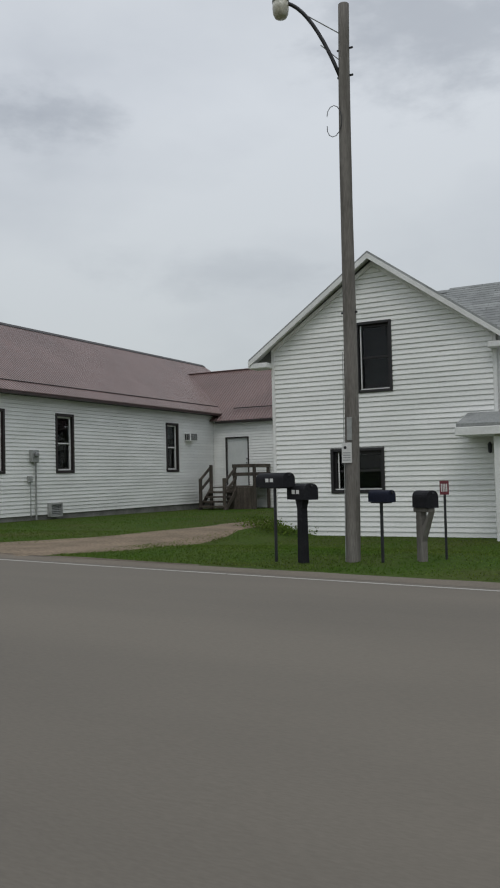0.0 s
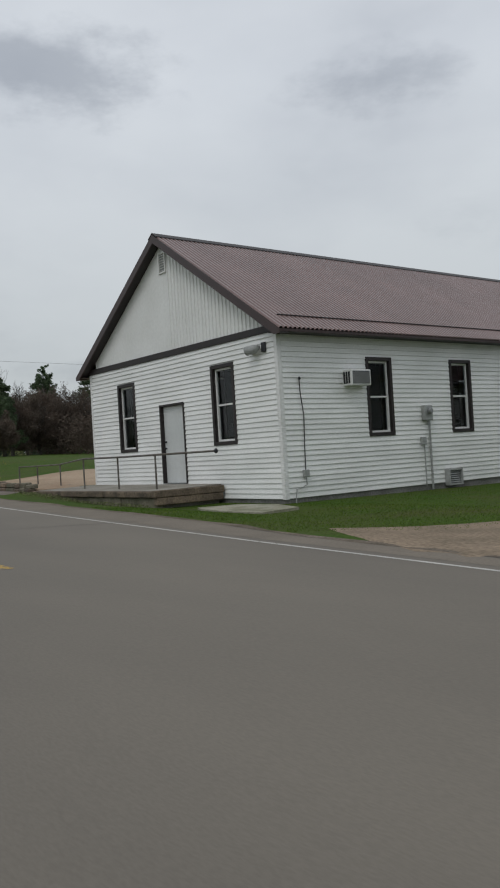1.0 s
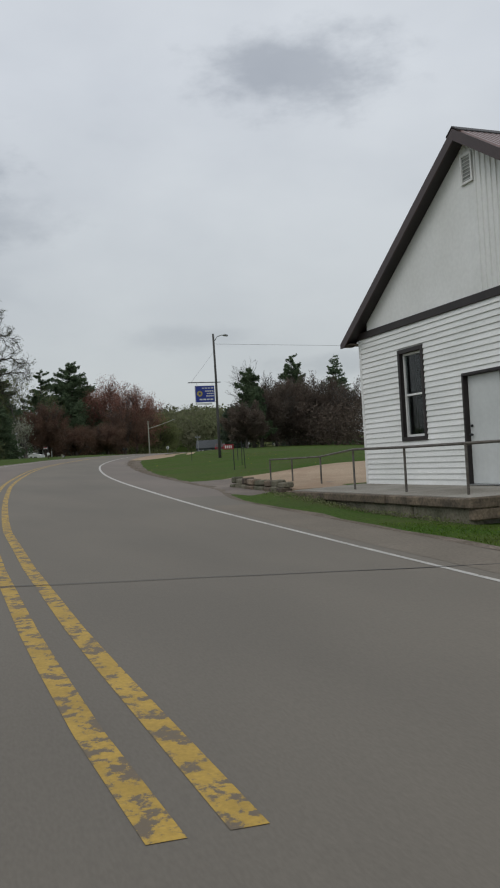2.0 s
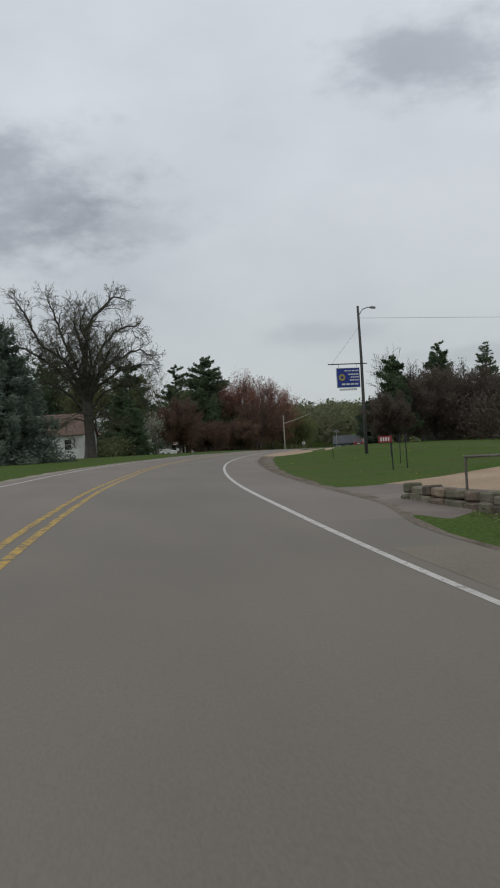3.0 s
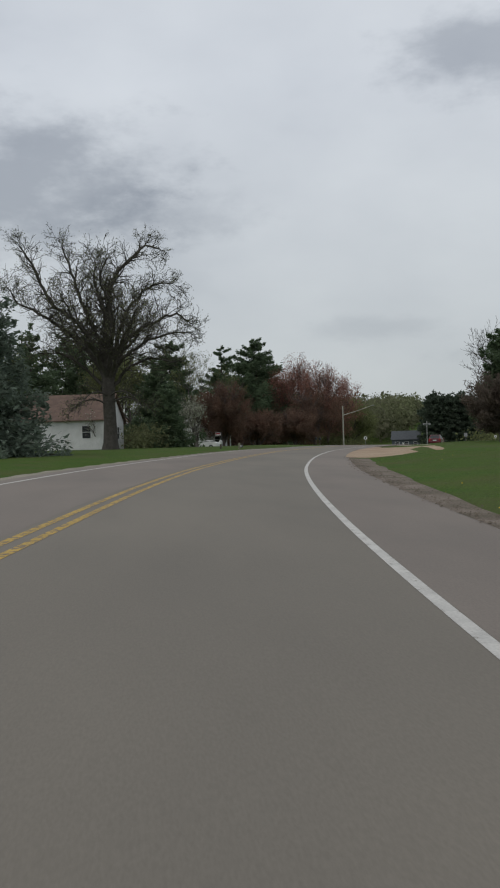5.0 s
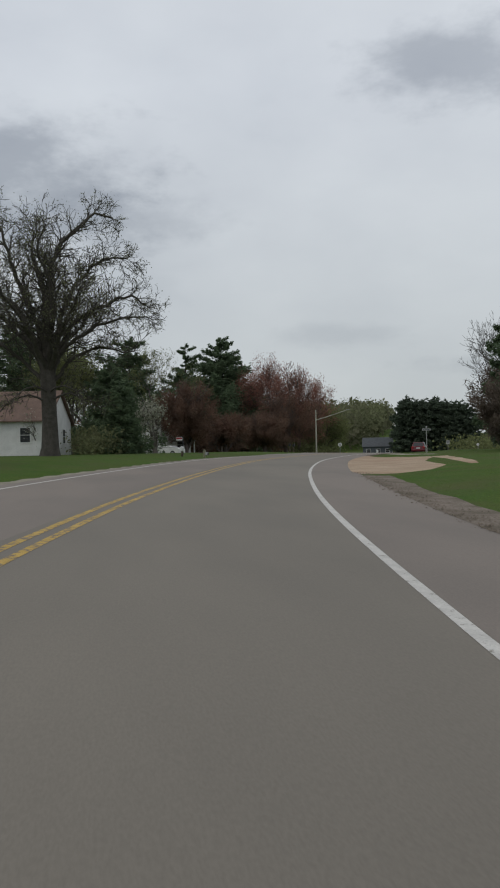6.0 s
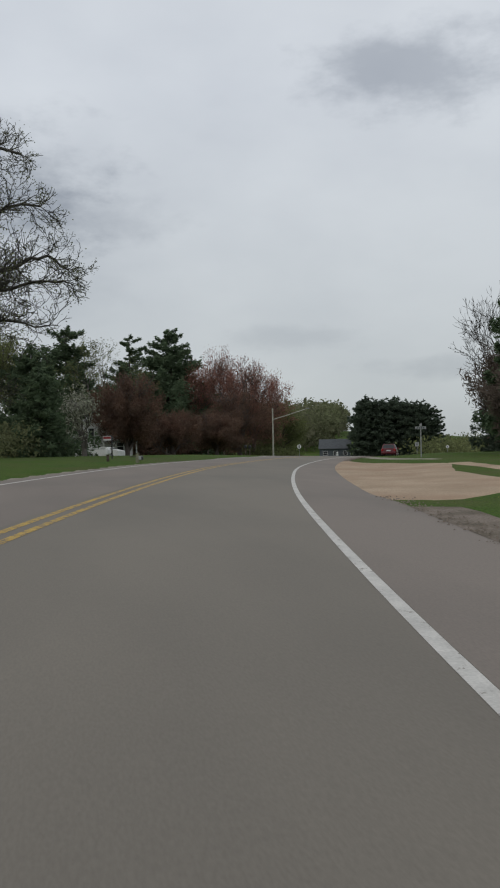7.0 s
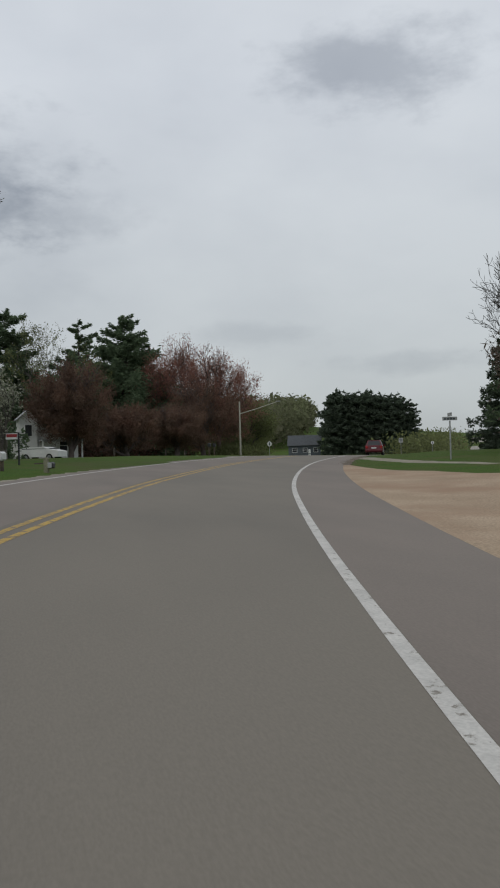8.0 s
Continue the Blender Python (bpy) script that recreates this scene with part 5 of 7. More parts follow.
mailbox(12.78, -4.20, 64, 0.20, 0.60, 0.20, 1.24, M_box_black, M_dark, "long black newspaper box on a thin post", bar=True)
mailbox(13.20, -4.22, 60, 0.22, 0.40, 0.22, 1.09, M_box_black, M_box_black, "black plastic mailbox on a moulded black post", post_kind="thick", bar=True)
mailbox(14.21, -3.86, 66, 0.15, 0.34, 0.16, 0.98, M_box_blue, M_dark, "small dark blue mailbox on a thin post", flag=True)
mailbox(14.75, -3.66, 52, 0.18, 0.31, 0.23, 0.96, M_box_black, M_pole, "dark round-topped mailbox on a grey wooden post", post_kind="arm")


def blade(x, y, rz, w, h, top, label, material=M_red, post=M_dark, lean=0, shift=0.0):
    z0 = land1(x, y)
    t = thing("marker_sign", pose(x, y, z0, lean, 0, rz), label, "sign")
    part("post", Form().box(-0.016, 0.016, -0.01, 0.01, -0.3, top - h * 0.3, 0.003), post, t)
    p = part("panel", Form().box(-w * 0.55 - shift, w * 0.45 - shift, -0.018, -0.011, top - h, top, 0.002), material, t)
    for i in range(4):
        u = -w * 0.42 - shift + i * w * 0.19
        part("bar", Form().box(u, u + w * 0.11, -0.021, -0.0185, top - h * 0.78, top - h * 0.22), M_paper, p)
    return t


blade(14.95, -3.38, 28, 0.125, 0.19, 1.07, "small red marker sign on a thin dark post", material=M_maroon)
blade(-22.2, 1.25, 82, 0.40, 0.20, 1.02, "red marker sign with white strokes on a dark post", lean=-3, shift=0.16)
for x, y, h, lean in ((-25.3, 2.7, 1.02, -2), (-22.2, 1.70, 0.94, 2), (-31.0, 4.55, 0.85, 1), (-37.4, 4.0, 0.58, 0)):
    t = thing("stake", on_land(x, y) @ pose(0, 0, 0, lean, lean), "thin dark metal stake in the lawn", "stake", "stakes in the lawn")
    part("shaft", Form().box(-0.016, 0.016, -0.012, 0.012, -0.3, h, 0.003), M_dark, t)
    part("cap", Form().box(-0.02, 0.02, -0.015, 0.015, h, h + 0.03, 0.004), M_dark, t)


def banner_pole():
    x, y = -38.4, 6.05
    t = thing("banner_pole", on_land(x, y) @ Matrix.Diagonal((1.22, 1.22, 1.22, 1)), "dark weathered utility pole with lamp and hanging blue sign", "utility pole")
    z0 = land1(x, y)
    H = (8.75 - z0) / 1.22
    part("pole", Form().tube([(0, 0, -0.4), (0.01, 0, 2), (0, 0.02, 4), (0.0, 0.0, H)], [0.075, 0.066, 0.056, 0.048], 14), M_dark_pole, t, smooth=True)
    lamp = part("arm", Form().tube([(0, 0.05, H - 0.35), (0, 0.2, H - 0.14), (0, 0.42, H - 0.06), (0, 0.55, H - 0.06)], 0.022, 8), M_steel, t)
    part("lamp_head", Form().tube([(0, 0.50, H - 0.07), (0, 0.58, H - 0.06), (0, 0.72, H - 0.075), (0, 0.78, H - 0.09)], [0.03, 0.06, 0.055, 0.02], 10), M_steel, lamp)
    top = (5.84 - z0) / 1.22
    part("boom", Form().tube([(0, 0.25, top), (0, -1.42, top)], 0.022, 8), M_dark, t)
    part("stay", Form().tube([(0, -0.02, top + 1.5), (0, -1.25, top + 0.02)], 0.005, 5), M_steel, t)
    for yy in (-0.20, -0.98):
        part("hanger", Form().tube([(0, yy, top), (0, yy, top - 0.16)], 0.008, 5), M_steel, t)
    s = part("sign", Form().box(-0.02, 0.02, -1.09, -0.09, top - 0.98, top - 0.16, 0.005), M_navy, t, "navy blue sign with a gold disc and white writing")
    part("border", frame_form(0, 1.0, 0, 0.82, 0.018, 0, 0.003, 0), M_paper, s, m=facing(0.0205, -0.09, top - 0.98, "+x"))
    part("disc", Form().tube([(0.02, -0.86, top - 0.55), (0.026, -0.86, top - 0.55)], 0.14, 20), M_gold, s)
    part("disc", Form().tube([(0.026, -0.86, top - 0.55), (0.029, -0.86, top - 0.55)], 0.06, 16), M_navy, s)
    m = facing(0.021, 0, 0, "+x")
    for u, w, z, h in ((0.36, 0.62, 0.26, 0.045), (0.36, 0.46, 0.40, 0.06), (0.42, 0.36, 0.52, 0.055), (0.40, 0.40, 0.64, 0.055), (0.42, 0.74, 0.80, 0.07)):
        k, n = 0, 4
        u = 0.15 if z < 0.75 else 0.18
        for i in range(n):
            ww = w / n
            part("bar", Form().box(u + i * ww, u + i * ww + ww * 0.8, 0, 0.003, top - z - h, top - z), M_paper, s, m=m)
    part("lower_strip", Form().box(-0.01, 0.01, -0.99, -0.24, top - 1.09, top - 1.01, 0.003), M_paper, t)
    part("cable", Form().tube([(0, 0.05, H - 0.5), (0.5, 10, H - 0.75), (1, 25, H - 0.6), (2, 45, H + 0.3)], 0.006, 5), M_dark, t)
    return t


banner_pole()


def post_sign(x, y, rz, h, w, sh, kind, label, post=M_steel, face=M_paper):
    t = thing("road_sign", on_land(x, y, rz), label, "sign")
    part("post", Form().box(-0.03, 0.03, -0.02, 0.02, -0.3, h, 0.006), post, t)
    if kind == "blade":
        p = part("name_plate", Form().box(-w / 2, w / 2, -0.012, 0.012, h + 0.01, h + 0.01 + sh, 0.003), face, t)
        for i in range(4):
            part("bar", Form().box(-w * 0.4 + i * w * 0.2, -w * 0.4 + i * w * 0.2 + w * 0.15, -0.0155, -0.0125, h + sh * 0.25, h + sh * 0.75), M_greyhouse, p)
        part("name_plate", Form().box(-0.012, 0.012, -w / 2, w / 2, h + 0.03 + sh, h + 0.03 + 2 * sh, 0.003), face, t)
    elif kind == "round":
        p = part("panel", Form().tube([(0, -0.025, h - sh / 2), (0, -0.035, h - sh / 2)], w / 2, 8), face, t)
        part("mark", Form().box(-w * 0.12, w * 0.12, -0.039, -0.036, h - sh * 0.8, h - sh * 0.2), M_greyhouse, p)
    else:
        p = part("panel", Form().box(-w / 2, w / 2, -0.035, -0.022, h - sh, h, 0.004), face, t)
        for i in range(2):
            part("bar", Form().box(-w * 0.3, w * 0.3, -0.039, -0.036, h - sh * (0.35 + 0.35 * i), h - sh * (0.2 + 0.35 * i)), M_greyhouse, p)
    return t


post_sign(-86.5, 19.3, 75, 1.62, 0.62, 0.15, "blade", "street name sign on a grey metal post", post=M_grey, face=M_grey)
post_sign(-164.8, 36.1, 70, 2.18, 0.68, 0.75, "round", "white round road sign on a post")
post_sign(-154.1, 50.9, 60, 2.31, 0.54, 0.61, "panel", "grey-backed road sign on a post", face=M_grey)
post_sign(-162.6, 60.2, 60, 2.04, 0.49, 0.49, "round", "small pale road sign on a post")
bollard = thing("marker_post", on_land(-196.4, 53.7), "white marker post by the far road", "bollard")
part("shaft", Form().lathe([(0.22, -0.2), (0.22, 0.9), (0.16, 1.0), (0.2, 1.05), (0.2, 1.25), (0.08, 1.35)], 12), M_paper, bollard)
part("collar", Form().lathe([(0.225, 0.55), (0.225, 0.65)], 12), M_greyhouse, bollard)


def mast(x, y):
    t = thing("mast_arm_pole", on_land(x, y), "pale steel pole with a long mast arm", "light pole")
    top = 10.7 - land1(x, y)
    part("pole", Form().tube([(0, 0, -0.3), (0, 0, top)], [0.15, 0.10], 12), M_gold_pole, t)
    d = Vector((0.2, 1.0, 0)).normalized() * 5.4
    part("arm", Form().tube([(0, 0, top - 1.75), (d.x * 0.4, d.y * 0.4, top - 1.15), (d.x, d.y, top - 0.1)], [0.08, 0.07, 0.05], 10), M_gold_pole, t)
    top -= 0.3
    part("lamp_head", Form().box(d.x - 0.1, d.x + 0.1, d.y - 0.1, d.y + 0.5, top + 0.2, top + 0.32, 0.04), M_steel, t)
    part("base_plate", Form().box(-0.2, 0.2, -0.2, 0.2, -0.2, 0.06, 0.02), M_concrete, t)
    return t


M_gold_pole = mat("pale_pole_paint", (0.42, 0.41, 0.34), (0.34, 0.33, 0.27), rough=0.5, metal=0.2)
mast(-168.4, 32.9)


# ---- red car ----
def car():
    k = int(np.abs(EDGE[:, 0] + 135.0).argmin())
    x, y = EDGE[k] - EDGE_N[k] * 1.8
    head = math.degrees(math.atan2(EDGE_T[k, 1], EDGE_T[k, 0]))
    t = thing("car", pose(x, y, float(road_z(x, -1.8)) + 0.006, 0, 0, head + 8.0), "red estate car on the road seen from behind", "car")
    # x ahead, y to its left
    lower = [(-2.25, 0.38), (-2.30, 0.55), (-2.24, 0.98), (-1.6, 1.02), (1.05, 1.0), (2.0, 0.88), (2.28, 0.66), (2.26, 0.36), (1.9, 0.28), (-1.95, 0.28)]
    f = Form()
    n = len(lower)
    v = []
    for wy, inset in ((-0.90, 0.06), (-0.80, 0.0), (0.80, 0.0), (0.90, 0.06)):
        for a, b in lower:
            v.append((a * (1 - inset * 0.3), wy, b - (0.05 if inset and b > 0.9 else 0)))
    faces = [tuple(range(n)), tuple(range(4 * n - 1, 3 * n - 1, -1))]
    for s in range(3):
        faces += [(s * n + i, s * n + (i + 1) % n, (s + 1) * n + (i + 1) % n, (s + 1) * n + i) for i in range(n)]
    part("body", f.add(v, faces), M_car_red, t)
    cab = Form()
    lo = [(-2.20, 0.84, 0.99), (1.0, 0.84, 0.99), (1.0, -0.84, 0.99), (-2.20, -0.84, 0.99)]
    hi = [(-1.85, 0.64, 1.56), (0.15, 0.64, 1.58), (0.15, -0.64, 1.58), (-1.85, -0.64, 1.56)]
    cab.add(lo + hi, [(0, 1, 5, 4), (1, 2, 6, 5), (2, 3, 7, 6), (3, 0, 4, 7), (4, 5, 6, 7), (3, 2, 1, 0)])
    part("cabin", cab, M_car_red, t)
    def pane(name, pts):
        c = sum((Vector(p) for p in pts), Vector()) / 4
        nrm = (Vector(pts[1]) - Vector(pts[0])).cross(Vector(pts[3]) - Vector(pts[0])).normalized()
        if nrm.dot(c - Vector((-0.5, 0, 1.2))) < 0:
            nrm = -nrm
        a = [Vector(p) + nrm * 0.012 for p in pts]
        b = [Vector(p) + nrm * 0.001 for p in pts]
        part(name, Form().add(a + b, [(0, 1, 2, 3), (7, 6, 5, 4), (0, 4, 5, 1), (1, 5, 6, 2), (2, 6, 7, 3), (3, 7, 4, 0)]), M_dark, t, "dark tinted car window")
    mixp = lambda a, b, s: tuple(Vector(a) + (Vector(b) - Vector(a)) * s)
    for nm, (p, q, r, s) in (("rear_window", (lo[3], lo[0], hi[0], hi[3])), ("windscreen", (lo[1], lo[2], hi[2], hi[1])), ("side_window", (lo[0], lo[1], hi[1], hi[0])), ("side_window", (lo[2], lo[3], hi[3], hi[2]))):
        bi = lambda u, w: mixp(mixp(p, q, u), mixp(s, r, u), w)
        pane(nm, [bi(0.08, 0.12), bi(0.92, 0.12), bi(0.92, 0.88), bi(0.08, 0.88)])
    for sy in (1, -1):
        part("tail_lamp", Form().box(-2.30, -2.18, sy * 0.72 - 0.13, sy * 0.72 + 0.13, 0.72, 0.98, 0.03), M_lens, t, "red tail lamp")
        part("mirror", Form().box(0.7, 0.85, sy * 0.98 - 0.09, sy * 0.98 + 0.09, 0.98, 1.12, 0.03), M_car_red, t)
        part("roof_rail", Form().tube([(-1.7, sy * 0.58, 1.58), (-1.6, sy * 0.58, 1.63), (-0.1, sy * 0.58, 1.65), (0.0, sy * 0.58, 1.59)], 0.018, 6), M_dark, t)
        for ax in (-1.4, 1.45):
            w = part("wheel", Form().tube([(ax, sy * 0.70, 0.32), (ax, sy * 0.74, 0.32), (ax, sy * 0.88, 0.32), (ax, sy * 0.91, 0.32)], [0.29, 0.32, 0.32, 0.29], 24), M_tyre, t)
            part("rim", Form().tube([(ax, sy * 0.905, 0.32), (ax, sy * 0.92, 0.32)], [0.20, 0.17], 16), M_steel, w)
    part("bumper", Form().box(-2.38, -2.20, -0.86, 0.86, 0.40, 0.62, 0.05), M_car_red, t)
    part("bumper", Form().box(2.18, 2.34, -0.84, 0.84, 0.38, 0.60, 0.05), M_car_red, t)
    part("number_plate", Form().box(-2.335, -2.30, -0.26, 0.26, 0.70, 0.84, 0.006), M_paper, t)
    return t


car()


# ---- far houses and yard clutter ----
def plain_house(name, x, y, rz, w, d, eave, ridge, wall, roof, label, wins, doors=()):
    """A house with its gable roof along x. wins: (face, u, z, width, height)."""
    t = thing(name, on_land(x, y, rz), label, "house")
    part("wall", Form().box(-w / 2, w / 2, -d / 2, d / 2, -0.5, eave), wall, t)
    part("gable_wall", Form().prism([(-d / 2, eave), (d / 2, eave), (0, ridge - 0.06)], 0, -w / 2, w / 2), wall, t)
    pitch_ = (ridge - eave) / (d / 2)
    for s in (1, -1):
        o = d / 2 + 0.35
        part("roof", Form().prism([(s * o, eave - 0.35 * pitch_ + 0.1), (0, ridge + 0.1), (0, ridge), (s * o, eave - 0.35 * pitch_)], 0, -w / 2 - 0.3, w / 2 + 0.3), roof, t)
    spots = {"front": facing(0, -d / 2, 0, "-y"), "back": facing(0, d / 2, 0, "+y"), "east": facing(w / 2, 0, 0, "+x"), "west": facing(-w / 2, 0, 0, "-x")}
    for face, u, z, ww, hh in wins:
        wi = part("window", frame_form(u, u + ww, z, z + hh, 0.08, 0, 0.05), M_white, t, m=spots[face])
        part("pane", Form().box(u + 0.08, u + ww - 0.08, 0.005, 0.012, z + 0.08, z + hh - 0.08), M_dark, wi)
        part("meeting_rail", Form().box(u + 0.08, u + ww - 0.08, 0.012, 0.03, z + hh / 2 - 0.025, z + hh / 2 + 0.025), M_white, wi)
    return t


plain_house("cottage", -107.6, -12.2, 78, 9.4, 8.2, 3.05, 5.75, M_plaster, M_roof_red, "white cottage with a rusty brown roof behind the oak",
            [("front", -3.3, 1.0, 1.0, 1.4), ("front", 1.7, 1.0, 1.0, 1.4), ("west", -0.8, 1.0, 1.0, 1.4), ("east", -1.95, 1.0, 1.0, 1.4), ("east", 1.1, 1.0, 1.0, 1.4), ("back", -1.3, 1.0, 1.0, 1.4)])
shed = plain_house("shed", -101.1, -24.1, 70, 5.7, 4.9, 2.6, 3.7, M_curtain, M_shingle, "low grey shed beside the cottage", [("front", -0.68, 1.09, 0.95, 0.95), ("east", -0.54, 1.09, 0.95, 0.95)])
w_house = plain_house("white_house", -147.4, 4.9, 8, 6.4, 5.0, 2.6, 4.0, M_plaster, M_shingle, "white house with a narrow gabled bay and a columned porch",
                      [("east", -1.6, 0.8, 0.8, 1.2), ("east", 0.9, 0.8, 0.8, 1.2), ("front", -2, 0.9, 0.9, 1.2), ("front", 1, 0.9, 0.9, 1.2), ("back", -2.0, 0.9, 0.9, 1.2), ("back", 0.8, 0.9, 0.9, 1.2)])
w_house.scale = (1.18, 1.18, 1.18)
part("bay_wall", Form().box(1.6, 3.5, -2.62, -1.1, -0.4, 3.9), M_plaster, w_house)
part("bay_gable", Form().prism([(-2.62, 3.9), (-1.1, 3.9), (-1.86, 4.5)], 0, 1.6, 3.5), M_plaster, w_house)
for s_ in (1, -1):
    part("bay_roof", Form().prism([(-1.86 + s_ * 0.95, 3.75), (-1.86, 4.58), (-1.86, 4.5), (-1.86 + s_ * 0.95, 3.67)], 0, 1.5, 3.7), M_shingle, w_house)
bay_win = part("window", frame_form(-0.35, 0.35, 2.2, 3.3, 0.07, 0, 0.05), M_white, w_house, m=facing(3.5, -1.86, 0, "+x"))
part("pane", Form().box(-0.28, 0.28, 0.005, 0.012, 2.27, 3.23), M_dark, bay_win)
part("porch_roof", Form().box(3.2, 5.2, -1.0, 2.6, 1.75, 1.9, 0.02), M_shingle, w_house)
part("porch_floor", Form().box(3.2, 5.2, -1.0, 2.6, -0.4, 0.3, 0.02), M_white, w_house)
for v_ in (-0.9, 0.2, 1.3, 2.45):
    part("column", Form().box(5.0, 5.14, v_ - 0.06, v_ + 0.06, 0.3, 1.75, 0.01), M_white, w_house)
plain_house("grey_house", -261.5, 76.5, 68, 8.4, 7.1, 3.1, 5.6, M_greyhouse, M_slate, "slate-grey house at the foot of the hill",
            [("front", -3.54, 1.09, 1.22, 1.22), ("front", -0.82, 1.09, 1.22, 1.22), ("front", 1.90, 1.09, 1.36, 1.22), ("east", -2.31, 1.09, 1.36, 1.22), ("east", 0.82, 1.09, 1.36, 1.22), ("back", -2.72, 1.09, 1.22, 1.22), ("back", 1.36, 1.09, 1.22, 1.22)])


def van(x, y, rz, label, h=1.75, colour=None, l=4.6):
    t = thing("parked_van", on_land(x, y, rz), label, "van")
    ring = [(-l / 2, 0.35), (-l / 2, 1.0), (-l / 2 + 0.25, h), (l / 2 - 1.5, h), (l / 2 - 0.75, 1.05), (l / 2, 0.9), (l / 2, 0.35)]
    part("body", Form().prism(ring, 1, -0.88, 0.88), colour or M_plaster, t)
    for sy in (1, -1):
        part("side_window", Form().prism([(-l / 2 + 0.4, 1.1), (-l / 2 + 0.5, h - 0.15), (l / 2 - 1.55, h - 0.15), (l / 2 - 1.0, 1.1)], 1, min(sy * 0.881, sy * 0.89), max(sy * 0.881, sy * 0.89)), M_dark, t)
        for ax in (-l / 2 + 0.85, l / 2 - 0.9):
            wh = part("wheel", Form().tube([(ax, sy * 0.7, 0.33), (ax, sy * 0.89, 0.33)], 0.33, 18), M_tyre, t)
            part("rim", Form().tube([(ax, sy * 0.891, 0.33), (ax, sy * 0.90, 0.33)], 0.2, 14), M_steel, wh)
    part("rear_window", Form().box(-l / 2 + 0.05, -l / 2 + 0.16, -0.7, 0.7, 1.1, h - 0.2), M_dark, t)
    part("windscreen", Form().prism([(l / 2 - 1.45, h - 0.08), (l / 2 - 0.8, 1.12), (l / 2 - 0.78, 1.13), (l / 2 - 1.43, h - 0.06)], 1, -0.75, 0.75), M_dark, t)
    return t


van(-135.5, 4.4, 58, "white car parked in a yard under a maple", h=1.3, l=4.2)
van(-33.4, 25.9, 100, "pale car parked beyond the hall", h=1.45, colour=M_steel, l=4.4)
van(-38.4, 31.2, 100, "dark car parked beyond the hall", h=1.45, colour=M_greyhouse, l=4.4)


def crate_box(x, y, label, w, h, material, rz=70):
    t = thing("mailbox", on_land(x, y, rz), label, "mailbox")
    part("post", Form().box(-0.06, 0.06, -0.06, 0.06, -0.3, h - 0.3, 0.01), M_timber, t)
    part("box", Form().box(-w / 2, w / 2, -0.25, 0.25, h - 0.32, h, 0.06), material, t)
    part("door", Form().box(-w / 2 + 0.02, w / 2 - 0.02, -0.27, -0.25, h - 0.30, h - 0.02, 0.01), material, t)
    return t


def post_box(x, y):
    """A mailbox hung on the side of a stout pale post."""
    t = thing("mailbox", on_land(x, y, 68), "small dark mailbox on a stout pale post", "mailbox")
    part("post", Form().box(-0.08, 0.08, -0.07, 0.07, -0.3, 0.46, 0.012), M_pale_slab, t)
    part("cap", Form().prism([(-0.095, 0.46), (0.095, 0.46), (0, 0.50)], 1, -0.085, 0.085), M_pale_slab, t)
    part("box", Form().box(0.10, 0.27, -0.20, 0.16, 0.12, 0.34, 0.05), M_dark, t)
    part("door", Form().box(0.115, 0.255, -0.215, -0.20, 0.14, 0.32, 0.01), M_grey, t)
    part("arm", Form().box(-0.42, -0.08, -0.02, 0.02, 0.28, 0.32, 0.006), M_wood, t)
    return t


post_box(-84.5, 2.85)
crate_box(-84.9, 1.4, "white mailbox on a short wooden post at the verge", 0.20, 0.66, M_paper)
crate_box(-126.4, 18.4, "dark mailbox on a wooden post at the verge", 0.26, 1.1, M_dark)
crate_box(-128.2, 19.3, "dark mailbox on a wooden post at the verge", 0.26, 1.1, M_dark)


def yard_sign(x, y):
    t = thing("yard_sign", on_land(x, y, 70), "small red and white sign hung from a dark post", "sign")
    part("post", Form().box(-0.03, 0.03, -0.03, 0.03, -0.3, 1.32, 0.008), M_dark, t)
    part("bracket", Form().box(-0.52, -0.03, -0.012, 0.012, 1.29, 1.315), M_dark, t)
    p = part("panel", Form().box(-0.52, -0.04, -0.012, 0.012, 1.04, 1.285, 0.006), M_paper, t)
    part("stripe", Form().box(-0.50, -0.06, -0.017, -0.0125, 1.13, 1.26), M_red, p)
    return t


yard_sign(-90.3, 2.0)


def fence(x, y, rz, n, label, material, step=0.45, h=1.0):
    t = thing("fence", on_land(x, y, rz), label, "fence")
    for i in range(n):
        part("picket", Form().prism([(i * step, -0.2), (i * step + 0.12, -0.2), (i * step + 0.12, h - 0.06), (i * step + 0.06, h), (i * step, h - 0.06)], 1, -0.015, 0.015), material, t)
    for z in (0.3, 0.75):
        part("rail", Form().box(0, n * step, 0.016, 0.05, z, z + 0.08, 0.005), material, t)
    return t


fence(-110.0, -22.4, 85, 8, "grey board fence beside the cottage", M_wood, step=0.14, h=1.3)
for x, y in ((-123.4, 9.7), (-135.8, 16.2), (-142.1, 19.4)):
    t = thing("fence_post", on_land(x, y, 30), "weathered wooden post at the yard's edge", "post", "posts at the yard's edge")
    part("shaft", Form().box(-0.05, 0.05, -0.05, 0.05, -0.3, 0.75, 0.012), M_wood, t)
    part("top", Form().prism([(-0.06, 0.75), (0.06, 0.75), (0, 0.80)], 1, -0.06, 0.06), M_wood, t)


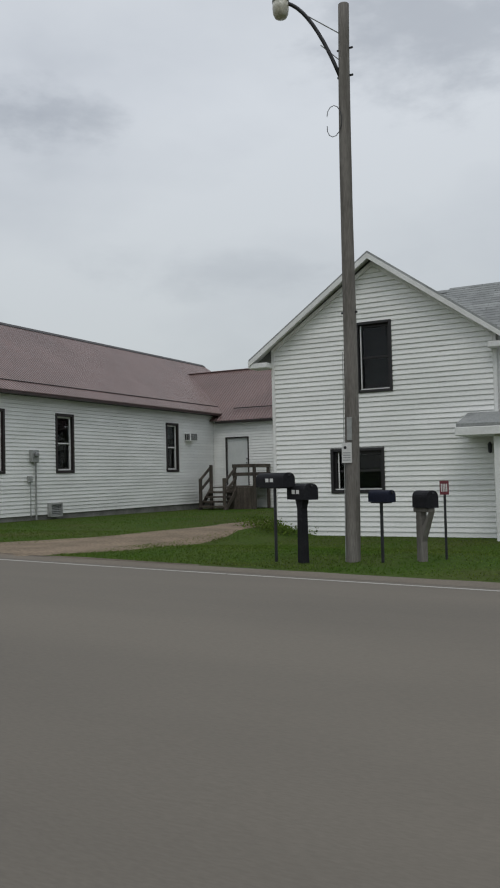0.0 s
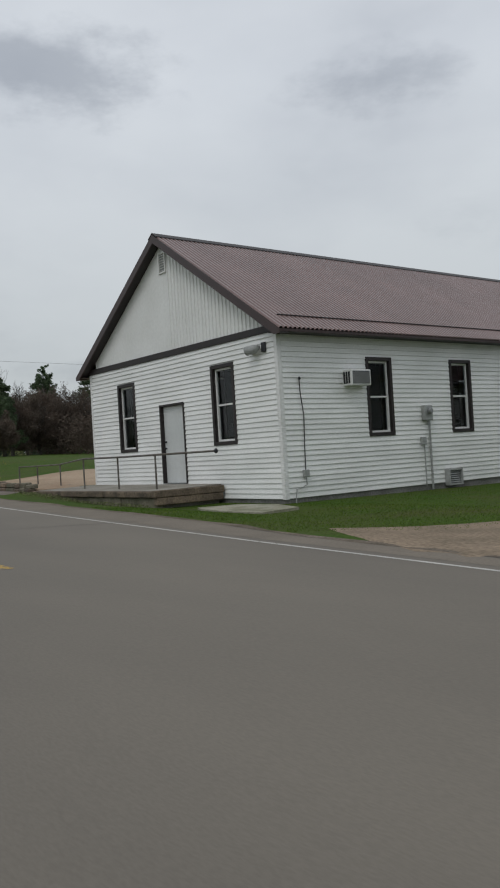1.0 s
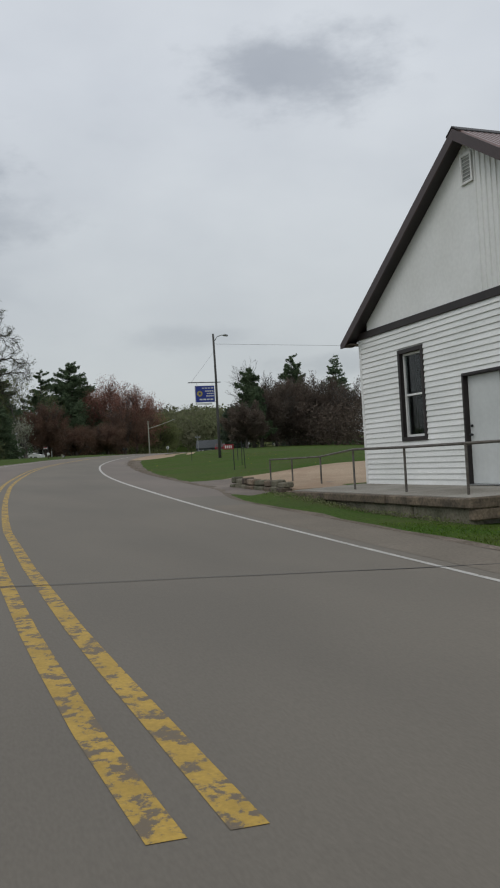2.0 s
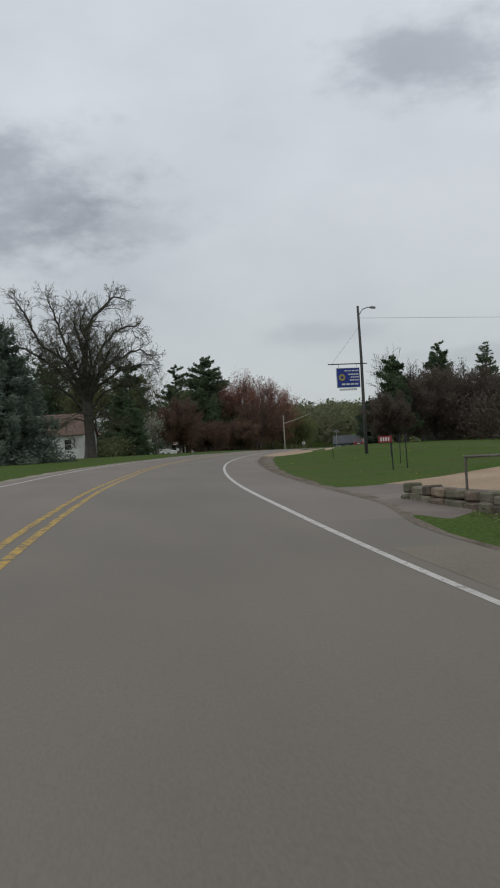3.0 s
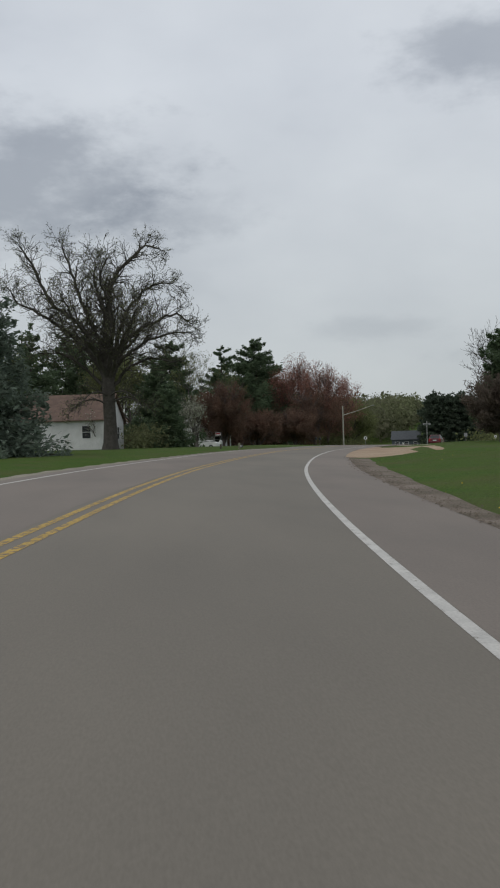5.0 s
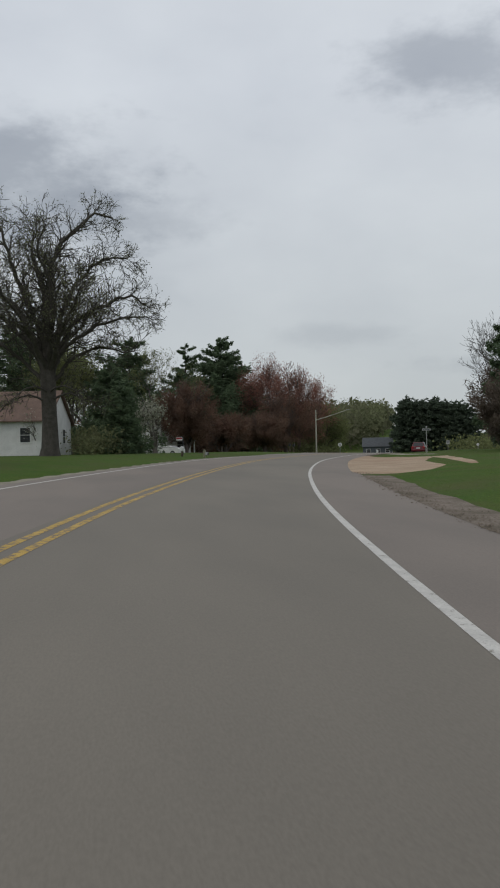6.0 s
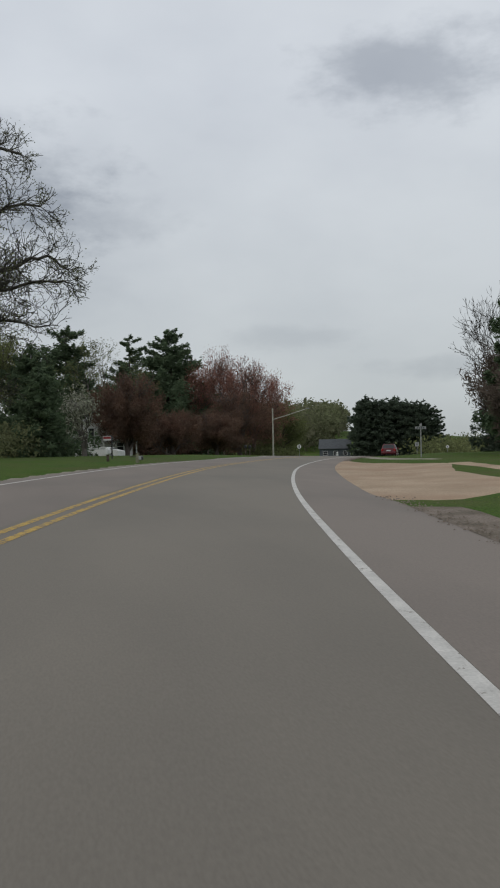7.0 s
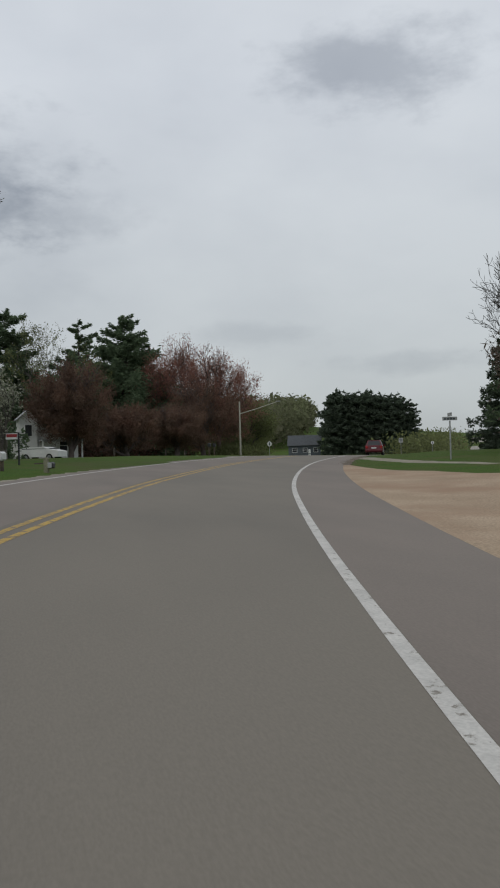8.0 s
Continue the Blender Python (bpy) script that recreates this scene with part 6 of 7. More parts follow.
# ---- trees ----
def leaf_quads(centres, size, rng, flat=0.0, droop=0.0, ratio=0.55):
    """Leaves of about that size at the centres, turned at random."""
    n = len(centres)
    a = rng.normal(size=(n, 3))
    a[:, 2] = a[:, 2] * (1 - flat) - droop
    a /= np.linalg.norm(a, axis=1)[:, None] + 1e-9
    b = rng.normal(size=(n, 3))
    b -= a * (a * b).sum(1)[:, None]
    b /= np.linalg.norm(b, axis=1)[:, None] + 1e-9
    s = (size * rng.uniform(0.6, 1.4, n))[:, None]
    c = np.asarray(centres)
    return np.stack([c - a * s, c + b * s * ratio, c + a * s, c - b * s * ratio], 1)


class Grower:
    """Grows a bare tree: bars that fork, and the tips where its leaves sit."""

    def __init__(self, seed, levels, kids, up=0.12, wander=0.22, shrink=0.68, taper=0.62, angle=(22, 50), least=0.006):
        self.least = least
        self.r = random.Random(seed)
        self.form, self.tips = Form(), []
        self.levels, self.kids, self.up, self.wander, self.shrink, self.taper, self.angle = levels, kids, up, wander, shrink, taper, angle

    def limb(self, p, d, length, rad, level, thin=0.0):
        rad = max(rad, self.least)
        r = self.r
        n = 5 if level < 2 else 4 if level < 3 else 3 if level < 4 else 2
        pts, radii = [p], [rad]
        end = max(rad * self.taper, self.least * 0.7)
        for i in range(n):
            turn = Vector((r.gauss(0, 1), r.gauss(0, 1), r.gauss(0, 0.7))) * self.wander * (0.5 if level == 0 else 1)
            d = (d + turn * 0.55 + Vector((0, 0, self.up * (0.4 + 0.6 * r.random())))).normalized()
            p = p + d * (length / n)
            pts.append(p)
            radii.append(rad + (end - rad) * (i + 1) / n)
        self.form.tube(pts, radii, 10 if level == 0 else 6 if level < 2 else 4 if level < 4 else 3, caps=False)
        if level >= self.levels - 2:
            self.tips += pts[1:]
        if level >= self.levels:
            return
        kids = self.kids[min(level, len(self.kids) - 1)]
        for k in range(kids):
            on = n if k == 0 else r.randint(max(1, n - 3), n)
            side = d.orthogonal().normalized()
            side.rotate(Matrix.Rotation(r.uniform(0, 2 * math.pi) + k * 2.4, 3, d))
            a = radians(r.uniform(*self.angle)) * (0.5 if k == 0 else 1.0)
            e = d * math.cos(a) + side * math.sin(a)
            self.limb(pts[on], e.normalized(), length * self.shrink * r.uniform(0.75, 1.2), radii[on] * r.uniform(0.6, 0.8), level + 1)


def twig_cloud(rng, n, height, radius, low, size=0.2):
    """Fine twigs that fill a rounded crown of many uneven sprays; each twig is a thin sliver."""
    m = max(40, n // 170)
    d = rng.normal(size=(m, 3))
    d /= np.linalg.norm(d, axis=1)[:, None]
    d *= rng.uniform(0.12, 1.0, (m, 1)) ** 0.55
    half = (height - low) * 0.5
    wide = radius * (0.86 + 0.22 * rng.random((m, 1)))
    sprays = d * np.concatenate([wide, wide, np.full((m, 1), half * 0.93)], 1)
    sprays[:, 2] += low + half * 0.95 + half * 0.10 * rng.normal(size=m)
    k = rng.integers(0, m, n)
    axis = sprays - np.array([0, 0, low + half * 0.25])
    axis /= np.linalg.norm(axis, axis=1)[:, None] + 1e-6
    along = rng.uniform(-0.2, 0.2, (n, 1)) * radius
    off = rng.normal(size=(n, 3))
    off *= (0.05 + 0.17 * radius) * rng.uniform(0, 1, (n, 1)) ** 0.6 / (np.linalg.norm(off, axis=1)[:, None] + 1e-6)
    p = sprays[k] + axis[k] * along + off
    p[:, 2] = np.maximum(p[:, 2], low * 0.8 + 0.3 * rng.random(n))
    a = axis[k] * 0.55 + rng.normal(scale=0.62, size=(n, 3)) + np.array([0, 0, 0.22])
    a /= np.linalg.norm(a, axis=1)[:, None]
    b = np.cross(a, rng.normal(size=(n, 3)))
    b /= np.linalg.norm(b, axis=1)[:, None] + 1e-9
    s = (size * rng.uniform(0.5, 1.5, n))[:, None]
    w = 0.17
    return np.stack([p - a * s, p - a * s * 0.2 + b * s * w, p + a * s, p - a * s * 0.2 - b * s * w], 1)


def broadleaf(name, x, y, label, seed, height, rad, first, levels, kids, bark, leaf=None, leaves=0, size=0.1, blur=0.25, group="", fit=1.0, flat=0.0, cloud=None, **grow):
    """A tree with a forking trunk. first: the share of its height to the first fork."""
    g = Grower(seed, levels, kids, **grow)
    g.limb(Vector((0, 0, -0.3)), Vector((0, 0, 1)), height * first + 0.3, rad, 0)
    v = np.array([tuple(p) for p in g.form.v])
    k = height / v[:, 2].max()
    sc = np.array([k * fit, k * fit, k])
    g.form.v = [tuple(q) for q in v * sc]
    t = thing(name, on_land(x, y), label, "tree", group)
    part("trunk", g.form, bark, t, smooth=True, fix=False)
    if leaf:
        rng = np.random.default_rng(seed)
        tips = np.array([tuple(p) for p in g.tips]) * sc
        pick = tips[rng.integers(0, len(tips), leaves)] + rng.normal(scale=blur, size=(leaves, 3))
        pick = pick[pick[:, 2] > 0.3]
        both = leaf_quads(pick, size, rng, flat)
        if cloud:
            both = np.concatenate([both, twig_cloud(rng, cloud[0], height * 0.98, cloud[1], cloud[2])])
        part("crown", quads("crown", both, leaf), leaf, t)
    return t


def spruce_form(seed, height, radius, whorls, sprays, low=0.05, ragged=0.15, droop=0.25, power=0.85, layered=0.0, thick=0.10, loose=0.8):
    """The sprays of a conifer and its boughs: sprays as leaves, boughs as bars."""
    rng = np.random.default_rng(seed)
    boughs, cents = Form(), []
    total = 0
    plan = []
    for w in range(whorls):
        u = low + (1 - low) * (w + rng.uniform(-0.25, 0.25)) / whorls
        u = min(max(u, low), 0.985)
        reach = radius * (1 - u) ** power * (1 + rng.normal(0, ragged * 0.5)) + 0.12
        if layered and rng.random() < layered:
            reach *= rng.uniform(0.35, 0.7)
        n = int(rng.integers(6, 9)) if u < 0.85 else 4
        turn = rng.uniform(0, 6.28)
        for b in range(n):
            r = max(0.15, reach * (1 + rng.normal(0, ragged)))
            plan.append((min(0.985, max(low, u + rng.uniform(-loose, loose) * (1 - low) / whorls)), r, turn + 6.283 * b / n + rng.normal(0, 0.15)))
            total += r
    for u, r, a in plan:
        z0 = u * height
        lift = r * (0.35 * u - droop * (1 - u))
        d = np.array([math.cos(a), math.sin(a)])
        tip = (d[0] * r, d[1] * r, z0 + lift + 0.06 * r)
        mid = (d[0] * r * 0.55, d[1] * r * 0.55, z0 + lift * 0.7 - 0.03 * r)
        boughs.tube([(0, 0, z0), mid, tip], [0.012 + 0.012 * r, 0.01 + 0.006 * r, 0.006], 3, caps=False)
        n = max(4, int(sprays * r / total))
        s = rng.uniform(0.12, 1.0, n) ** 0.75
        wide = 0.30 * r * (1.05 - s) * rng.normal(0, 1, n) * 0.8 + rng.normal(0, 0.05, n)
        px = d[0] * r * s - d[1] * wide
        py = d[1] * r * s + d[0] * wide
        pz = z0 + lift * s + rng.normal(0, thick * (0.6 + 0.4 * r), n) - 0.10 * np.abs(wide)
        cents.append(np.stack([px, py, pz], 1))
    return boughs, np.concatenate(cents), rng


def conifer(name, x, y, label, seed, height, radius, rad, whorls, sprays, size, needle, bark, group="", flat=0.45, **kw):
    boughs, cents, rng = spruce_form(seed, height, radius, whorls, sprays, **kw)
    t = thing(name, on_land(x, y), label, "tree", group)
    part("trunk", Form().tube([(0, 0, -0.3), (0, 0, height * 0.3), (0.03, 0.02, height * 0.7), (0, 0, height * 0.99)], [rad, rad * 0.8, rad * 0.45, 0.02], 9), bark, t, smooth=True)
    part("boughs", boughs, bark, t, fix=False)
    part("crown", quads("crown", leaf_quads(cents, size * 1.2, rng, flat=flat, droop=0.08, ratio=0.30), needle), needle, t)
    return t


# the big oak by the cottage: a thick trunk that parts into gnarled limbs
def great_oak(x, y):
    g = Grower(33, 5, (3, 3, 3, 3, 2, 2), up=0.05, wander=0.36, shrink=0.68, taper=0.6, angle=(26, 66), least=0.020)
    r = random.Random(5)
    g.form.tube([(0, 0, -0.5), (0.02, 0, 0.0), (0.0, 0.03, 0.7), (-0.04, 0.02, 2.6), (0.03, -0.04, 4.6), (0.05, -0.08, 6.4), (0.0, -0.05, 8.0)], [1.05, 0.86, 0.70, 0.60, 0.58, 0.62, 0.50], 16, caps=False)
    # each limb: its girth, then places out to the north, out to the east and up
    limbs = [
        (0.36, (0, 0, 6.2), (-0.6, 0.1, 8.2), (-1.5, 0.4, 9.8), (-2.5, 0.6, 11.7), (-4.2, 0.5, 12.8), (-5.6, 0.8, 14.4), (-6.8, 1.0, 17.2), (-8.0, 1.2, 19.0)),
        (0.28, (0, 0, 6.0), (-1.7, -0.4, 9.0), (-4.2, -1.0, 11.4), (-6.6, -1.3, 13.2), (-8.6, -1.8, 14.2), (-9.7, -2.0, 15.8)),
        (0.34, (0, 0, 6.8), (-0.9, -0.3, 10.4), (-1.9, -0.6, 13.0), (-3.2, -0.4, 16.6), (-4.1, -0.8, 19.4)),
        (0.42, (0, 0, 7.0), (-0.1, 0.2, 11.2), (0.25, 0.3, 14.0), (0.8, 0.1, 16.2), (2.1, 0.2, 17.7), (3.7, 0.0, 19.2), (5.3, 0.2, 19.0)),
        (0.26, (-0.05, 0.2, 11.0), (-0.6, 0.7, 14.0), (-1.2, 0.9, 16.0), (-0.9, 1.2, 17.6)),
        (0.30, (0, 0, 6.6), (1.2, 0.6, 11.3), (2.7, 1.0, 13.8), (4.4, 1.4, 15.2), (6.3, 1.2, 15.4)),
        (0.30, (0, 0, 6.4), (1.5, -0.5, 9.9), (4.0, -1.2, 12.0), (6.6, -1.4, 13.0), (8.0, -1.8, 12.2)),
        (0.25, (0, 0, 6.0), (1.4, 0.6, 8.6), (4.4, 1.4, 10.2), (7.6, 1.6, 10.9)),
        (0.20, (0.1, 0, 5.6), (1.6, 0.4, 7.3), (4.0, 0.8, 8.3), (6.6, 0.6, 8.2)),
        (0.20, (-0.1, 0, 5.6), (-1.8, 0.3, 7.4), (-4.0, 0.8, 8.8), (-6.2, 1.0, 9.2)),
        (0.30, (0, 0, 6.6), (0.3, 1.9, 9.4), (0.6, 3.6, 12.2), (-0.4, 4.8, 15.0), (0.2, 5.4, 16.6)),
        (0.28, (0, 0, 6.4), (0.8, 2.4, 8.6), (2.0, 5.0, 10.6), (2.8, 7.0, 12.0)),
        (0.28, (0, 0, 6.4), (-1.0, 2.2, 8.8), (-2.6, 4.6, 11.2), (-3.8, 6.2, 13.2)),
        (0.30, (0, 0, 6.6), (-0.4, -2.0, 9.6), (-0.2, -3.8, 12.6), (0.6, -5.0, 15.4), (0.3, -5.6, 16.8)),
        (0.28, (0, 0, 6.4), (1.0, -2.4, 8.8), (2.4, -4.8, 11.0), (3.6, -6.6, 12.8)),
        (0.28, (0, 0, 6.4), (-1.2, -2.2, 8.8), (-3.0, -4.4, 11.2), (-4.4, -6.0, 13.0)),
        (0.09, (0.2, 0.3, 4.4), (1.6, 0.6, 4.9), (3.0, 0.7, 4.4), (4.0, 0.8, 3.6)),
        (0.09, (-0.2, 0.3, 4.2), (-1.5, 0.6, 4.8), (-2.9, 0.8, 4.2), (-3.8, 0.9, 3.4)),
        (0.08, (0.1, 0.4, 5.0), (0.9, 1.6, 5.4), (2.2, 2.6, 4.9), (3.0, 3.2, 4.0)),
        (0.08, (-0.1, 0.4, 5.0), (-0.9, 1.6, 5.3), (-2.0, 2.6, 4.8), (-2.6, 3.2, 3.9)),
    ]
    for m, (rad, *ways) in enumerate(limbs):
        low = rad < 0.1
        p = [Vector((e, n, u)) for n, e, u in ways]
        p = [p[0] * 2 - p[1], *p, p[-1] * 2 - p[-2]]
        pts = []
        for a, b, c, d in zip(p, p[1:], p[2:], p[3:]):
            n = max(2, int((c - b).length / 0.55))
            for i in range(n):
                t = i / n
                pts.append(0.5 * (2 * b + (c - a) * t + (2 * a - 5 * b + 4 * c - d) * t * t + (3 * b - a - 3 * c + d) * t ** 3))
        pts.append(p[-2])
        n = len(pts) - 1
        for i in range(2, n + 1):
            gnarl = 0.20 if not low else 0.10
            pts[i] = pts[i] + Vector([gnarl * noise.noise((i * 0.55, m * 7.3, q * 3.1)) * 1.6 for q in range(3)])
        radii = [rad * (1 - 0.84 * (i / n) ** 0.8) + 0.014 for i in range(n + 1)]
        g.form.tube(pts, radii, 9, caps=False)
        for i in range(int(n * 0.30), n + 1):
            d = (pts[i] - pts[i - 1]).normalized()
            for k in range(4 if i == n else 3 if i > n * 0.5 else 2):
                if r.random() < 0.12 and i < n:
                    continue
                e = d.orthogonal().normalized()
                e.rotate(Matrix.Rotation(r.uniform(0, 6.283), 3, d))
                w = radians(r.uniform(30, 72))
                q = (d * math.cos(w) + e * math.sin(w) + Vector((0, 0, 0.12))).normalized()
                size = r.uniform(0.8, 1.5) * (1.55 - 0.75 * i / n) * (0.6 if low else 1.0)
                g.limb(pts[i], q, size, max(0.03, radii[i] * 0.42), 2 if not low and r.random() < 0.65 else 3)
    g.form.v = [(a * 0.93, b * 0.92, c * 0.935) for a, b, c in g.form.v]
    t = thing("oak_tree", on_land(x, y), "great old oak with bare spreading limbs and first leaves", "tree")
    part("trunk", g.form, M_bark, t, smooth=True, fix=False)
    rng = np.random.default_rng(2)
    tips = np.array([tuple(p) for p in g.tips]) * np.array([0.93, 0.92, 0.935])
    pick = tips[rng.integers(0, len(tips), 24000)] + rng.normal(scale=0.16, size=(24000, 3))
    part("crown", quads("crown", leaf_quads(pick, 0.055, rng), M_oak_leaf), M_oak_leaf, t)


great_oak(-92.2, -7.6)
conifer("blue_spruce", -63.2, -14.3, "dense blue spruce beside the road", 5, 11.2, 4.9, 0.22, 38, 44000, 0.156, M_spruce, M_bark, low=0.02, ragged=0.12, droop=0.30, power=0.75)
conifer("blue_spruce", -67.9, -19.8, "blue spruce behind another spruce", 6, 10.9, 4.1, 0.22, 30, 16000, 0.190, M_spruce, M_bark, low=0.02, ragged=0.12, droop=0.30, power=0.75)

# behind the oak and along the south side
conifer("pine_tree", -114.8, -2.9, "dark green pine beside the yard", 9, 9.6, 3.9, 0.27, 20, 22000, 0.190, M_pine, M_bark, low=0.04, ragged=0.25, droop=0.10, power=0.7, layered=0.25)
conifer("spruce_tree", -105.3, -2.2, "short dense dark spruce", 10, 6.7, 2.6, 0.14, 22, 9000, 0.177, M_pine, M_bark, low=0.02, ragged=0.12, power=0.7)
broadleaf("blossom_tree", -109.5, 1.2, "small tree in white blossom", 12, 5.8, 0.14, 0.2, 5, (4, 3, 3, 3, 2), M_bark_pale, M_blossom, 1700, 0.095, 0.30, up=0.10)
broadleaf("small_tree", -103.0, -9.3, "small bare tree in front of the cottage", 13, 3.9, 0.10, 0.25, 4, (4, 3, 3, 3), M_bark_pale, M_blossom, 350, 0.068, 0.27, up=0.14)
conifer("pine_tree", -130.7, -14.3, "tall pine behind the cottage", 14, 16.5, 4.9, 0.34, 18, 11000, 0.245, M_pine, M_bark, low=0.08, ragged=0.28, droop=0.0, power=0.6, layered=0.15, thick=0.13)
conifer("pine_tree", -135.1, -24.6, "tall pine behind the cottage", 15, 18.1, 5.2, 0.34, 18, 11000, 0.245, M_pine, M_bark, low=0.08, ragged=0.28, droop=0.0, power=0.6, layered=0.15, thick=0.13)
conifer("pine_tree", -123.9, -33.7, "tall pine behind the cottage", 16, 16.4, 5.2, 0.34, 18, 10000, 0.245, M_pine, M_bark, low=0.08, ragged=0.28, droop=0.0, power=0.6, layered=0.15, thick=0.13)
for i, (x, y, h, r) in enumerate(((-121.7, -18.0, 15.2, 4.6), (-127.5, -28.4, 16.1, 4.6), (-141.0, -12.6, 18.5, 4.9), (-146.1, -22.3, 19.2, 5.2), (-115.5, -41.6, 15.0, 4.9), (-101.9, -41.1, 13.6, 4.6))):
    conifer("pine_tree", x, y, "dark pine in the wood behind the cottage", 160 + i, h, r, 0.30, 18, 9000, 0.258, M_pine, M_bark, "pines behind the cottage", low=0.08, ragged=0.3, droop=0.05, power=0.6, layered=0.3)
for i, (x, y, h) in enumerate(((-118.0, -8.4, 11.6), (-128.9, -7.4, 14.0), (-133.3, -19.1, 14.1), (-152.1, -6.2, 17.3))):
    broadleaf("spring_tree", x, y, "budding tree in the wood behind the cottage", 170 + i, h, 0.16, 0.2, 6, (4, 3, 3, 3, 3, 2), M_bark, M_spring_leaf, 7000, 0.122, 0.48, "budding trees behind the cottage", up=0.14, least=0.012)
conifer("pine_tree", -172.2, 1.0, "ragged tall pine above the yards", 17, 20.8, 8.2, 0.38, 18, 42000, 0.245, M_pine, M_bark, flat=0.65, loose=0.8, low=0.08, ragged=0.24, droop=0.04, power=0.60, layered=0.06, thick=0.12)
conifer("white_pine", -190.3, 19.6, "tall broad white pine with flat boughs", 18, 24.3, 12.6, 0.44, 26, 70000, 0.272, M_pine, M_bark, flat=0.6, loose=0.7, low=0.05, ragged=0.19, droop=0.05, power=0.78, thick=0.11)
conifer("white_pine", -177.2, 11.2, "tall thin white pine with sparse boughs", 19, 21.2, 4.9, 0.33, 15, 18000, 0.231, M_pine, M_bark, flat=0.7, loose=1.4, low=0.15, ragged=0.32, droop=0.0, power=0.55, layered=0.16, thick=0.10)
for i, (x, y, h) in enumerate(((-173.6, -13.7, 17.5), (-184.7, -5.9, 18.8), (-193.2, 3.3, 19.6), (-159.8, -18.7, 16.6), (-151.3, -29.3, 16.6), (-181.0, 3.7, 14.7))):
    broadleaf("spring_tree", x, y, "budding tree in the wood behind the houses", 270 + i, h, 0.18, 0.2, 5, (4, 3, 3, 3, 2), M_bark, M_spring_leaf, 4000, 0.122, 0.27, "budding trees behind the houses", cloud=(8000, h * 0.46, 1.0), up=0.14, least=0.012)
broadleaf("bare_tree", -198.8, 7.6, "tall pale bare tree", 20, 22.5, 0.38, 0.3, 6, (3, 3, 3, 3, 2, 2), M_bark_pale, M_oak_leaf, 2500, 0.109, 0.20, up=0.10)
broadleaf("bare_tree", -167.1, 6.3, "tall pale bare tree", 23, 19.2, 0.30, 0.3, 6, (3, 3, 3, 3, 2, 2), M_bark_pale, M_spring_leaf, 3500, 0.109, 0.20, up=0.10)

# red maples
def maple(x, y, seed, h, leaf, label, wide=0.45, n=6000, low=1.6, cloud=24000):
    return broadleaf("red_maple", x, y, label, seed, h, 0.27, 0.18, 6, (5, 3, 3, 3, 3, 2), M_bark_red, leaf, n, 0.08, 0.13, "red maples", fit=wide / 0.45,
                     cloud=(cloud, h * wide, low), up=0.16, wander=0.2, shrink=0.74, angle=(20, 52), least=0.022)


maple(-187.3, 27.5, 31, 20.2, M_maple_leaf, "red maple in bud beside the road", 0.40, 12000, 2.7, 30000)
maple(-182.0, 33.1, 32, 17.7, M_maple_leaf, "red maple in bud beside the road", 0.38, 10000, 2.7, 24000)
maple(-140.7, 7.4, 33, 10.0, M_brown_leaf, "round brown-red maple in bud", 0.43, 5000, 1.6, 30000)
maple(-150.1, 14.3, 34, 6.4, M_brown_leaf, "low brown-red maple in bud", 0.58, 3000, 1.4, 20000)
maple(-193.9, 23.0, 35, 19.7, M_maple_leaf, "red maple in bud beside the road", 0.36, 8000, 3.4, 18000)
maple(-165.5, 23.0, 36, 7.4, M_brown_leaf, "round brown-red maple in bud", 0.58, 4000, 1.4, 24000)
maple(-174.4, 28.9, 37, 12.0, M_brown_leaf, "round brown-red maple in bud", 0.52, 4000, 1.4, 20000)

# north side, beyond the lawn
conifer("pine_tree", -89.0, 27.5, "pine with clumped boughs beyond the lawn", 41, 10.2, 2.5, 0.27, 19, 16000, 0.177, M_pine, M_bark, low=0.15, ragged=0.35, droop=-0.02, power=0.55, layered=0.2, thick=0.12)
conifer("pine_tree", -115.8, 45.1, "dark pine beyond the lawn", 42, 15.0, 3.8, 0.27, 21, 16000, 0.218, M_pine, M_bark, low=0.1, ragged=0.28, droop=0.0, power=0.6, layered=0.12, thick=0.12)
broadleaf("bare_tree", -97.7, 31.8, "leafless tree beyond the gravel lot", 43, 12.4, 0.16, 0.25, 7, (4, 3, 3, 3, 3, 2), M_bark, fit=0.8, up=0.12, least=0.012)
for i, (x, y, h) in enumerate(((-82.0, 23.9, 5.6), (-92.3, 29.9, 8.2), (-95.8, 33.4, 9.0), (-98.4, 36.5, 9.9), (-101.8, 40.4, 10.5), (-101.5, 43.1, 10.0), (-98.1, 45.4, 10.0), (-88.6, 47.8, 10.0), (-79.2, 51.5, 10.0))):
    broadleaf("brown_maple", x, y, "brown budding maple in a dense row", 50 + i, h, 0.13, 0.14, 6, (5, 3, 3, 3, 3, 2), M_bark_pale, M_drab_leaf, 4000, 0.068, 0.16, "brown maples beyond the lawn", cloud=(15000, h * 0.45, 0.9), up=0.18, shrink=0.72, least=0.012)
for i, (x, y, h, r) in enumerate(((-80.5, 48.1, 13.7, 3.5), (-69.7, 51.2, 14.1, 3.8), (-60.2, 52.8, 13.3, 3.8), (-50.8, 55.9, 13.7, 3.8))):
    conifer("pine_tree", x, y, "dark pine in a row beyond the hall's yard", 60 + i, h, r, 0.27, 16, 11000, 0.218, M_pine, M_bark, low=0.12, ragged=0.3, droop=0.05, power=0.6, layered=0.3)
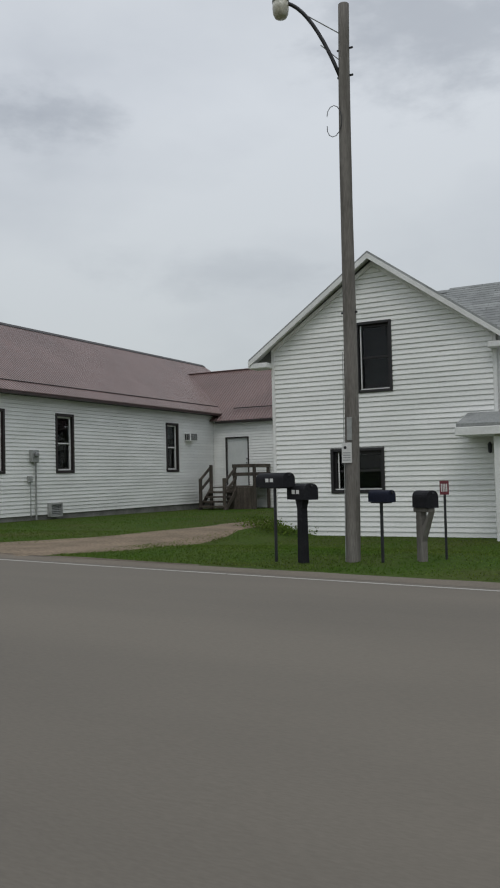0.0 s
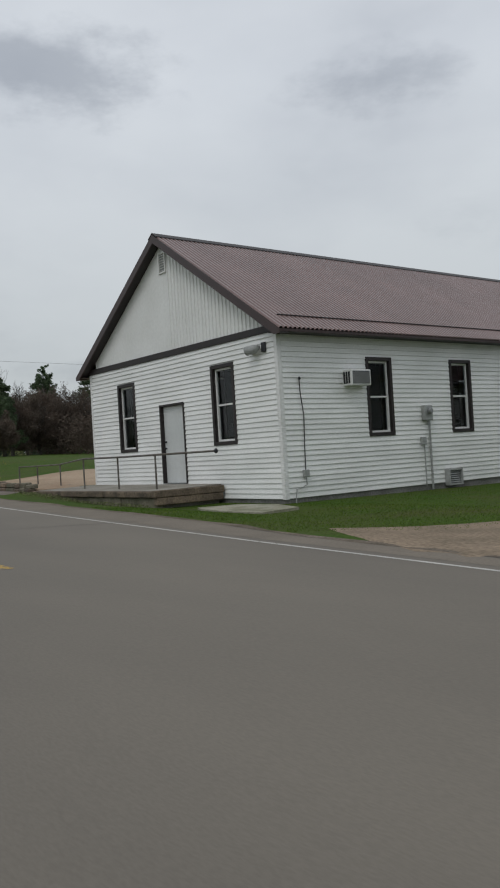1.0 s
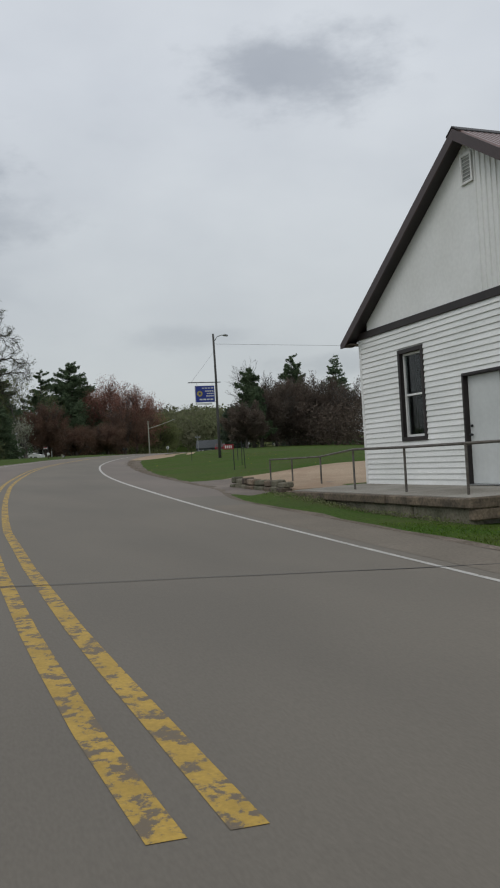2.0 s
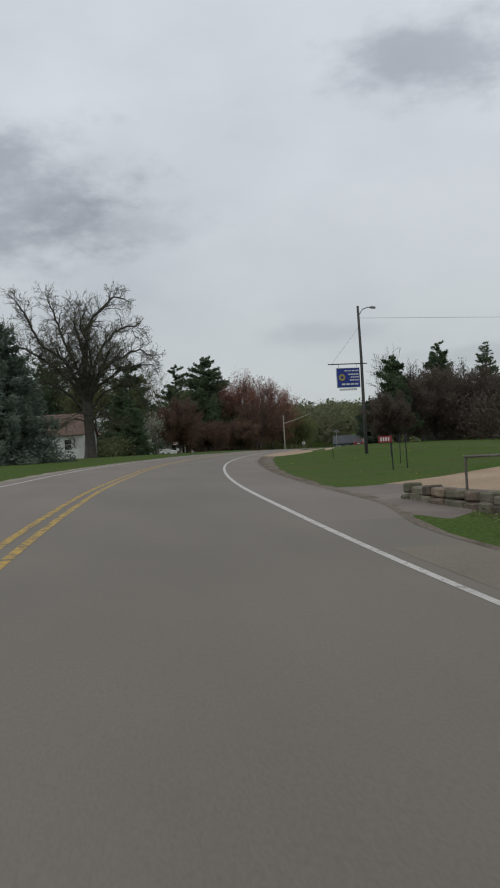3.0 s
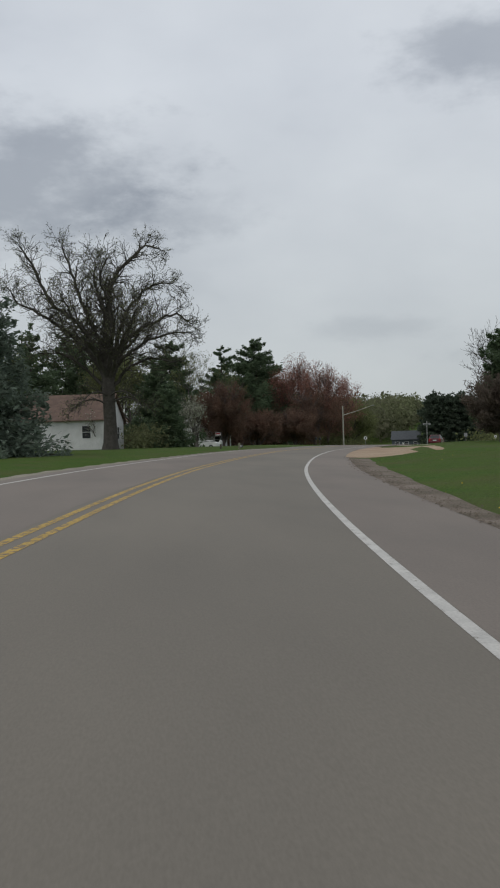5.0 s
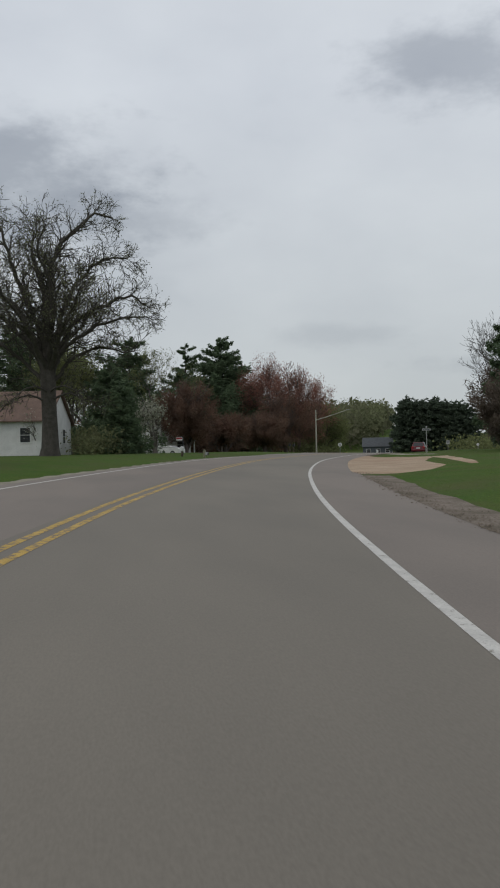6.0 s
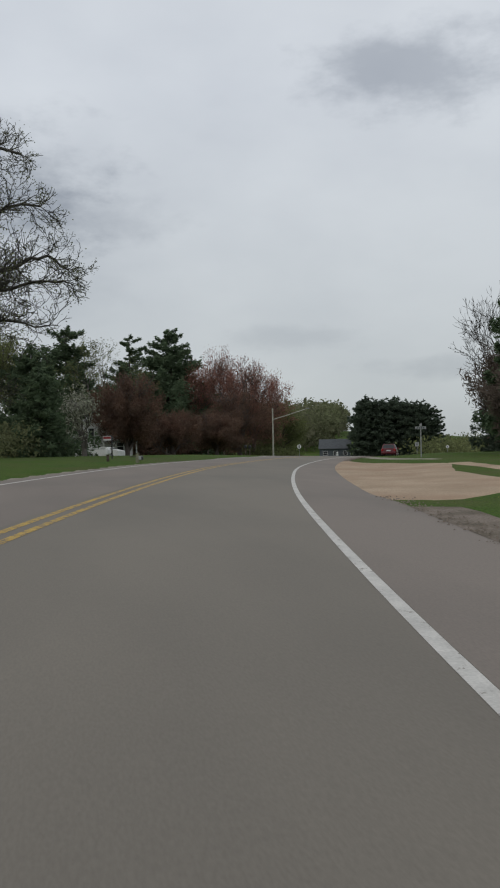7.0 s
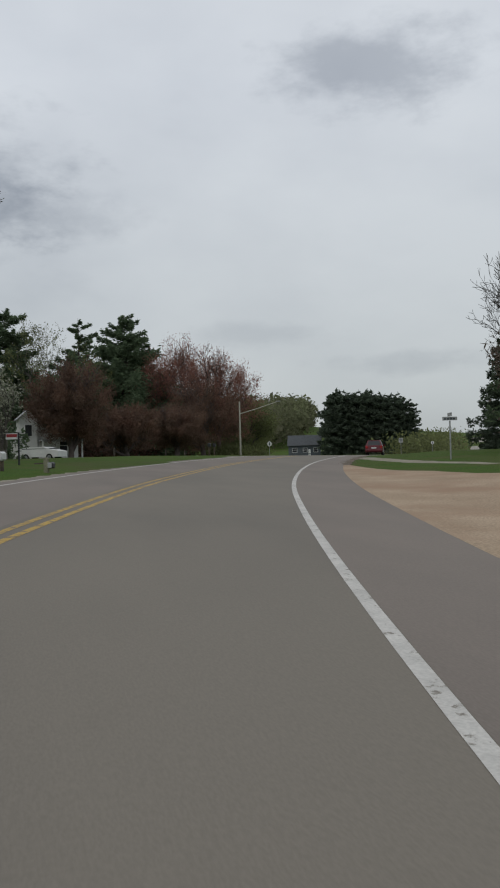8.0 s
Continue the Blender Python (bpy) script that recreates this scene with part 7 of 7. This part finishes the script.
for i, (x, y, h) in enumerate(((-66.8, 45.8, 10.8), (-56.0, 48.9, 11.7), (-46.6, 51.3, 11.1))):
    broadleaf("spring_tree", x, y, "budding tree behind the hall's yard", 70 + i, h, 0.15, 0.18, 6, (4, 3, 3, 3, 2, 2), M_bark, M_spring_leaf, 4500, 0.150, 0.54, "budding trees behind the yard", up=0.12)
conifer("spruce_tree", -128.2, 50.6, "tall dense spruce beyond the gravel lot", 80, 13.0, 3.7, 0.27, 30, 26000, 0.204, M_grove, M_bark, low=0.02, ragged=0.15, droop=0.2, power=0.65)
conifer("spruce_tree", -127.1, 58.7, "tall dense spruce beyond the gravel lot", 81, 16.7, 4.6, 0.27, 30, 9000, 0.245, M_pine, M_bark, low=0.02, ragged=0.15, droop=0.2, power=0.65)

# dark pine grove beyond the bend
first_pine = conifer("grove_pine", -247.0, 80.0, "dark plantation pine in a close grove", 90, 16.5, 3.6, 0.30, 17, 5600, 0.408, M_grove, M_bark, "pines of the far grove", low=0.04, ragged=0.2, droop=0.0, power=0.30, layered=0.2)
rg = random.Random(8)
for i in range(23):
    s, back = (i % 12) / 11.0, i // 12
    x = -247.2 + 9.9 * s - back * 6.9 + rg.uniform(-1.3, 1.3)
    y = 79.4 + 15.1 * s + back * 2.5 + rg.uniform(-1.1, 1.1)
    k = rg.uniform(0.95, 1.04) * (1.0 if s < 0.62 else 0.95 if s < 0.82 else 0.86)
    c = copy_thing(first_pine, on_land(x, y, rg.uniform(0, 360)))
    c.scale = (k, k, k)

# soft green trees at the bend
for i, (x, y, h) in enumerate(((-195.9, 42.0, 10.5), (-206.7, 38.2, 11.7), (-216.5, 46.0, 12.1), (-193.0, 36.6, 9.1), (-227.6, 52.4, 12.4))):
    broadleaf("spring_tree", x, y, "tree in fresh pale green leaf at the bend", 100 + i, h, 0.18, 0.2, 5, (5, 3, 3, 3, 2), M_bark, M_spring_leaf, 5200, 0.150, 0.68, "fresh green trees at the bend", cloud=(9000, h * 0.52, 0.5), up=0.10)


# woods on the far hills: too many to count
def far_woods():
    rng = np.random.default_rng(77)
    core, outer = [], []
    n = 0
    while n < 560:
        x, y = rng.uniform(-600, -262), rng.uniform(-15, 235)
        if (x > -296 and 14 < y < 115) or np.hypot(x + 81, y) < 197 or not 0.115 < (y - 1.8) / (-56.1 - x) < 0.37:
            continue
        h, r = rng.uniform(10.2, 15.4), rng.uniform(3.8, 6.0)
        z = land1(x, y)
        for store, k, lo in ((core, 60, 0.0), (outer, 240, 0.6)):
            d = rng.normal(size=(k, 3))
            d /= np.linalg.norm(d, axis=1)[:, None]
            d *= rng.uniform(lo, 1.0 if lo else 0.85, (k, 1)) ** 0.6
            lump = 1 + 0.22 * np.sin(d[:, :1] * 5 + x) * np.cos(d[:, 1:2] * 4 + y)
            store.append(np.array([x, y, z + h * 0.52]) + d * lump * np.array([r, r, h * 0.5]))
        n += 1
    leaves = np.concatenate([leaf_quads(np.concatenate(core), 1.2, rng), leaf_quads(np.concatenate(outer), 0.37, rng, ratio=0.8)])
    return tagged(new("far_woods", quads("woods", leaves, M_wood_far)), "budding spring woods on low far hills", "woods", kind="stuff")


far_woods()


def hedge_row(name, pts, count, tall, size, leaf, label, seed, width=1.5):
    """Undergrowth along a line: a loose mass of twiggy leaves."""
    rng = np.random.default_rng(seed)
    p = np.array(pts, float)
    seg = rng.integers(0, len(p) - 1, count)
    f = rng.random(count)[:, None]
    c = p[seg] * (1 - f) + p[seg + 1] * f + rng.normal(scale=width * 0.5, size=(count, 2))
    lump = 0.55 + 0.45 * np.sin(c[:, 0] * 0.9 + 1.3 * np.sin(c[:, 1] * 0.7)) ** 2
    z = land(c[:, 0], c[:, 1]) + tall * lump * rng.random(count) ** 0.8
    cc = np.stack([c[:, 0], c[:, 1], z], 1)
    return tagged(new(name, quads(name, leaf_quads(cc, size, rng), leaf)), label, "undergrowth", kind="stuff")


hedge_row("undergrowth_south", [(-146.3, -15.5), (-163.0, -6.5), (-172.8, 4.0), (-178.7, 14.7), (-187.3, 29.4)], 30000, 6.3, 0.19, M_brown_leaf, "brown undergrowth beneath the trees", 1, 4.6)
hedge_row("undergrowth_north", [(-104.7, 40.4), (-91.1, 39.5), (-77.7, 45.4), (-58.8, 50.2), (-42.6, 54.8), (-29.2, 59.4)], 26000, 6.0, 0.18, M_drab_leaf, "brown undergrowth beneath the pines", 2, 4.1)
hedge_row("bushes_cottage", [(-101.1, -4.4), (-107.2, -4.0), (-114.0, -5.5)], 3000, 2.6, 0.13, M_oak_leaf, "loose olive bushes beside the cottage", 3, 2.2)
hedge_row("undergrowth_cottage", [(-119.2, -11.8), (-124.3, -22.9), (-121.1, -36.4), (-107.2, -44.1), (-88.0, -48.8)], 16000, 6.8, 0.23, M_pine, "dark undergrowth behind the cottage", 4, 5.4)
hedge_row("bush_drive", [(8.7, 3.3), (9.6, 2.8)], 1600, 0.28, 0.03, M_blade, "low weeds at the corner of the house", 6, 0.7)
hedge_row("bend_bushes", [(-177.9, 32.4), (-189.0, 38.8), (-200.1, 43.9)], 3500, 2.2, 0.27, M_spring_leaf, "green bushes at the bend", 7, 3.4)
hedge_row("far_bushes", [(-191.7, 72.8), (-213.6, 87.2), (-248.9, 108.9), (-306.5, 143.7)], 5000, 4.6, 0.35, M_spring_leaf, "budding bushes along the far slope", 8, 6.8)
hedge_row("weeds_porch", [(-9.6, -2.25), (-6, -2.25), (-2.2, -2.25)], 900, 0.10, 0.026, M_oak_leaf, "dull weeds along the porch's foot", 9, 0.25)


# ---- grass blades on the nearer lawns ----
def turf():
    rng = np.random.default_rng(3)
    areas = [(-60, -15.5, -3, 12, 130000), (-2, 14, -5, 0.5, 46000), (9, 18, -7, 3.6, 46000), (0, 9, 0, 15, 24000), (-105, -32, -22, 6, 16000), (-105, -66, 6, 30, 6000)]
    spots = []
    for x0, x1, y0, y1, n in areas:
        x, y = rng.uniform(x0, x1, n), rng.uniform(y0, y1, n)
        s = beside(x, y)
        keep = ((s > paved(x) + np.where(x > -8, 0.18, 0.55)) | (s < -8.5))
        keep &= ~((x > -9.3) & (x < 0.05) & (y > -0.05))
        keep &= ~((x > -11.2) & (x < -2.1) & (y > -2.1) & (y < 0))
        keep &= ~((x < -57.5) & (s > 0) & (s < 7.6) & (x > -93))
        keep &= ~((x > 8.85) & (y > 3.6))
        keep &= ~((x < -8.5) & (x > -18.0))
        keep &= ~((np.abs(x - np.interp(y, [-5, -4.2, -3.3, -2, 0.2, 2.6, 7, 13], [7.0, 7.4, 8.0, 8.4, 8.4, 8.15, 7.9, 8.1])) < np.interp(y, [-5, -4, -3, 0], [2.2, 1.7, 1.1, 0.65])) & (y < 13))
        keep &= ~((x > -1.2) & (x < 2.0) & (y > -2.3) & (y < -0.5))
        spots.append(np.stack([x[keep], y[keep]], 1))
    p = np.concatenate(spots)
    z = land(p[:, 0], p[:, 1]) - 0.01
    n = len(p)
    a = rng.uniform(0, 6.283, n)
    h = rng.uniform(0.014, 0.036, n) * np.where(p[:, 0] < -15, 0.55, 1.0)
    w = rng.uniform(0.004, 0.010, n)
    dx, dy = np.cos(a) * w, np.sin(a) * w
    lx, ly = rng.normal(0, 0.02, n), rng.normal(0, 0.02, n)
    base = np.stack([p[:, 0], p[:, 1], z], 1)
    q = np.stack([base + np.stack([-dx, -dy, 0 * dx], 1), base + np.stack([dx, dy, 0 * dx], 1),
                  base + np.stack([lx + dx * 0.5, ly + dy * 0.5, h], 1), base + np.stack([lx - dx * 0.5, ly - dy * 0.5, h * 0.9], 1)], 1)
    tagged(new("lawn_grass", quads("lawn_grass", q, M_blade)), "short spring grass blades on the lawns", "grass", kind="stuff")
    k = rng.integers(0, 60000, 60)
    c = base[k] + np.array([0, 0, 0.05])
    tagged(new("dandelions", quads("dandelions", leaf_quads(c, 0.016, rng, ratio=1.0), M_dandelion)), "scattered yellow dandelions in the lawn", "flowers", kind="stuff")


turf()


# ---- loose stones at the edges of the gravel: too many to count ----
def pebbles():
    rng = np.random.default_rng(12)
    n = 9000
    k = rng.integers(0, len(EDGE), n)
    s = paved(EDGE[k, 0]) - 0.08 + np.abs(rng.normal(0, 0.22, n))
    lot = (EDGE[k, 0] < -58) & (EDGE[k, 0] > -90)
    s = np.where(lot, 1.6 + rng.random(n) * 5.0, s)
    x, y = EDGE[k, 0] + EDGE_N[k, 0] * s + EDGE_T[k, 0] * rng.uniform(-0.5, 0.5, n), EDGE[k, 1] + EDGE_N[k, 1] * s + EDGE_T[k, 1] * rng.uniform(-0.5, 0.5, n)
    keep = (x < -18.5) & (x > -106) & ~lot
    x, y, s = x[keep], y[keep], s[keep]
    z = np.maximum(land(x, y) + 0.03, np.where(s < 2.2, road_z(x, s), -9))
    r = rng.uniform(0.008, 0.028, len(x))
    v, f = [], []
    for i in range(len(x)):
        o = len(v)
        a = rng.uniform(0, 6.28)
        for j in range(4):
            v.append((x[i] + r[i] * math.cos(a + j * 1.57) * (1 + 0.3 * (j % 2)), y[i] + r[i] * math.sin(a + j * 1.57), z[i]))
        v.append((x[i], y[i], z[i] + r[i] * 0.8))
        f += [(o, o + 1, o + 4), (o + 1, o + 2, o + 4), (o + 2, o + 3, o + 4), (o + 3, o, o + 4)]
    me = bpy.data.meshes.new("pebbles")
    me.from_pydata(v, [], f)
    me.materials.append(M_shoulder)
    tagged(new("pebbles", me), "loose brown stones along the verge", "gravel", kind="stuff")


pebbles()
